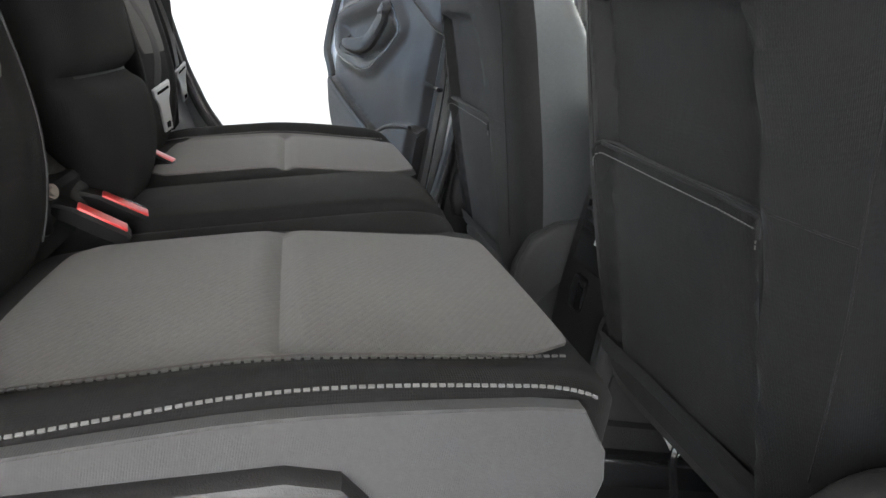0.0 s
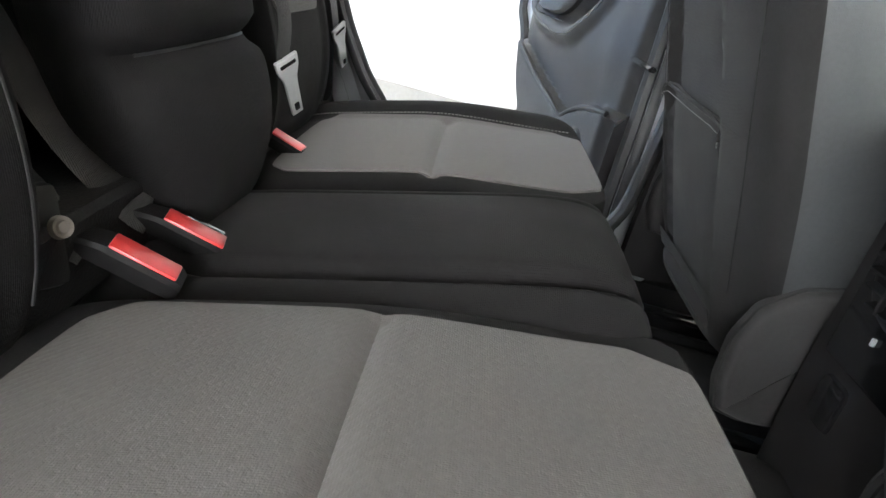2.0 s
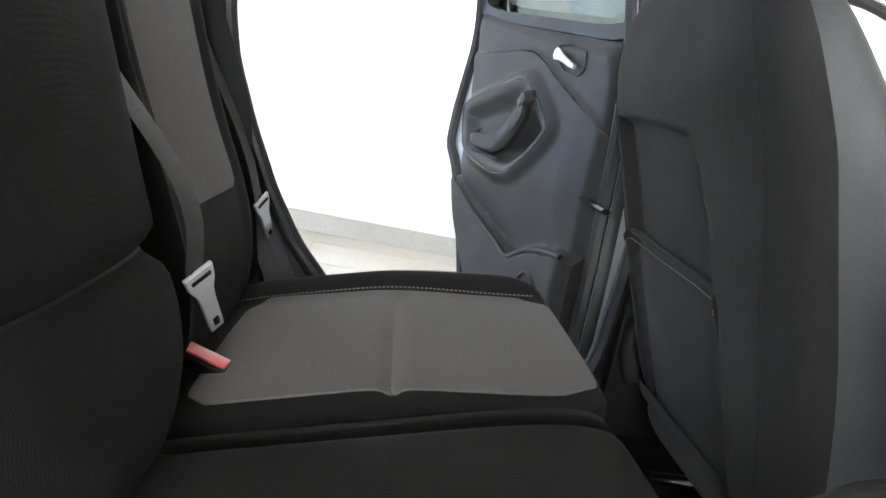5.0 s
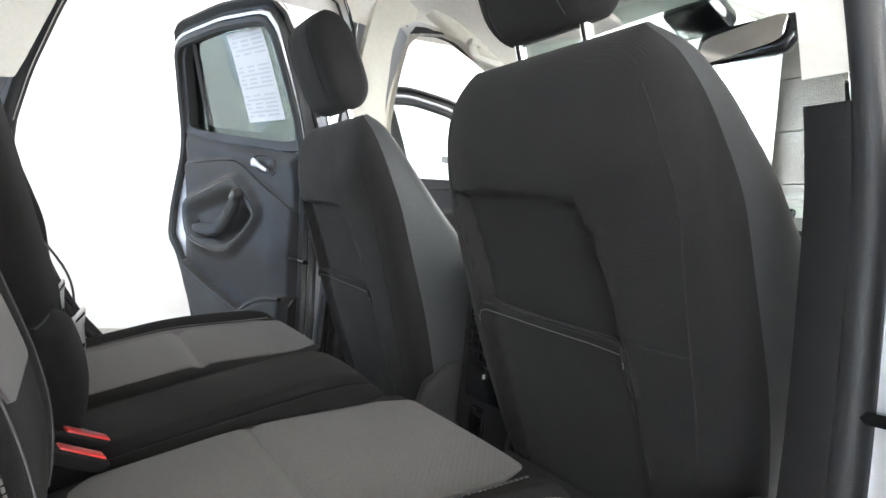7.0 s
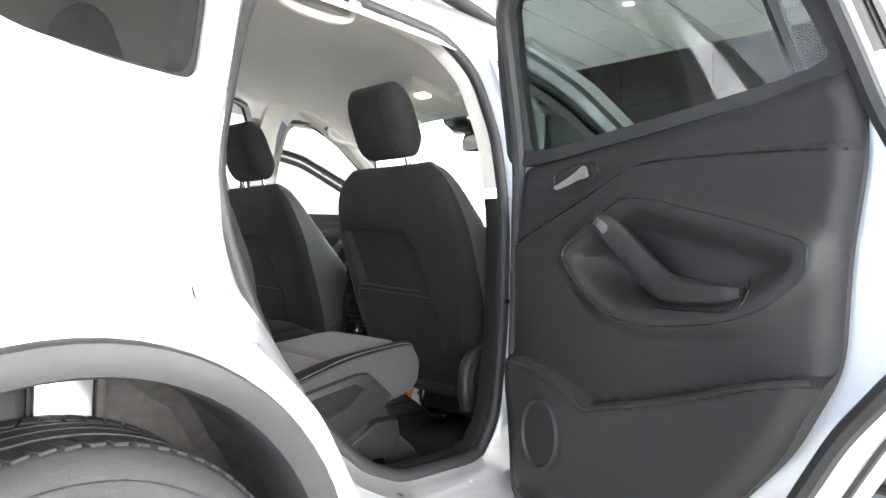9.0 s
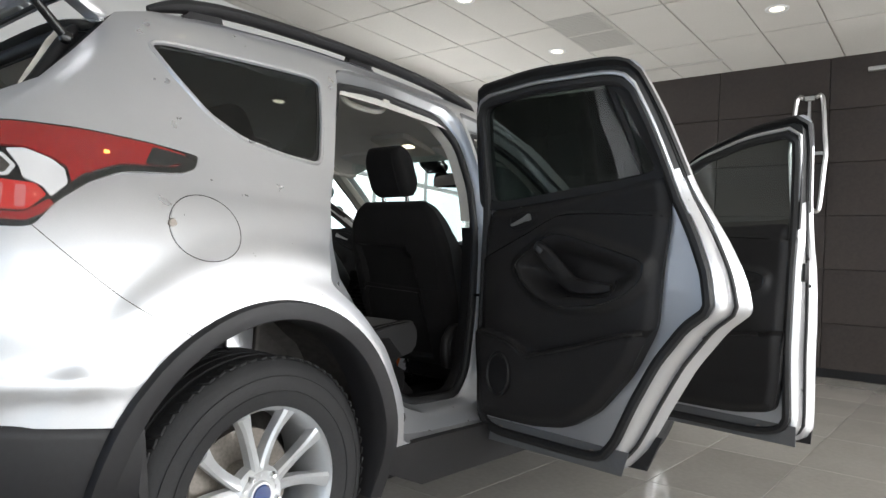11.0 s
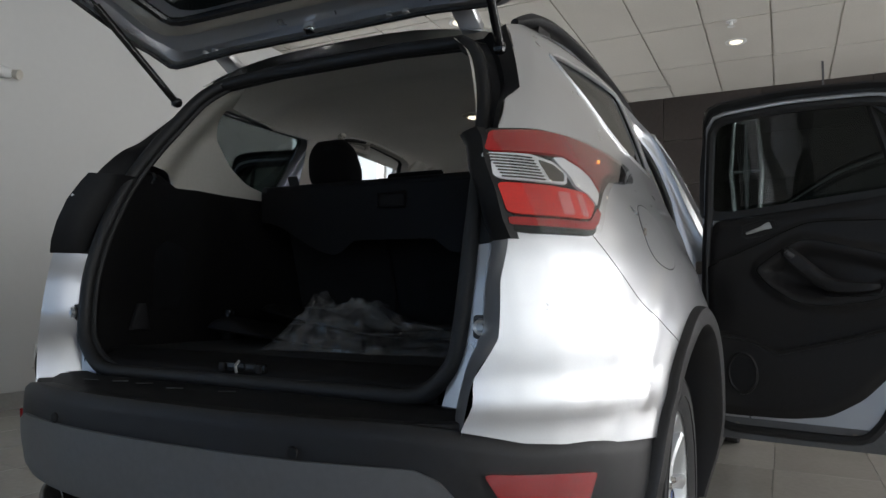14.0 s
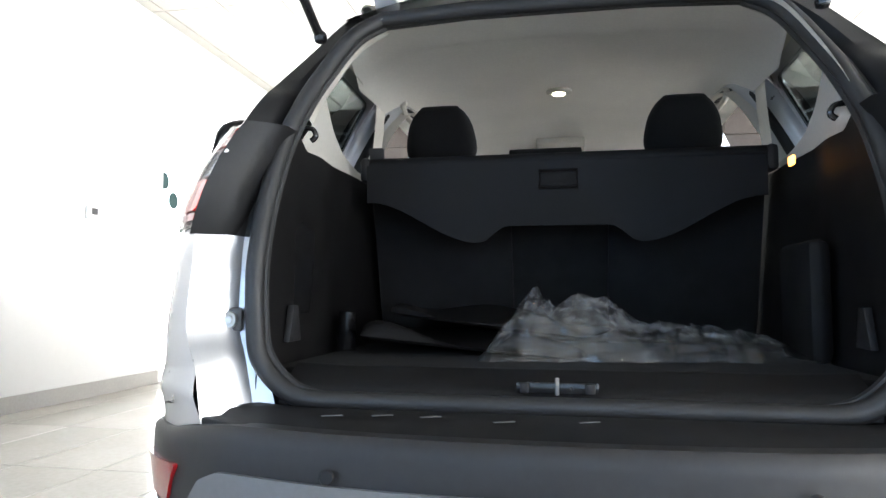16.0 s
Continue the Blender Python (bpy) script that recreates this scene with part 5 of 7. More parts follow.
    for i, (a, b) in enumerate(((0.02, 0.06), (0.035, 0.05), (0.02, 0.045), (0.06, -0.05))):
        P("latch_screw", move(lathe([(0, 0), (-0.004, 0), (-0.003, 0.006), (0, 0.007)], 10, "y"), pose(IN_X(1.0) + a + 0.005, ye[0] - 0.006, ye[1] + b)), gloss_black, top)
    for y, z in ((0.53, 0.40), (0.90, 0.40)) if rear else ((1.2, 0.40), (1.85, 0.40)):
        P("door_clip", move(lathe([(0, 0), (-0.006, 0), (-0.005, 0.008), (0, 0.011)], 12), pose(IN_X(z) + 0.002, y, z)), steel, top)
    yh = 1.035 if rear else 2.03
    for z in (0.55, 0.98):
        P("hinge", rbox(0.03, 0.04, 0.05, 0.006, (0.81, yh, z)), steel, top, "dull steel door hinge")
    # outer pull
    ho = 0.0 if rear else 0.93
    pts = curve([(surf(0.26 + ho, 1.02) + 0.002, 0.24 + ho, 1.02), (surf(0.3 + ho, 1.02) + 0.035, 0.275 + ho, 1.02), (surf(0.35 + ho, 1.02) + 0.038, 0.35 + ho, 1.02), (surf(0.42 + ho, 1.02) + 0.03, 0.43 + ho, 1.018), (surf(0.44 + ho, 1.02), 0.455 + ho, 1.015)], 4)
    P("outer_handle", tube(pts, 0.013, 8, flatten=1.2), silver, top, "silver outer pull handle")
    if not rear:
        arm = P("door_mirror", move(Pad(lambda v: 0.09, -0.06, 0.06, 0.03, 0.07, 4).mesh(14, 12), frame_of((0.99, 1.93, 1.14), (1, 0.05, 0), (0, 0, 1))), silver, top, "silver door mirror")
        P("mirror_arm", tube([(0.84, 1.90, 1.10), (0.93, 1.93, 1.12)], 0.025, 8), gloss_black, arm)
        P("side_reflector", rbox(0.006, 0.02, 0.05, 0.002, (IN_X(0.6) - 0.035, 1.13, 0.62)), red_reflector, top, "small red reflector on the door trim")
    return top


rear_right, rear_left = door(1, "rear", 82), door(-1, "rear", 72)
front_right, front_left = door(1, "front", 80), door(-1, "front", 72)
for s, t in ((1, rear_right), (-1, rear_left)):
    part("check_strap", tube([(s * 0.735, 1.00, 0.845), (s * 0.80, 0.985, 0.85), (s * 0.875, 0.985, 0.85)], 0.010, 6, flatten=0.6), gloss_black, right_side if s > 0 else left_side, "black door check strap")

# printed sheet stuck inside the driver-side rear window
m_in = rear_left.matrix_basis
sheet_ob = tagged(empty("window_paper"), "white printed paper sheet stuck to the rear door window", "paper")
pl = lambda y, z, d=0.0: (-(surf(y, z) * 0.6 + IN_X(z) * 0.4 - 0.012 - d), y, z)
bm, _ = sheet([(0.87, 1.250), (0.855, 1.50), (0.665, 1.50), (0.675, 1.250)], (), pl, 0.06, 0.0006)
part("sheet", move(bm, m_in), paper, sheet_ob)
for k in range(20):
    z = 1.485 - 0.0115 * k
    if k in (5, 6, 13):
        continue
    for a, b in ((0.85, 0.79), (0.77, 0.73), (0.71, 0.68)) if k % 3 else ((0.85, 0.69),):
        bm, _ = sheet([(a, z - 0.0025), (a, z + 0.0025), (b, z + 0.0025), (b, z - 0.0025)], (), lambda y, z: pl(y, z, 0.001), 0.1, 0.0003)
        part("printed_line", move(bm, m_in), ink, sheet_ob)

# ---- seats and cabin ----


class Shell:
    """A deep seat back: flat behind, rounded into side bolsters that reach forward."""

    def __init__(self, hw, top, bulge, rear=0.06, w0=-0.02, p=4.2):
        self.hw, self.top, self.bulge, self.rear, self.w0, self.p = hw, top, bulge, rear, w0, p
        self.front = pchip([0, 0.2, 0.34, 0.476, 0.6, 0.64, 0.66], [0.26, 0.225, 0.165, 0.092, 0.046, 0.034, 0.018])

    def depth(self, v):
        t = max(0.0, (v - self.top + 0.16) / 0.16)
        return (max(0.0, 1 - t ** 2.6)) ** 0.5 if t < 1 else 0.0

    def on(self, u, v, lift=0.0):
        a = min(1.0, abs(u) / self.hw(v))
        return Vector((u, v, self.w0 + self.rear * self.depth(v) * (1 - a ** self.p) ** (1 / self.p) + self.bulge(u, v) + lift))

    def at_w(self, k, v, w, lift=0.0):
        d = self.rear * max(0.05, self.depth(v)) if w > self.w0 else self.front(v)
        a = (max(0.0, 1 - min(1.0, abs(w - self.w0) / d) ** self.p)) ** (1 / self.p)
        return Vector((k * (self.hw(v) * a + lift), v, w))

    def mesh(self, n=150, m=84):
        rings = []
        for j in range(m + 1):
            f = j / m
            v = self.top * (1 - (1 - f) ** 1.5)
            d, ring = self.depth(v), []
            for i in range(n):
                a = 2 * math.pi * (i + 0.5) / n
                c, s_ = math.cos(a), math.sin(a)
                u = self.hw(v) * math.copysign(abs(c) ** (2 / self.p), c)
                w = math.copysign(abs(s_) ** (2 / self.p), s_) * (self.rear * d if s_ > 0 else self.front(v))
                ring.append((u, v, self.w0 + w + (self.bulge(u, v) if s_ > 0 else 0.35 * self.front(v) * math.exp(-(u / 0.14) ** 4))))
            rings.append(ring)
        return loft(rings)


def front_seat(s):
    cx = s * 0.37 - 0.030
    dy, dz = (-0.012, -0.018) if s < 0 else (0.0, 0.0)
    base = part("front_seat", rbox(0.44, 0.34, 0.10, 0.03, (cx, 1.43, 0.50)), trim_dark, car, "black cloth front seat with a map pocket and contrast stitching")
    cu = Pad(lambda v: 0.25 - 0.02 * v / 0.5, 0.0, 0.52, 0.06, 0.09, 7, bulge=lambda u, v: 0.04 * (abs(u) / 0.25) ** 3)
    part("cushion", move(cu.mesh(), frame_of((cx, 1.12, 0.60), (1, 0, 0), (0, 0.97, 0.2))), cloth_lit, base)
    # backrest: v runs up, w points to the rear of the car
    lean = radians(19)
    fr = frame_of((cx, 1.145 + dy, 0.57 + dz), (1, 0, 0), (0, -math.sin(lean), math.cos(lean)))
    panel = [(-0.212, 0.492), (-0.10, 0.496), (0.070, 0.486), (0.094, 0.42), (0.112, 0.30), (0.124, 0.02), (-0.20, 0.02), (-0.20, 0.25), (-0.188, 0.36)]
    back = Shell(pchip([0, 0.05, 0.1, 0.3, 0.45, 0.55, 0.62, 0.66], [0.205, 0.222, 0.24, 0.266, 0.266, 0.246, 0.212, 0.165]), 0.66,
                 lambda u, v: -0.022 * step_fn(poly_dist(panel, u, v) + 0.006, 0.016) + 0.008 * math.exp(-((v - 0.53) / 0.05) ** 2) * step_fn(0.24 - abs(u), 0.1))
    bm = back.mesh()
    # side bolsters take the lighter cloth, standing for light on them
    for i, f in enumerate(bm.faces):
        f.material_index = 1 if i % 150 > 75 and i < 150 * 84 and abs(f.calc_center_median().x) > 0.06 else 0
    bk = part("backrest", move(bm, fr), [cloth_lit, bolster_lit], base, "black cloth backrest with broad side bolsters coloured lighter for the light on them")
    for k in (-1, 1):
        # thin seam between the rear panel and the side bolster, and the stitched front edge of the bolster
        pts = [back.on(k * (back.hw(v) - 0.045 - 0.012 * math.sin(v * 7)), v, 0.0002) for v in np.linspace(0.10, 0.60, 30)]
        part("seam", move(tube(pts, 0.0011, 5), fr), cloth_lit, bk)
        if k * s < 0:
            pts = [back.at_w(k, v, back.w0 - 0.84 * back.front(v), 0.001) for v in np.linspace(0.2, 0.60, 36)]
            part("stitching", move(stitches(pts, 0.006, 0.42, 0.0024), fr), thread, bk, "pale contrast stitching")
    part("seam", move(tube([back.on(u, 0.312 - 0.02 * (u - 0.11), 0.0002) for u in np.linspace(0.125, 0.21, 14)], 0.0011, 5), fr), cloth_lit, bk)
    po = [(u, v) for u, v in soft_poly([(-0.198, 0.03), (0.116, 0.03), (0.112, 0.305), (0.04, 0.309), (-0.08, 0.315), (-0.197, 0.320)], 3, 0.06)]
    swell = lambda u, v: 0.0035 + 0.010 * step_fn(v - 0.05, 0.2) * math.cos((u + 0.053) / 0.17 * 1.45)
    bm, _ = sheet(po, (), lambda u, v: back.on(u, v, swell(u, v)), 0.02, 0.004)
    pk = part("map_pocket", move(bm, fr), cloth_lit, bk, "black cloth map pocket with a pale stitched edge")
    top = sorted([p for p in po if p[1] > 0.28], key=lambda p: p[0])
    tp = [back.on(u, v - 0.003, swell(u, v) + 0.001) for u, v in top]
    part("pocket_hem", move(tube(tp, 0.0028, 6), fr), cloth_lit, pk)
    part("stitching", move(stitches([p + Vector((0, -0.012, 0.0015)) for p in tp], 0.005, 0.3, 0.0014, lift=(0, 0, 1)), fr), thread, pk, "pale stitching along the pocket edge")
    # lower skirt cloth
    sk = [[fr @ Vector((u, v, w)) for u in np.linspace(-0.22, 0.22, 15)] for v, w in ((0.05, 0.03), (0.015, 0.025), (-0.005, -0.01), (-0.012, -0.05))]
    part("skirt", loft(sk, caps=False, closed=False), cloth_lit, bk)
    # recliner covers: a shield inboard, a round cap outboard
    inn = [(1.245, 0.695), (1.175, 0.700), (1.125, 0.687), (1.085, 0.652), (1.070, 0.605), (1.074, 0.545), (1.090, 0.50), (1.13, 0.492), (1.245, 0.50)]
    m_ = Matrix(((0, 0, -s, cx - s * 0.226), (1, 0, 0, 0.05 if s > 0 else 0), (0, 1, 0, 0), (0, 0, 0, 1)))
    part("recliner_cover", move(prism(soft_poly(inn, 4, 0.15), 0.034, 0.012, 3), m_), cloth_side, base, "smooth grey shield-shaped recliner cover")
    part("cover_welt", move(tube([(y, z, 0.017) for y, z in soft_poly(inn, 4, 0.15)], 0.0065, 6, True), m_), rubber, base)
    out_ = [(0.084 * math.cos(a), 0.084 * math.sin(a)) for a in np.linspace(0, math.pi, 18)] + [(-0.084, -0.04), (-0.068, -0.088), (0.0, -0.095), (0.064, -0.088), (0.082, -0.045)]
    m_ = frame_of((cx + s * 0.262, (1.052 if s > 0 else 1.165) + dy, 0.642), (0, s, 0), (0, 0, 1))
    rc = part("recliner_cover", move(prism(out_, 0.036, 0.014, 3), m_), trim_dark, base, "smooth plastic recliner cover")
    for r_ in (0.066, 0.058):
        part("cover_ring", move(tube([(r_ * math.cos(a), -0.006 + r_ * math.sin(a), 0.035) for a in np.linspace(0, 2 * math.pi, 28, endpoint=False)], 0.003, 6, True), m_), trim_dark, rc)
    # headrest on two chrome posts
    hr = Pad(pchip([-0.10, -0.05, 0.03, 0.10], [0.096, 0.112, 0.110, 0.090]), -0.105, 0.105, 0.05, 0.055, 4.5, 2.2)
    hf = frame_of(fr @ Vector((0, 0.782, -0.03)), fr.to_3x3() @ Vector((1, 0, 0)), fr.to_3x3() @ Vector((0, math.cos(radians(6)), math.sin(radians(6)))))
    h = part("headrest", move(hr.mesh(22, 22), hf), cloth_lit, base, "black cloth headrest")
    for k in (-1, 1):
        part("seam", move(tube([hr.on(k * 0.065, v, 0.0) for v in np.linspace(-0.085, 0.085, 14)], 0.0014, 5), hf), cloth_lit, h)
        part("post", move(tube([(k * 0.066, 0.61, -0.03), (k * 0.066, 0.72, -0.03)], 0.0085, 10), fr), chrome, h, "chrome headrest post")
        part("post_collar", move(lathe([(0, 0.0), (0, 0.022), (0.012, 0.02), (0.016, 0.012), (0.016, 0)], 16, "z"), fr @ pose(k * 0.066, 0.640, -0.03, -90)), trim_dark, h)
    # runners
    for k in (-1, 1):
        part("seat_rail", rbox(0.04, 0.50, 0.05, 0.008, (cx + k * 0.19, 1.32, 0.405)), gloss_black, base)
        part("rail_cap", rbox(0.05, 0.06, 0.06, 0.012, (cx + k * 0.19, 1.08, 0.41)), trim_dark, base)
    return base


seat_r, seat_l = front_seat(1), front_seat(-1)
part("warning_tag", rbox(0.07, 0.002, 0.055, 0, (0.205, 1.205, 0.512), rot=Matrix.Rotation(radians(18), 3, "Y")), paper, seat_r, "white and orange tag under the seat")
part("tag_band", rbox(0.024, 0.003, 0.055, 0, (0.183, 1.2045, 0.519), rot=Matrix.Rotation(radians(18), 3, "Y")), orange_tag, seat_r)
part("seat_cable", tube(curve([(0.235, 1.19, 0.515), (0.265, 1.17, 0.53), (0.28, 1.16, 0.50), (0.33, 1.15, 0.47), (0.38, 1.16, 0.475)], 6), 0.005, 6), gloss_black, seat_r)

# rear bench: frame with u to the right, v towards the front of the car
SL = math.atan(0.27)
bench = part("rear_seat", rbox(1.20, 0.40, 0.10, 0.03, (0, 0.60, 0.52)), trim_dark, car, "dark cloth split rear bench with grey inserts")
for s in (-1, 1):
    fr = frame_of((s * 0.362, 0.40, 0.598), (1, 0, 0), (0, math.cos(SL), math.sin(SL)))
    hw = pchip([0, 0.1, 0.3, 0.42, 0.46, 0.487], [0.218, 0.222, 0.224, 0.221, 0.212, 0.190])
    cu = Pad(hw, 0.0, 0.485, 0.030, 0.10, 9, 2.4, shift=lambda v, s=s: s * 0.002, bulge=lambda u, v, s=s: 0.006 * math.cos(u * 9) - 0.028 * step_fn(v - 0.22, 0.27) - 0.008 * math.exp(-((v - 0.268) / 0.009) ** 2) * step_fn(0.135 - s * u, 0.02) * step_fn(s * u + 0.19, 0.02) + 0.034 * step_fn(s * u - 0.12, 0.09))
    side_top = lambda v: cu.w(s * 0.210, v) - 0.002
    seat = part("cushion", move(cu.mesh(60, 110), fr), cloth, bench, "black cloth seat cushion")
    a, b = (-0.178, 0.137) if s > 0 else (-0.137, 0.178)
    ins = soft_poly([(a - 0.006, 0.085), (a + 0.03, 0.062), (b - 0.02, 0.062), (b, 0.085), (b - 0.003, 0.26), (b - 0.003, 0.44), (b - 0.022, 0.4815), (a + 0.03, 0.4815), (a, 0.44), (a - 0.003, 0.26)], 4, 0.10)
    insert = part("insert", move(on_pad(cu, ins, 0.0028, 0.010), fr), cloth_grey, seat, "mid grey patterned cloth insert")
    ps = [cu.on(s * (0.1455 + 0.003 * math.sin((v - 0.05) * 9)), v, 0.002) for v in np.linspace(0.03, 0.468, 60)]
    part("stitching", move(stitches(ps, 0.0062, 0.35, 0.0024, lift=(0, 0, 1)), fr), thread, seat, "pale stitching beside the insert")
    ps = [cu.on(s * (0.2085 + 0.002 * math.sin(v * 15)), v, 0.0015) for v in np.linspace(0.015, 0.462, 64)]
    part("stitching", move(stitches(ps, 0.0052, 0.3, 0.0022, lift=(s * 0.5, 0, 1)), fr), thread, seat, "bold pale stitching along the cushion edge")
    # upholstered side and the plastic bracket under it
    sd = [(v, side_top(v)) for v in np.linspace(0, 0.446, 16)] + [(0.460, -0.014), (0.460, -0.035), (0.446, -0.070), (0.42, -0.088), (0.31, -0.085), (0.27, -0.06), (0.0, -0.085)]
    side_m = fr @ frame_of((s * 0.212, 0, 0), (0, 1, 0), (0, 0, 1))
    part("side_cloth", move(prism(sd, -0.014 if s < 0 else 0.014, 0.0015, 1), side_m), cloth_side, seat, "grey ribbed cloth cushion side", angle=25)
    br = [(0.0, 0.030), (0.27, 0.014), (0.30, 0.004), (0.352, -0.070), (0.30, -0.098), (0.20, -0.115), (0.0, -0.115)]
    bk = part("bracket", move(prism(br, -0.03 if s < 0 else 0.03, 0.007, 2), side_m), trim_dark, seat, "dark moulded plastic seat bracket", angle=25)
    part("bracket_slot", move(prism([(0.02, 0.012), (0.250, -0.002), (0.275, -0.022), (0.22, -0.046), (0.02, -0.055)], -0.0325 if s < 0 else 0.0325, 0.002), side_m), trim_shaded, bk)
    part("lever", move(rbox(0.13, 0.022, 0.018, 0.006), side_m @ pose(0.23, -0.135, 0.02 * s + 0.0, 0, 0, 12)), trim_dark, bk)
    part("hinge_arm", loft([[(s * x, y + dy, z) for dy in (-w, w)] + [(s * (x - 0.05), y + dy, z) for dy in (w, -w)] for x, y, z, w in ((0.57, 0.74, 0.60, 0.02), (0.575, 0.755, 0.54, 0.025), (0.58, 0.80, 0.48, 0.05), (0.58, 0.84, 0.40, 0.055))]), trim_dark, bench, "dark plastic seat hinge cover")
    part("hinge_pin", move(lathe([(0, 0), (0.012, 0), (0.012, 0.012), (0, 0.014)], 14), pose(s * 0.575, 0.735, 0.605) @ Matrix.Diagonal((s, 1, 1, 1))), satin, bench)
# middle place
frm = frame_of((0, 0.40, 0.588), (1, 0, 0), (0, math.cos(SL), math.sin(SL)))
mid = Pad(lambda v: 0.172, 0.0, 0.475, 0.034, 0.09, 6, 2.4, bulge=lambda u, v: 0.016 * math.cos(u * 12) - 0.015 * math.exp(-((abs(u) - 0.105) / 0.010) ** 2) * step_fn(v - 0.05, 0.05))
mc = part("cushion", move(mid.mesh(96, 40), frm), cloth, bench, "black cloth middle cushion with two raised ribs")
for k in (-1, 1):
    part("seam", move(tube([mid.on(k * 0.105, v, 0.0) for v in np.linspace(0.06, 0.45, 20)], 0.0022, 5), frm), rubber, mc)

# rear backrests, leaning back
LB = math.atan2(0.19, 0.60)
ARM_V = 0.185
for s in (-1, 0, 1):
    yb = 0.405 if s else 0.43
    fr = frame_of((s * 0.380 if s else -0.04, yb, 0.615), (-1, 0, 0), (0, -math.sin(LB), math.cos(LB)))
    if (fr.to_3x3() @ Vector((0, 0, 1))).y < 0:
        fr = frame_of((s * 0.380 if s else -0.04, yb, 0.615), (1, 0, 0), (0, -math.sin(LB), math.cos(LB)))
        fr = fr @ Matrix.Rotation(math.pi, 4, "Y")
    hw = pchip([0, 0.1, 0.4, 0.58, 0.645], [0.160, 0.170, 0.172, 0.166, 0.148]) if s else pchip([0, 0.05, 0.15, 0.5, 0.62], [0.095, 0.105, 0.150, 0.152, 0.135])
    bk = Pad(hw, 0.0, 0.645 if s else 0.60, 0.045, 0.06, 6, 2.3, bulge=(lambda u, v: 0.018 * step_fn(abs(u) - 0.105, 0.05) + 0.02 * math.exp(-((v - 0.15) / 0.12) ** 2)) if s else (lambda u, v: 0.02 * math.cos(u * 8) + 0.012 * math.exp(-((v - 0.1) / 0.08) ** 2) - 0.024 * math.exp(-((v - ARM_V) / 0.012) ** 2)))
    b = part("backrest", move(bk.mesh(40, 90), fr), cloth, bench, "black cloth rear backrest" if s else "black cloth middle backrest with a fold-down armrest")
    if s:
        ins = soft_poly([(-0.105, 0.19), (0.105, 0.19), (0.108, 0.40), (0.095, 0.60), (-0.095, 0.60), (-0.108, 0.40)], 3, 0.12)
        part("insert", move(on_pad(bk, ins, 0.003, 0.02), fr), cloth_grey, b, "grey patterned cloth insert")
        for k in (-1, 1):
            part("seam", move(tube([bk.on(k * 0.138, v, 0.0002) for v in np.linspace(0.04, 0.60, 24)], 0.0012, 5), fr), rubber, b)
        ko = s if (fr.to_3x3() @ Vector((1, 0, 0))).x > 0 else -s
        ps = [bk.on(ko * (hw(v) - 0.012), v, 0.002) for v in np.linspace(0.05, 0.56, 40)]
        part("stitching", move(stitches(ps, 0.0055, 0.3, 0.0026, lift=(ko * 0.7, 0, 1)), fr), thread, b, "bold pale stitching along the outer edge")
        hr = Pad(pchip([-0.09, -0.04, 0.02, 0.06, 0.09], [0.096, 0.108, 0.099, 0.080, 0.052]), -0.09, 0.088, 0.045, 0.05, 3.6, 2.2)
        hm = fr @ pose(0.03 * ko * -1, 0.755, -0.03)
        h = part("headrest", move(hr.mesh(20, 20), hm), cloth, bench, "black cloth rear headrest")
        for k in (-1, 1):
            part("post", move(tube([(k * 0.055 - 0.03 * ko, 0.60, -0.03), (k * 0.055 - 0.03 * ko, 0.70, -0.03)], 0.006, 8), fr), chrome, h)
    else:
        for v in (ARM_V,):
            part("seam", move(tube([bk.on(u, v, 0.001) for u in np.linspace(-0.12, 0.12, 14)], 0.002, 5), fr), rubber, b)
        hr = Pad(lambda v: 0.11, -0.05, 0.05, 0.03, 0.035, 4.5, 2.2)
        part("headrest", move(hr.mesh(16, 12), fr @ pose(0, 0.66, -0.02)), cloth, bench, "low black middle headrest")
    # hard carpeted back, seen from the load space
    bh = 0.212 if s else 0.20
    bb = soft_poly([(-bh, -0.02), (bh, -0.02), (bh, 0.60), (-bh, 0.60)], 3, 0.06)
    part("back_board", move(prism(bb, 0.02, 0.006), fr @ pose(-0.027 * ko if s else 0, 0, -0.085)), carpet, b, "black carpeted seat back")

# buckles and belts
def buckle(x, y, z, rz, tilt, slot=False):
    m_ = pose(x, y, z, 0, 0, rz) @ pose(0, 0, 0, tilt, 0, 0)
    rings = [[(u * w, v, t) for u, t in ((-0.8, lo), (0.8, lo), (1, hi - 0.004), (0.85, hi), (-0.85, hi), (-1, hi - 0.004))] for v, w, lo, hi in ((-0.07, 0.010, -0.020, -0.012), (-0.045, 0.0135, -0.019, -0.003), (-0.032, 0.0145, -0.018, 0.0), (0.0, 0.015, -0.018, 0.0), (0.026, 0.015, -0.017, 0.0), (0.031, 0.0135, -0.014, -0.003))]
    b = part("buckle", move(loft(rings), m_), trim_shaded, bench, "slim black belt buckle with a red release button")
    part("button", move(rbox(0.0235, 0.054, 0.004, 0.0018, (0, -0.002, 0.0003)), m_), red_button, b, "long red release button")
    if slot:
        part("tongue_slot", move(rbox(0.007, 0.036, 0.004, 0.001, (-0.0135, 0.004, 0.0008)), m_), gloss_black, b)
    return b


buckle(0.153, 0.466, 0.670, 12, -22)
buckle(0.077, 0.473, 0.667, 12, -20, True)
buckle(-0.262, 0.452, 0.664, -4, -16)
part("belt_stalk", tube(curve([(0.19, 0.285, 0.86), (0.182, 0.35, 0.75), (0.168, 0.40, 0.69), (0.158, 0.42, 0.672)], 5), 0.022, 8, flatten=0.2, up=(0, 1, 0.6)), webbing, bench, "dark belt webbing")
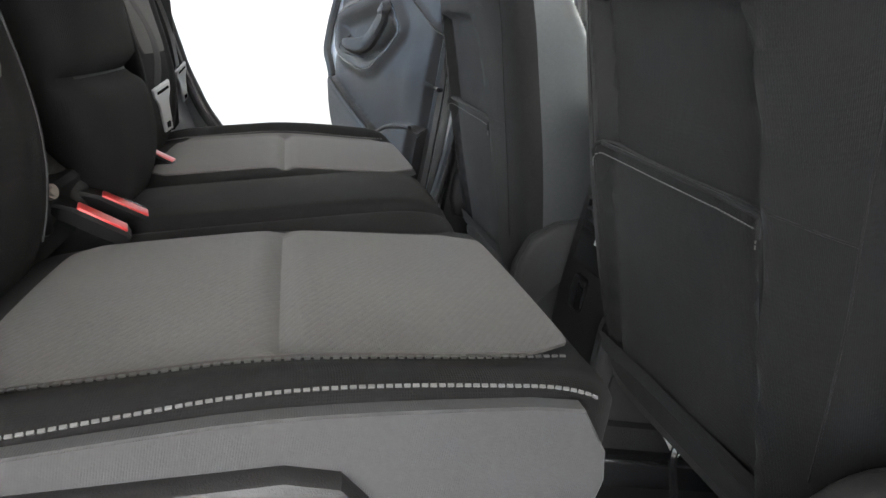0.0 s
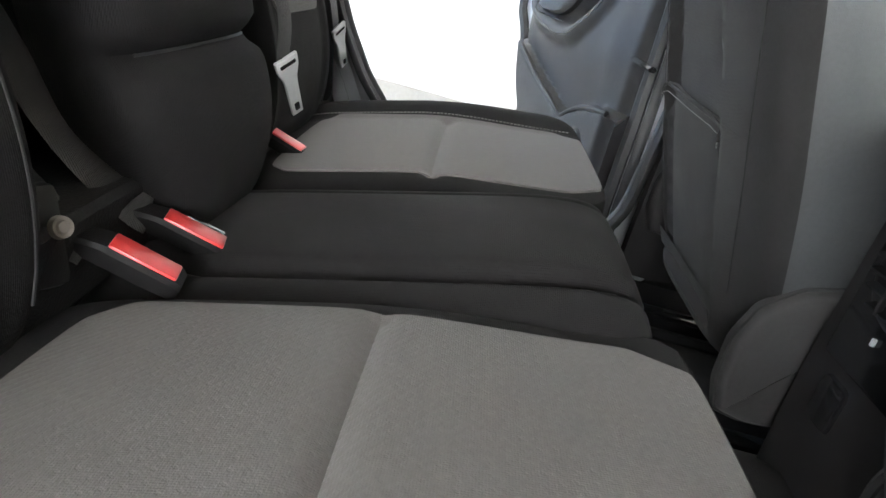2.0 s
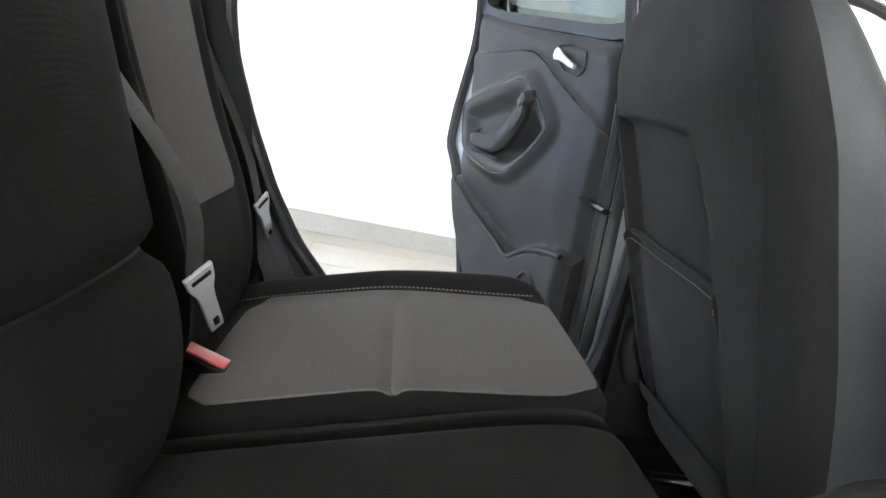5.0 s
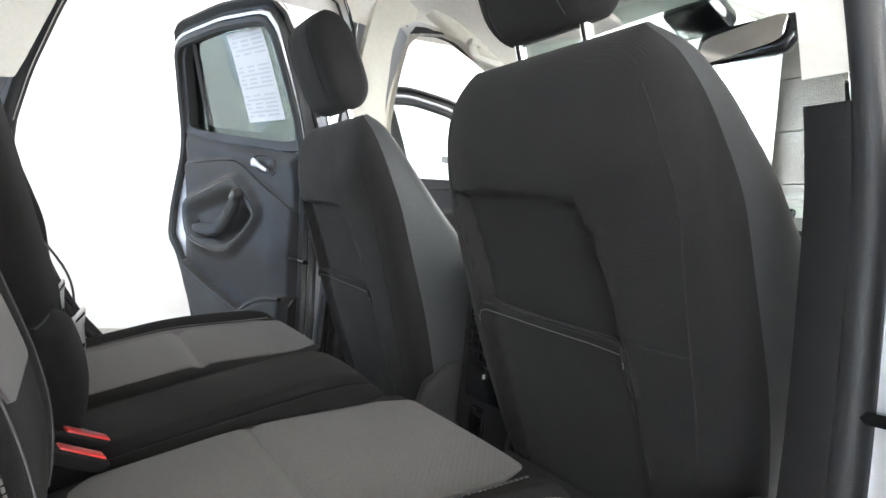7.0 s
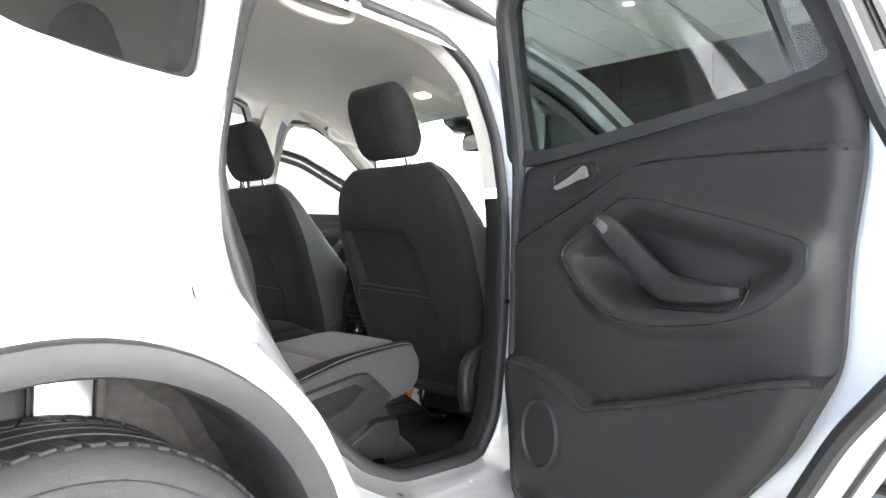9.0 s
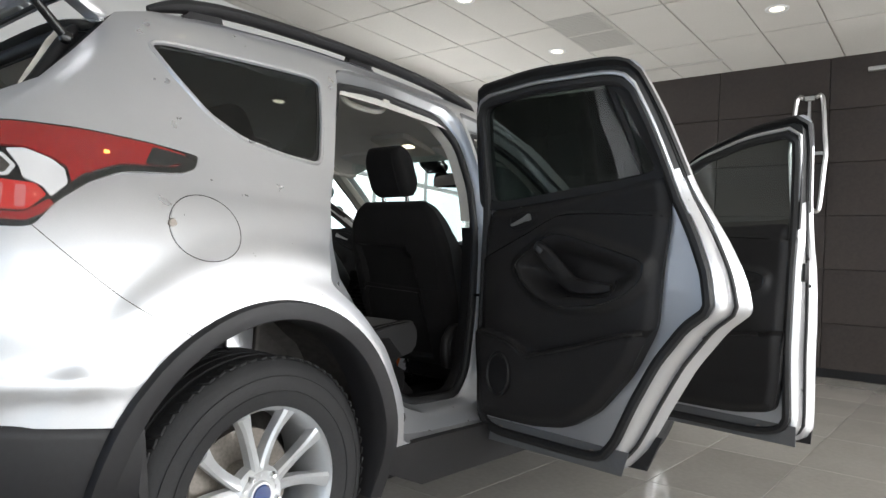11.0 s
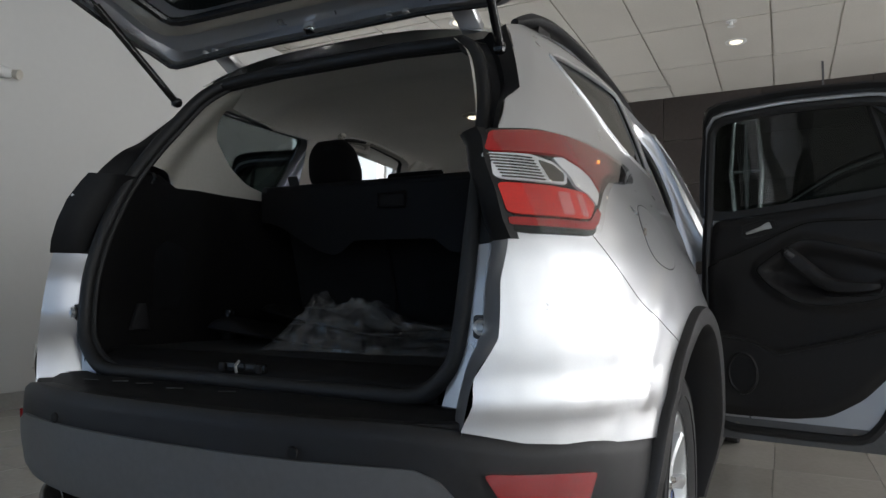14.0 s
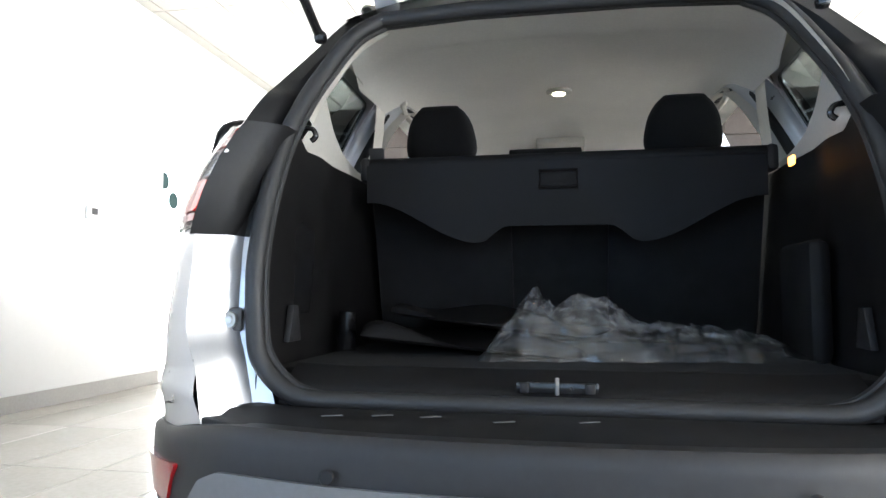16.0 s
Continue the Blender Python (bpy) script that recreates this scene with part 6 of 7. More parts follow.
part("belt_stalk", tube(curve([(0.13, 0.29, 0.86), (0.115, 0.36, 0.75), (0.095, 0.41, 0.69), (0.082, 0.43, 0.672)], 5), 0.022, 8, flatten=0.2, up=(0, 1, 0.6)), webbing, bench, "dark belt webbing")
part("belt_anchor", move(lathe([(0, 0), (0.006, 0.0), (0.006, 0.004), (0.004, 0.005), (0.005, 0.0075), (0, 0.0085)], 22), pose(0.200, 0.424, 0.703, 0, -25, 65)), steel, bench, "round metal belt anchor")
part("anchor_case", move(rbox(0.018, 0.045, 0.075, 0.008), pose(0.203, 0.405, 0.69, 0, -20, 62)), trim_dark, bench)


def belt(pts, tongue=None, par=bench, wide=0.024):
    b = part("seat_belt", tube(curve(pts, 8), wide, 8, flatten=0.07, up=(0, 1, 0.4)), webbing, par, "dark grey seat belt webbing")
    if tongue:
        p0, p1 = Vector(tongue[0]), Vector(tongue[1])
        d = (p0 - p1).normalized()
        m_ = frame_of(p1, d.cross(Vector((0.75, 0.5, 0.35))), d)
        L = (p0 - p1).length + 0.012
        out_ = [(-0.008, 0.0), (0.008, 0.0), (0.009, L * 0.55), (0.010, L * 0.66), (0.015, L * 0.82), (0.016, L), (-0.016, L), (-0.015, L * 0.82), (-0.010, L * 0.66), (-0.009, L * 0.55)]
        part("tongue", move(prism(out_, 0.006, 0.0018), m_), alloy, b, "flat chrome belt tongue")
        part("tongue_hole", move(rbox(0.007, 0.012, 0.009, 0.001, (0, 0.014, 0.003)), m_), gloss_black, b)
        part("tongue_slot", move(rbox(0.022, 0.005, 0.009, 0.001, (0, L - 0.008, 0.003)), m_), gloss_black, b)
    return b


belt([(-0.20, 0.17, 1.20), (-0.195, 0.31, 1.0), (-0.185, 0.43, 0.86), (-0.178, 0.452, 0.782)], ((-0.179, 0.455, 0.777), (-0.230, 0.464, 0.714)))
belt([(-0.56, 0.17, 1.30), (-0.565, 0.29, 1.05), (-0.575, 0.39, 0.87), (-0.586, 0.420, 0.785)], ((-0.588, 0.424, 0.777), (-0.66, 0.430, 0.712)))
belt([(0.66, 1.06, 1.38), (0.69, 1.07, 1.1), (0.72, 1.08, 0.8), (0.73, 1.09, 0.5)])
belt([(-0.66, 1.06, 1.38), (-0.69, 1.07, 1.1), (-0.72, 1.08, 0.8), (-0.73, 1.09, 0.5)])
# cabin floor, tunnel, console
cf = part("cabin_floor", join(box(-0.70, 0.70, 0.36, 2.3, 0.30, 0.385, 0.02), box(-0.62, 0.62, 0.28, 0.66, 0.38, 0.50, 0.03)), carpet, car, "black carpeted cabin floor")
part("tunnel", loft([[(-0.16, y, 0.38), (-0.13, y, 0.46), (-0.06, y, 0.49), (0.06, y, 0.49), (0.13, y, 0.46), (0.16, y, 0.38)] for y in (0.6, 1.1, 1.6, 2.2)], caps=True), carpet, cf)
for s in (-1, 1):
    part("floor_mat", move(Pad(lambda v: 0.22, 0.0, 0.36, 0.008, 0.004, 8).mesh(14, 14), frame_of((s * 0.40, 0.72, 0.392), (1, 0, 0), (0, 1, 0.02))), carpet, cf, "black carpet floor mat")
console = part("centre_console", loft([[(x * k, y, z) for x, z in ((-0.115, 0.40), (-0.13, 0.60), (-0.125, 0.80), (-0.10, 0.865), (0.10, 0.865), (0.125, 0.80), (0.13, 0.60), (0.115, 0.40))] for y, k in ((1.148, 0.95), (1.163, 1.0), (1.4, 1.0), (1.7, 0.95))]), trim_dark, car, "dark plastic centre console with rear air vents")
m_ = pose(0, 1.146, 0.775)
oval = lambda k: [(0.080 * k * math.copysign(abs(math.cos(a)) ** 0.75, math.cos(a)), 0, 0.064 * k * math.copysign(abs(math.sin(a)) ** 0.75, math.sin(a))) for a in np.linspace(0, 2 * math.pi, 48, endpoint=False)]
part("vent_panel", rbox(0.20, 0.012, 0.22, 0.02, (0, 1.150, 0.752), 3), gloss_black, console, "dark panel round the rear vents")
vent_ob = part("air_vent", move(tube(oval(1.0), 0.005, 8, True), m_), trim_dark, console, "black louvred rear air vent")
part("vent_well", move(loft([[(x, 0.0, z) for x, _, z in oval(0.99)], [(x, -0.004, z) for x, _, z in oval(0.97)], [(x, -0.004, z) for x, _, z in oval(0.5)]]), m_), trim_shaded, vent_ob)
for i in range(7):
    z = -0.051 + 0.017 * i
    w = 0.080 * (1 - (abs(z) / 0.064) ** 2.67) ** 0.375
    part("slat", move(rbox(2 * w, 0.014, 0.0035, 0.001, (0, -0.008, z), 1, rot=Matrix.Rotation(radians(22), 3, "X")), m_), black_plastic, vent_ob)
for x, h in ((-0.036, 0.112), (0.0, 0.124), (0.036, 0.112)):
    part("fin", move(rbox(0.0045, 0.008, h, 0.0015, (x, -0.013, 0), 1), m_), trim_dark, vent_ob)
part("vent_wheel", rbox(0.004, 0.005, 0.009, 0.001, (-0.03, 1.142, 0.692)), frame_white, console)
part("power_socket", move(rbox(0.05, 0.02, 0.06, 0.01), pose(-0.05, 1.150, 0.60)), gloss_black, console)
part("armrest", rbox(0.20, 0.34, 0.06, 0.025, (0, 1.30, 0.885)), cloth, console, "black padded armrest")

# dashboard, wheel, mirror
dash = part("dashboard", loft([[(x, y - 0.05 * (x / 0.7) ** 2, z) for y, z in ((1.90, 0.55), (1.86, 0.80), (1.83, 0.95), (1.86, 1.03), (1.95, 1.065), (2.15, 1.075), (2.25, 1.0), (2.25, 0.5))] for x in np.linspace(-0.72, 0.72, 15)]), trim_dark, car, "dark grey moulded dashboard")
part("centre_stack", loft([[(x * k, y, z) for x in (-0.15, 0.15) for y, z in ((1.80, 0.98),)] + [(0.14 * k, 1.74, 0.65), (-0.14 * k, 1.74, 0.65)] for k in (1, 0.92)]), gloss_black, dash)
part("screen", rbox(0.24, 0.02, 0.14, 0.008, (0, 1.80, 1.01), rot=Matrix.Rotation(radians(-20), 3, "X")), screen_mat, dash, "dark centre screen")
for x in (-0.55, -0.19, 0.19, 0.55):
    part("dash_vent", move(tube([(0.045 * math.cos(a), 0, 0.055 * math.sin(a)) for a in np.linspace(0, 2 * math.pi, 20, endpoint=False)], 0.007, 6, True), pose(x, 1.815, 0.98, -15)), satin, dash, "silver-ringed dashboard vent")
part("dash_bezel", rbox(0.9, 0.01, 0.018, 0.004, (0.2, 1.825, 0.90)), satin, dash)
part("binnacle", move(Pad(lambda v: 0.17, -0.07, 0.08, 0.04, 0.09, 4).mesh(16, 12), frame_of((-0.37, 1.84, 1.05), (1, 0, 0), (0, 0.3, 1))), gloss_black, dash)
sw = part("steering_wheel", move(tube([(0.185 * math.cos(a), 0.185 * math.sin(a), 0) for a in np.linspace(0, 2 * math.pi, 40, endpoint=False)], 0.016, 10, True), pose(-0.37, 1.66, 0.97, 65)), trim_dark, dash, "black steering wheel")
part("wheel_hub", move(Pad(lambda v: 0.08, -0.07, 0.07, 0.03, 0.03, 4).mesh(12, 12), pose(-0.37, 1.67, 0.97, 65)), trim_dark, sw)
for a in (0, 180, 270):
    part("spoke", move(rbox(0.11, 0.04, 0.016, 0.006, (0.12, 0, 0)), pose(-0.37, 1.665, 0.97, 65) @ pose(0, 0, 0, 0, 0, a)), satin, sw)
mir = part("inside_mirror", move(Pad(pchip([-0.04, 0, 0.04], [0.10, 0.122, 0.115]), -0.038, 0.038, 0.012, 0.03, 5).mesh(18, 10), frame_of((0.13, 1.585, 1.39), (-1, 0.10, 0.05), (0, 0.15, 1)) @ Matrix.Rotation(math.pi, 4, "Y")), gloss_black, car, "black rear-view mirror on the windscreen")
part("mirror_glass", move(prism(soft_poly([(-0.105, -0.028), (0.105, -0.028), (0.11, 0.028), (-0.098, 0.03)], 3, 0.2), 0.003), frame_of((0.13, 1.572, 1.388), (1, -0.10, 0.05), (0, 0.15, 1))), chrome, mir)
part("mirror_stalk", tube([(0.12, 1.60, 1.395), (0.06, 1.62, 1.43), (0, 1.64, 1.455)], 0.014, 8), gloss_black, mir)
part("sensor_pod", rbox(0.14, 0.10, 0.05, 0.02, (0, 1.60, 1.475), rot=Matrix.Rotation(radians(-28), 3, "X")), gloss_black, mir)

# ---- bumper, load space, tailgate, wheels ----
plan = curve([(-0.868, -0.335, 0), (-0.847, -0.45, 0), (-0.785, -0.60, 0), (-0.66, -0.735, 0), (-0.50, -0.815, 0), (-0.28, -0.862, 0), (0, -0.875, 0), (0.28, -0.862, 0), (0.50, -0.815, 0), (0.66, -0.735, 0), (0.785, -0.60, 0), (0.847, -0.45, 0), (0.868, -0.335, 0)], 5)


def plan_at(d, z):
    """The bumper's outer line moved out by d."""
    out = []
    for i, p in enumerate(plan):
        t = plan[min(i + 1, len(plan) - 1)] - plan[max(i - 1, 0)]
        n = Vector((t.y, -t.x, 0)).normalized()
        q = p + n * d
        out.append(Vector((q.x, q.y, z)))
    return out


def top_z(p):
    k = min(1, max(0, (abs(p.x) - 0.45) / 0.25))
    m = min(1, max(0, (abs(p.x) - 0.78) / 0.09))
    return 0.632 - 0.030 * k * k - 0.022 * m


prof = ((-0.045, 0.0), (-0.012, 0.0), (-0.002, -0.010), (0.0, -0.03), (0.0, -0.09), (-0.004, -0.12), (-0.010, -0.17), (-0.022, -0.20), (-0.05, -0.225), (-0.14, -0.235))
rings = [[Vector((p.x, p.y, top_z(q) + dz)) for p, q in zip(plan_at(d, 0), plan)] for d, dz in prof]
bumper = part("rear_bumper", loft(rings, caps=False, closed=False), clad_plastic, car, "dark grey plastic rear bumper")
# flat step on top of the bumper up to the load sill
stp = [[Vector((p.x, p.y, top_z(q) - 0.001)) for p, q in zip(plan_at(-0.04, 0), plan)][9:-9]]
n = len(stp[0])
stp.append([Vector((p.x * 0.985, p.y + 0.04, 0.640)) for p in stp[0]])
stp.append([Vector((p.x * 0.965, max(p.y + 0.10, -0.735), 0.644)) for p in stp[0]])
stp.append([Vector((p.x * 0.93, -0.69, 0.644)) for p in stp[0]])
part("step_pad", loft(stp, caps=False, closed=False), black_plastic, bumper, "black plastic loading step")
for x in (-0.36, -0.28, -0.20, -0.08, 0.05):
    part("scuff", move(rbox(0.035, 0.006, 0.002, 0.0008, (0, 0, 0), 1), pose(x, -0.755 + 0.012 * math.sin(x * 20), 0.6455, 0, 0, 25)), trim_grey, bumper)
for s in (-1, 1):
    part("corner_pad", prism([(s * x, y) for x, y in ((0.48, -0.655), (0.48, -0.80), (0.60, -0.742), (0.655, -0.70), (0.68, -0.66))], 0.07, 0.004), black_plastic, bumper).location.z = 0.560
# lighter skid panel
def bump_at(u, z):
    i = min(max((u + 1) / 2 * (len(plan) - 1), 0), len(plan) - 1.001)
    k = int(i)
    f = i - k
    d = np.interp(z, [0.39, 0.41, 0.44, 0.51, 0.54, 0.6], [-0.04, -0.026, -0.012, -0.003, 0, 0]) + 0.008
    a, b = plan_at(d, z)[k], plan_at(d, z)[k + 1]
    return a.lerp(b, f)


SK = soft_poly([(-0.36, 0.56), (0.36, 0.56), (0.405, 0.54), (0.45, 0.49), (0.50, 0.43), (0.46, 0.405), (-0.46, 0.405), (-0.50, 0.43), (-0.45, 0.49), (-0.405, 0.54)], 4, 0.15)
_cache = {}


def bump_fast(u, z):
    key = (round(u, 4), round(z, 4))
    if key not in _cache:
        _cache[key] = bump_at(u, z)
    return _cache[key]


bm, _ = sheet(SK, (), bump_fast, 0.05, 0.012)
part("skid_panel", bm, skid_plastic, bumper, "lighter grey lower skid panel")
for s in (-1, 1):
    P_ = lambda bm: mirror_bm(bm) if s < 0 else bm
    bm, _ = sheet(soft_poly([(0.475, 0.553), (0.675, 0.543), (0.655, 0.476), (0.52, 0.480)], 3, 0.08), (), bump_fast, 0.02, 0.012)
    part("reflector", P_(bm), red_reflector, bumper, "red bumper reflector")
    part("mud_guard", P_(loft([[(x, y + (0.01 if x > 0.8 else 0), z) for x in (0.70, 0.86)] + [(x, y + 0.03, z) for x in (0.86, 0.70)] for y, z in ((-0.36, 0.56), (-0.345, 0.45), (-0.33, 0.33), (-0.32, 0.25))])), clad_plastic, bumper)
    ex = part("exhaust_pipe", P_(move(lathe([(0.0, 0.040), (0.0, 0.046), (-0.16, 0.046), (-0.16, 0.030), (-0.01, 0.036), (0, 0.040)], 28, "y"), pose(0.43, -0.80, 0.365) @ Matrix.Rotation(math.pi, 4, "Z"))), dark_chrome, bumper, "polished exhaust tip")
    part("pipe", P_(tube([(0.43, -0.66, 0.365), (0.42, -0.5, 0.34), (0.40, -0.3, 0.30)], 0.032, 12)), steel, ex)
    part("parking_sensor", P_(move(lathe([(0, 0), (-0.004, 0), (-0.003, 0.010), (0, 0.012)], 16, "y"), pose(0.33, -0.868, 0.575))), black_plastic, bumper)
part("underbody", join(box(-0.62, 0.62, -0.70, 2.9, 0.24, 0.36, 0.03), box(-0.55, 0.55, -0.66, 0.3, 0.34, 0.60, 0.04)), black_plastic, car, "black underbody")

# load space
SEALPTS = [(0.40, -0.345, 1.483), (0.455, -0.39, 1.43), (0.50, -0.45, 1.33), (0.525, -0.50, 1.25), (0.545, -0.555, 1.15), (0.555, -0.605, 1.03), (0.557, -0.63, 0.95), (0.557, -0.645, 0.88), (0.55, -0.655, 0.79), (0.535, -0.66, 0.72), (0.48, -0.66, 0.665), (0.42, -0.66, 0.652)]
half = curve(SEALPTS, 5)
loop = half + [Vector((x, -0.66, 0.652)) for x in (0.2, 0, -0.2)] + [Vector((-p.x, p.y, p.z)) for p in reversed(half)] + [Vector((x, -0.335, 1.498)) for x in (-0.2, 0, 0.2)]
seal = part("tailgate_seal", tube(loop, 0.018, 10, True), rubber, car, "thick black rubber tailgate seal")
part("seal_lip", tube([p + Vector((0, 0.016, 0)) - (p - Vector((0, p.y, 1.07))) * 0.022 for p in loop], 0.009, 8, True), rubber, seal)
load = part("load_floor", box(-0.56, 0.56, -0.58, 0.42, 0.62, 0.70, 0.006), carpet, car, "black carpeted load floor")
part("sill_trim", loft([[(x, y, z + 0.004 * (abs(x) > 0.4)) for y, z in ((-0.655, 0.64), (-0.65, 0.668), (-0.63, 0.685), (-0.60, 0.69), (-0.575, 0.705), (-0.545, 0.705), (-0.54, 0.69))] for x in np.linspace(-0.50, 0.50, 11)], caps=False, closed=False), trim_shaded, load, "dark plastic load sill trim")
la = part("latch_striker", rbox(0.14, 0.014, 0.02, 0.004, (0, -0.648, 0.684)), gloss_black, load, "black latch recess with a steel striker")
part("striker", tube([(0.0, -0.668, 0.675), (0.0, -0.672, 0.69), (0.0, -0.66, 0.70)], 0.0035, 8), satin, la)
for x in (-0.055, 0.055):
    part("latch_buffer", rbox(0.016, 0.010, 0.018, 0.003, (x, -0.656, 0.684)), trim_dark, la)


def trim_x(y, z):
    a = 0.548 + 0.025 * step_fn(y + 0.62, 0.25) + 0.02 * step_fn(y + 0.30, 0.2)
    return min(a, surf(y, z) - 0.045)


SEAL_X = pchip([1.15, 1.25, 1.33, 1.43, 1.483], [0.545, 0.525, 0.50, 0.455, 0.40])
SEAL_Y = pchip([1.15, 1.25, 1.33, 1.43, 1.483], [-0.555, -0.50, -0.45, -0.39, -0.345])


def pillar_x(y, z):
    """Rear pillar trim: starts at the tailgate seal and swells out to the quarter window."""
    zz = min(1.483, max(1.15, z))
    f = step_fn(y - SEAL_Y(zz) - 0.03, 0.15)
    out = min(surf(y, z) - 0.05, 0.60)
    return out * f + min(out, SEAL_X(zz) - 0.010) * (1 - f)


for s in (-1, 1):
    P = lambda name, bm, m, par, label="": part(name, mirror_bm(bm) if s < 0 else bm, m, par, label)
    lower = soft_poly([(-0.655, 0.66), (-0.64, 0.90), (-0.61, 1.03), (-0.56, 1.14), (-0.515, 1.215), (-0.42, 1.205), (-0.36, 1.175), (-0.28, 1.18), (0.05, 1.19), (0.27, 1.19), (0.39, 0.92), (0.44, 0.64), (-0.50, 0.64)], 3, 0.1)
    hole = soft_poly([(-0.43, 0.80), (-0.33, 0.80), (-0.30, 0.99), (-0.385, 1.01), (-0.43, 0.98)], 3, 0.15)
    bm, nor = sheet(lower, [hole] if s < 0 else [], lambda y, z: (trim_x(y, z), y, z), 0.05, flip=True)
    tr = P("load_side_trim", bm, trim_shaded, car, "black moulded load space side trim")
    if s < 0:
        P("storage_pocket", loft([[(trim_x(y, z) + d, -0.37 + (y + 0.37) * k, 0.90 + (z - 0.90) * k) for y, z in hole] for d, k in ((0, 1), (0.004, 0.98), (0.05, 0.93))]), gloss_black, tr, "open storage pocket in the side trim")
    else:
        P("side_box", rbox(0.05, 0.20, 0.26, 0.02, (0.535, -0.22, 0.83)), trim_shaded, tr, "raised storage cover")
        lp = P("load_lamp", rbox(0.008, 0.03, 0.022, 0.003, (0.524, -0.20, 1.148)), amber, tr, "small lit load space lamp")
    P("coat_hook", tube(curve([(0.53, -0.50, 1.195), (0.505, -0.50, 1.19), (0.498, -0.50, 1.175), (0.508, -0.50, 1.165)], 4), 0.006, 6), gloss_black, tr)
    P("tie_bracket", move(prism([(-0.03, -0.04), (0.035, -0.04), (0.012, 0.035), (-0.012, 0.035)], 0.016, 0.004), frame_of((0.556, -0.485, 0.785), (0, 1, 0), (0, 0, 1)) @ Matrix.Rotation(math.pi, 4, "Y")), clad_plastic, tr, "grey tie-down bracket")
    # pale pillar trim round the quarter window
    up = soft_poly([(-0.535, 1.22), (-0.48, 1.33), (-0.425, 1.43), (-0.38, 1.485), (-0.25, 1.505), (0.05, 1.515), (0.385, 1.515), (0.328, 1.38), (0.278, 1.24), (0.262, 1.2), (0.05, 1.192), (-0.28, 1.182), (-0.36, 1.178), (-0.42, 1.208)], 3, 0.1)
    qh = [((y - 0.0) * 0.97 + 0.0, (z - 1.34) * 0.98 + 1.34) for y, z in QUARTER]
    bm, nor = sheet(up, [qh], lambda y, z: (pillar_x(y, z), y, z), 0.022, flip=True)
    part("pillar_trim", set_left(bm) if s < 0 else bm, trim_light, car, "pale grey rear pillar trim")
    P("strut_ball", move(rbox(0.03, 0.03, 0.03, 0.012), pose(0.525, -0.412, 1.425)), gloss_black, tr)
# load cover hanging behind the seats
cov_z = lambda x: 0.985 + 0.115 * step_fn(abs(x) - 0.22, 0.30) + (0.045 * step_fn(0.21 - abs(x), 0.07))
top_edge = [(x, 1.205) for x in np.linspace(0.53, -0.53, 25)]
low_edge = [(x, cov_z(x)) for x in np.linspace(-0.53, 0.53, 45)]
cover = tagged(empty("load_cover"), "black roller load cover with a hanging flap and grip", "load cover")
part("cassette", tube([(-0.55, 0.03, 1.215), (0.55, 0.03, 1.215)], 0.026, 12, flatten=0.8), trim_shaded, cover)
bm, _ = sheet(low_edge + top_edge, (), lambda x, z: (x, -0.015 + 0.012 * math.sin(x * 3) + 0.05 * (1.205 - z), z), 0.06, 0.004)
part("flap", bm, trim_shaded, cover, "black vinyl flap")
part("grip", move(join(tube([(0.05 * (1 if k in (0, 3) else -1), 0, 0.022 * (1 if k < 2 else -1)) for k in (0, 1, 2, 3)], 0.005, 6, True)), pose(0, -0.02, 1.155)), trim_shaded, cover, "rectangular pull grip")
part("grip_well", rbox(0.09, 0.004, 0.038, 0.001, (0, -0.016, 1.155)), carpet, cover)
for s in (-1, 1):
    part("end_cap", rbox(0.03, 0.06, 0.07, 0.012, (s * 0.545, 0.03, 1.20)), trim_dark, cover)

# clear plastic bag of floor mats on the load floor
noise.seed_set(3)
mats = tagged(empty("floor_mats"), "folded black floor mats lying on the load floor", "mats")
for k, (x, y, w, rz, lift) in enumerate(((-0.22, -0.10, 0.27, 8, 0.0), (-0.15, 0.02, 0.26, -14, 0.05))):
    pd = Pad(lambda v: w, -0.2, 0.22, 0.014, 0.010, 8, bulge=lambda u, v: 0.05 * max(0, -u - 0.05) + 0.02 * math.sin(u * 14 + v * 9 + k))
    part("mat", move(pd.mesh(22, 20), pose(x, y, 0.722 + lift, 0, 6, rz)), trim_shaded, mats, "black rubber mat with a raised rim")
bag = bmesh.new()
bag_h = pchip([-0.16, -0.12, -0.07, -0.01, 0.05, 0.11, 0.20, 0.30, 0.47, 0.56], [0.06, 0.15, 0.20, 0.125, 0.14, 0.115, 0.065, 0.055, 0.04, 0.015])
nx_, ny_ = 130, 72
grid_v = []
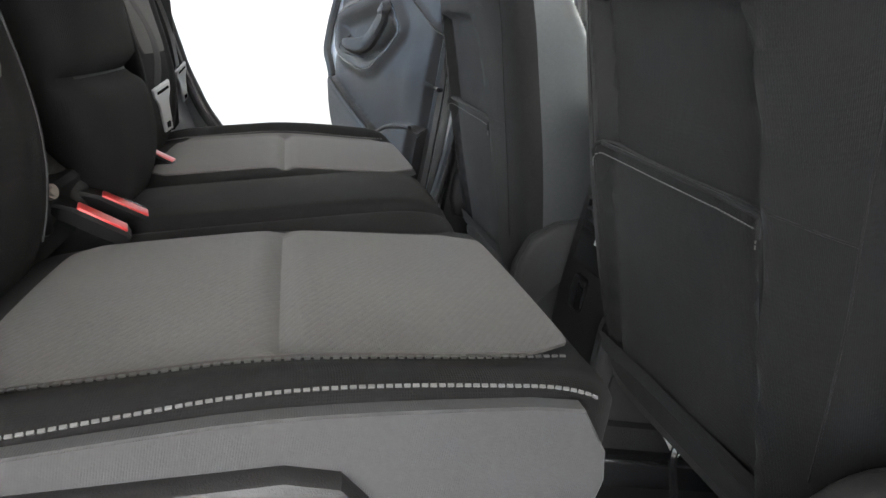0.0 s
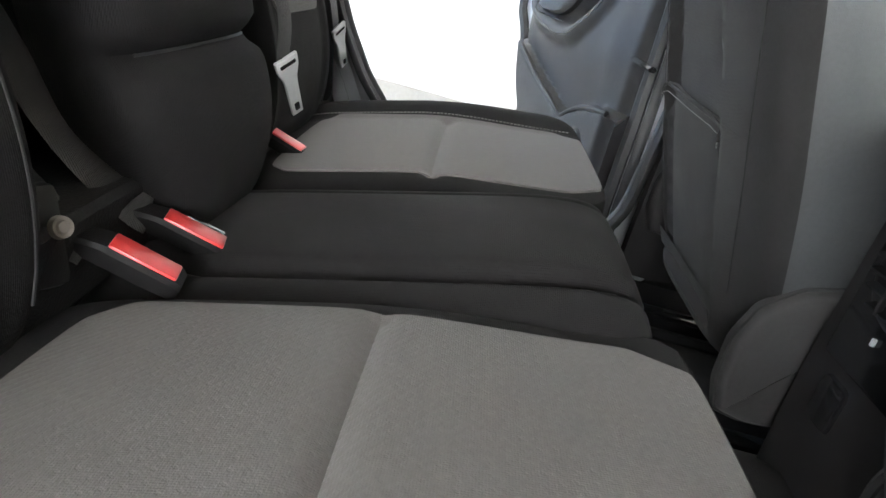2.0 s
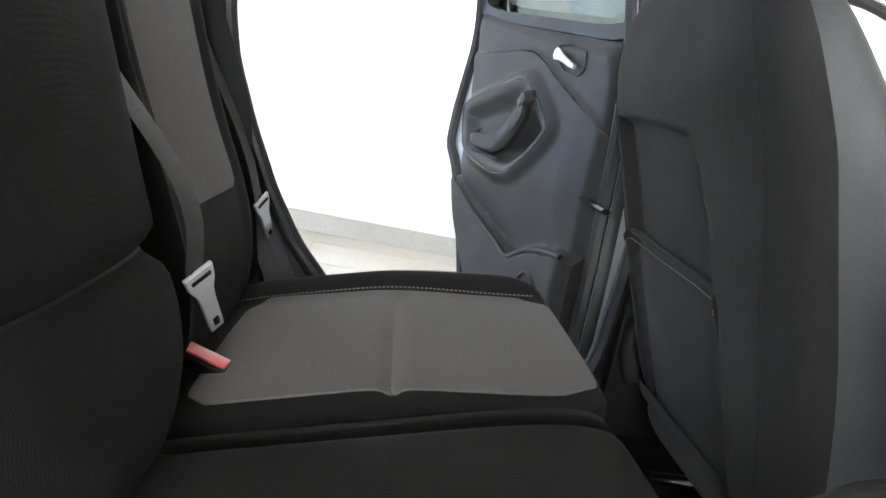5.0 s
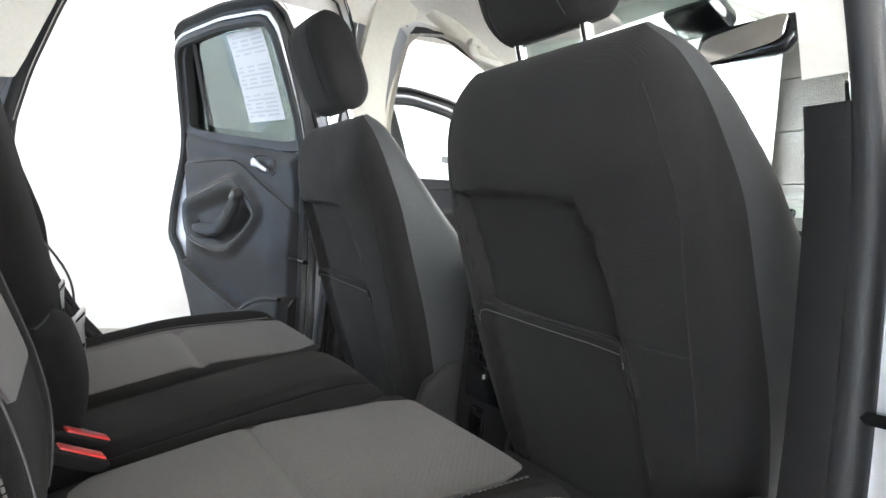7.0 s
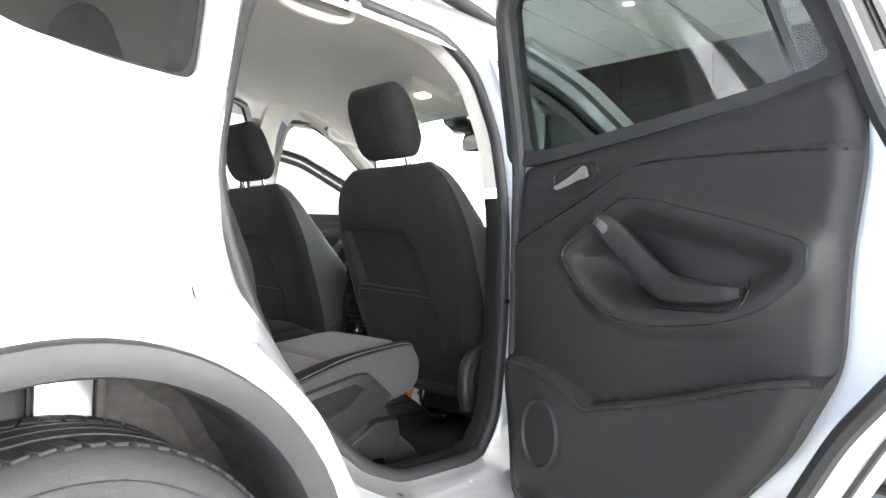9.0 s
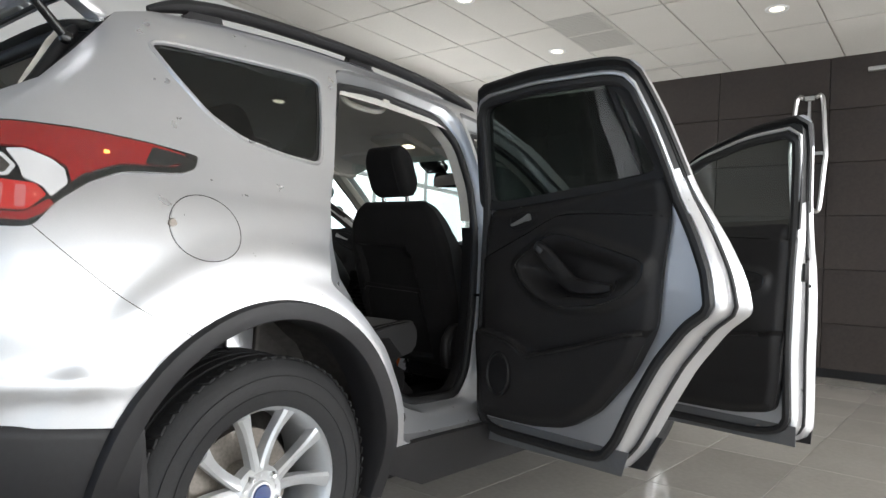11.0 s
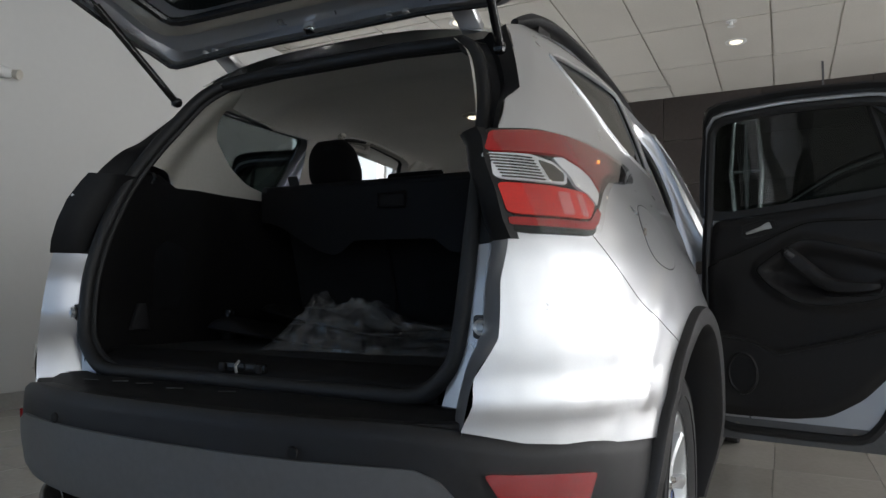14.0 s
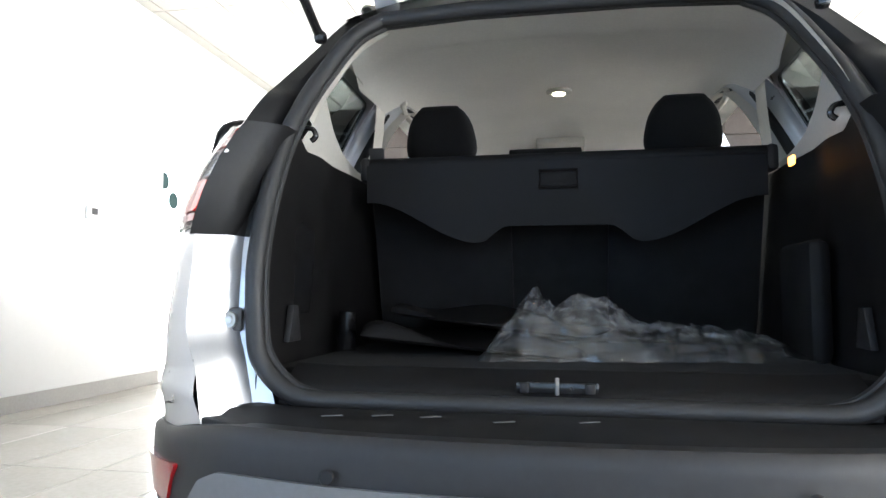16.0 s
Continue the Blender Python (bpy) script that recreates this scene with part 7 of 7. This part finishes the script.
for j in range(ny_ + 1):
    row = []
    for i in range(nx_ + 1):
        a, b = 2 * i / nx_ - 1, 2 * j / ny_ - 1
        x = 0.20 + 0.36 * a
        y = -0.23 + 0.15 * b + 0.05 * a
        e = max(0.0, 1 - abs(a) ** 4) * max(0.0, 1 - b * b)
        h = bag_h(x) * (0.85 - 0.15 * b)
        p = Vector((x * 8, y * 8, 0))
        fold = 1 - abs(noise.noise(p * 1.1 + Vector((3, 1, 0)))) * 2
        cr = (1 - abs(noise.noise(p * 2.2)) * 2) * 0.6 + (1 - abs(noise.noise(p * 4.5)) * 2) * 0.42 + (1 - abs(noise.noise(p * 9)) * 2) * 0.22
        z = 0.704 + e ** 0.85 * (h * (0.55 + 0.26 * fold + 0.26 * cr) + 0.012 * (cr + 1))
        row.append(bag.verts.new((x + 0.015 * noise.noise(p * 1.2) + 0.010 * noise.noise(p * 4), y + 0.02 * noise.noise(p * 1.0 + Vector((5, 0, 0))) + 0.012 * noise.noise(p * 3.5 + Vector((2, 7, 0))), z)))
    grid_v.append(row)
for j in range(ny_):
    for i in range(nx_):
        bag.faces.new((grid_v[j][i], grid_v[j][i + 1], grid_v[j + 1][i + 1], grid_v[j + 1][i]))
bag_ob = tagged(empty("plastic_bag"), "crumpled clear plastic bag lying in the load space", "bag")
film = glass("bag_film", (0.92, 0.925, 0.93), 1.75)
next(x for x in film.node_tree.nodes if x.type == "BSDF_GLOSSY").inputs["Roughness"].default_value = 0.05
_fn, _fl = film.node_tree.nodes, film.node_tree.links
_dif, _mix, _crumple = (_fn.new("ShaderNode" + k) for k in ("BsdfDiffuse", "MixShader", "TexNoise"))
_dif.inputs[0].default_value = (0.85, 0.87, 0.90, 1)
_crumple.inputs["Scale"].default_value, _crumple.inputs["Detail"].default_value = 22.0, 5
_amount = _fn.new("ShaderNodeMapRange")
_amount.inputs[1].default_value, _amount.inputs[2].default_value = 0.45, 0.75
_amount.inputs[3].default_value, _amount.inputs[4].default_value = 0.01, 0.15
_out = _fn["Material Output"]
_fl.new(_crumple.outputs[0], _amount.inputs[0])
_fl.new(_amount.outputs[0], _mix.inputs[0])
_fl.new(_out.inputs[0].links[0].from_socket, _mix.inputs[1])
_fl.new(_dif.outputs[0], _mix.inputs[2])
_fl.new(_mix.outputs[0], _out.inputs[0])
part("film", bag, film, bag_ob, angle=30)

# tailgate, raised
TG = pose(0, -0.335, 1.585, -27)  # local: -y runs down the gate, z is its outside
gate_o = soft_poly([(-0.56, -0.01), (0.56, -0.01), (0.62, -0.12), (0.665, -0.40), (0.68, -0.62), (0.64, -0.95), (0.56, -1.08), (-0.56, -1.08), (-0.64, -0.95), (-0.68, -0.62), (-0.665, -0.40), (-0.62, -0.12)], 4, 0.2)
gate_w = soft_poly([(-0.44, -0.15), (0.44, -0.15), (0.53, -0.46), (0.50, -0.50), (-0.50, -0.50), (-0.53, -0.46)], 4, 0.15)
gz = lambda x, y: (x, y, 0.03 - 0.10 * (x / 0.68) ** 4 - 0.10 * max(0, (-y - 0.45)) ** 2 - 0.03 * step_fn(y + 0.08, 0.08))
bm, nor = sheet(gate_o, [gate_w], gz, 0.06, flip=False)
gate = part("tailgate", bm, silver, car, "silver tailgate raised on two gas struts", normals=nor, m=TG)
inner = lambda d: (lambda x, y: (x, y, gz(x, y)[2] - d))
oc_ = (0, -0.5)
edge_r = [(gz(x, y)[0], y, gz(x, y)[2]) for x, y in gate_o]
part("gate_edge", loft([edge_r, [(x * 0.99, oc_[1] + (y - oc_[1]) * 0.985, gz(x, y)[2] - 0.02) for x, y in gate_o], [(x * 0.965, oc_[1] + (y - oc_[1]) * 0.965, gz(x, y)[2] - 0.045) for x, y in gate_o], [(x * 0.88, oc_[1] + (y - oc_[1]) * 0.89, gz(x, y)[2] - 0.055) for x, y in gate_o]], caps=False), silver, gate)
bm, _ = sheet([(x * 0.88, oc_[1] + (y - oc_[1]) * 0.89) for x, y in gate_o], [gate_w], inner(0.056), 0.07, flip=True)
part("gate_inner", bm, silver, gate, "silver painted inner frame")
pan_o = soft_poly([(-0.50, -0.115), (0.50, -0.115), (0.565, -0.40), (0.585, -0.62), (0.55, -0.90), (0.48, -1.0), (-0.48, -1.0), (-0.55, -0.90), (-0.585, -0.62), (-0.565, -0.40)], 4, 0.2)
pan_h = [(x * 0.93, -0.325 + (y + 0.325) * 0.88) for x, y in gate_w]
rel = lambda x, y: (x, y, gz(x, y)[2] - 0.062 - 0.02 * step_fn(poly_dist(pan_o, x, y), 0.03) - 0.015 * step_fn(poly_dist(pan_o, x, y) - 0.05, 0.02))
bm, nor = sheet(pan_o, [pan_h], rel, 0.04, flip=True)
part("gate_trim", bm, trim_light, gate, "pale moulded inner trim panel")
bm, _ = sheet(gate_w, (), inner(0.006), 0.08, 0.004)
part("rear_window", bm, glass_dark, gate, "dark tinted rear window")
part("window_border", tube([Vector(rel(x, y)) + Vector((0, 0, 0.004)) for x, y in pan_h], 0.012, 8, True), gloss_black, gate)
part("gate_seal", tube([(x * 0.93, oc_[1] + (y - oc_[1]) * 0.93, gz(x, y)[2] - 0.056) for x, y in gate_o], 0.006, 6, True), rubber, gate)
part("brake_lamp", rbox(0.3, 0.03, 0.02, 0.006, (0, -0.02, 0.045)), red_lens, gate)
part("spoiler", loft([[(x, y * (1 - 0.2 * (x / 0.6) ** 2), z - 0.03 * (x / 0.6) ** 2) for y, z in ((0.0, 0.035), (-0.10, 0.065), (-0.20, 0.055), (-0.21, 0.045), (-0.10, 0.035))] for x in np.linspace(-0.57, 0.57, 11)]), silver, gate, "silver roof spoiler")
part("striker_tab", move(rbox(0.03, 0.035, 0.03, 0.006), pose(-0.03, -0.055, -0.045)), chrome, gate)
for x in (-0.42, -0.38, 0.22, 0.27):
    part("hinge_bolt", move(lathe([(0, 0), (-0.012, 0), (-0.010, 0.010), (0, 0.013)], 12, "z"), pose(x, -0.05, -0.05)), satin, gate)
for s in (-1, 1):
    part("hinge", rbox(0.06, 0.10, 0.03, 0.008, (s * 0.40, 0.02, -0.02)), silver, gate)
    for y in (-0.2, -0.33, -0.46):
        part("rubber_plug", move(lathe([(0, 0), (-0.005, 0), (-0.004, 0.010), (0, 0.012)], 12, "z"), pose(s * 0.585, y, gz(0.585, y)[2] - 0.056)), black_plastic, gate)
    end = TG @ Vector((s * 0.60, -0.60, -0.04))
    st = Vector((s * 0.527, -0.418, 1.43))
    g = part("gas_strut", tube([st, st.lerp(end, 0.52)], 0.011, 10), gloss_black, gate, "black gas strut", m=TG.inverted())
    part("strut_rod", tube([st.lerp(end, 0.5), end], 0.005, 8), gloss_black, g)

# wheels
tyre_prof = [(-0.105, 0.222), (-0.118, 0.25), (-0.122, 0.285), (-0.112, 0.318), (-0.098, 0.335), (-0.09, 0.3415), (-0.045, 0.3445), (-0.043, 0.338), (-0.037, 0.338), (-0.035, 0.345), (-0.004, 0.3455), (-0.003, 0.338), (0.003, 0.338), (0.004, 0.3455), (0.035, 0.345), (0.037, 0.338), (0.043, 0.338), (0.045, 0.3445), (0.09, 0.3415), (0.098, 0.335), (0.112, 0.318), (0.122, 0.285), (0.118, 0.25), (0.105, 0.222)]


def wheel(x, y, s):
    m = pose(x, y, 0.345) @ Matrix.Diagonal((s, 1, 1, 1)) if s > 0 else pose(x, y, 0.345, 0, 0, 180)
    t = part("wheel", lathe([(-0.09, 0.235), (-0.098, 0.228), (-0.085, 0.210), (-0.02, 0.195), (0.05, 0.200), (0.085, 0.210), (0.100, 0.222), (0.108, 0.232), (0.104, 0.236), (0.09, 0.232)], 64), alloy, car, "silver ten-spoke alloy wheel with a black tyre", m=m)
    ty = part("tyre", lathe(tyre_prof, 72), tyre_mat, t, "black road tyre")
    bms = []
    for k in range(72):
        a = 2 * math.pi * k / 72
        for sx in (-1, 1):
            bms.append(move(rbox(0.038, 0.0235, 0.006, 0.0015, (sx * 0.080, 0, 0.3425), 1, rot=Matrix.Rotation(sx * 0.35, 3, "Z")), Matrix.Rotation(a, 4, "X")))
    tagged(part("tread_blocks", join(*bms), tyre_mat, ty), kind="stuff")
    for rr, xx in ((0.262, 0.1205), (0.30, 0.1185)):
        part("sidewall_rib", tube([(xx, rr * math.cos(a), rr * math.sin(a)) for a in np.linspace(0, 2 * math.pi, 60, endpoint=False)], 0.0018, 5, True), tyre_mat, ty)
    for k in range(5):
        for d in (-1, 1):
            a0, a1 = 2 * math.pi * k / 5 + d * radians(9), 2 * math.pi * k / 5 + d * radians(19)
            rings = []
            for f in np.linspace(0, 1, 9):
                r = 0.045 + f * 0.168
                a = a0 + (a1 - a0) * f
                w = 0.017 - 0.003 * math.sin(f * math.pi) + 0.008 * max(0, f - 0.75) * 4 * 0.5
                xo = 0.088 + 0.014 * f - 0.010 * math.sin(f * math.pi)
                c = Vector((0, math.sin(a) * r, math.cos(a) * r))
                tt = Vector((0, math.cos(a), -math.sin(a)))
                rings.append([c + tt * (u * w) + Vector((xo + dx, 0, 0)) for u, dx in ((-1, -0.035), (-1, -0.006), (-0.55, 0.0), (0.1, -0.002), (1, -0.012), (1, -0.035))])
            part("spoke", loft(rings), alloy, t)
    part("hub", lathe([(0.05, 0.0), (0.05, 0.075), (0.078, 0.072), (0.088, 0.06), (0.085, 0.036), (0.092, 0.032), (0.094, 0.0)], 40), alloy, t)
    part("centre_cap", move(lathe([(0.0, 0.0), (0.004, 0.0), (0.003, 0.024), (0.0, 0.027)], 28), pose(0.093, 0, 0)), blue_badge, t, "blue oval centre cap")
    for k in range(5):
        a = 2 * math.pi * (k + 0.5) / 5
        part("lug_nut", move(lathe([(-0.02, 0), (-0.02, 0.011), (0.012, 0.0105), (0.02, 0.006), (0.02, 0)], 6), pose(0.078, 0.053 * math.sin(a), 0.053 * math.cos(a))), chrome, t)
    part("brake_disc", lathe([(-0.02, 0.06), (-0.02, 0.15), (0.0, 0.15), (0.0, 0.07), (0.03, 0.065), (0.03, 0.0)], 40), steel, t, "rusty brake disc")
    part("caliper", move(rbox(0.07, 0.07, 0.13, 0.02), pose(-0.005, -0.13, 0.03)), steel, t)
    return t


wheel(0.742, 0.0, 1), wheel(-0.742, 0.0, -1), wheel(0.742, 2.69, 1), wheel(-0.742, 2.69, -1)
for s in (-1, 1):
    part("shock_absorber", tube([(s * 0.56, -0.12, 0.30), (s * 0.55, -0.14, 0.62), (s * 0.54, -0.15, 0.80)], [0.03, 0.03, 0.022], 12), gloss_black, car, "black rear shock absorber")
    part("inner_panel", rbox(0.012, 0.085, 0.15, 0.004, (s * 0.618, 0.055, 0.665)), silver, car, "bare silver metal inside the rear wheel arch")
    part("liner_edge", rbox(0.02, 0.014, 0.17, 0.004, (s * 0.622, 0.107, 0.665)), liner_mat, car)
    part("chassis_rail", rbox(0.05, 0.10, 0.18, 0.02, (s * 0.61, -0.045, 0.655)), black_plastic, car)
    part("liner_clip", move(lathe([(0, 0), (0.004, 0), (0.003, 0.006), (0, 0.008)], 12), pose(s * 0.612, 0.02, 0.70)), steel, car)

# floor tiles
TW, TL = 0.464, 0.928
near_me, far = None, []
i0, i1 = math.floor((X0 - 0.57) / TW), math.ceil((X1 - 0.57) / TW)
far_bm = []
for i in range(i0, i1):
    for j in range(-9, 9):
        xa, ya = 0.57 + TW * i, 0.2 + TL * j
        xb, yb = xa + TW, ya + TL
        xa2, xb2, ya2, yb2 = max(xa, X0), min(xb, X1), max(ya, Y0), min(yb, Y1)
        if xb2 - xa2 < 0.05 or yb2 - ya2 < 0.05:
            continue
        whole = xa2 == xa and xb2 == xb and ya2 == ya and yb2 == yb
        if whole and xa < 3.2 and ya > -2.0:
            if near_me is None:
                ob = part("tile", rbox(TW - 0.004, TL - 0.004, 0.012, 0.0012, (0, 0, 0), 1), tile_mat, floor)
                near_me = ob.data
            else:
                ob = new("tile", near_me)
                ob.parent = floor
            ob.location = ((xa + xb) / 2, (ya + yb) / 2, -0.006)
        else:
            far_bm.append(box(xa2 + 0.002, xb2 - 0.002, ya2 + 0.002, yb2 - 0.002, -0.012, 0.0, 0))
rest = part("tiles", join(*far_bm), tile_mat, floor)
tagged(rest, kind="stuff")
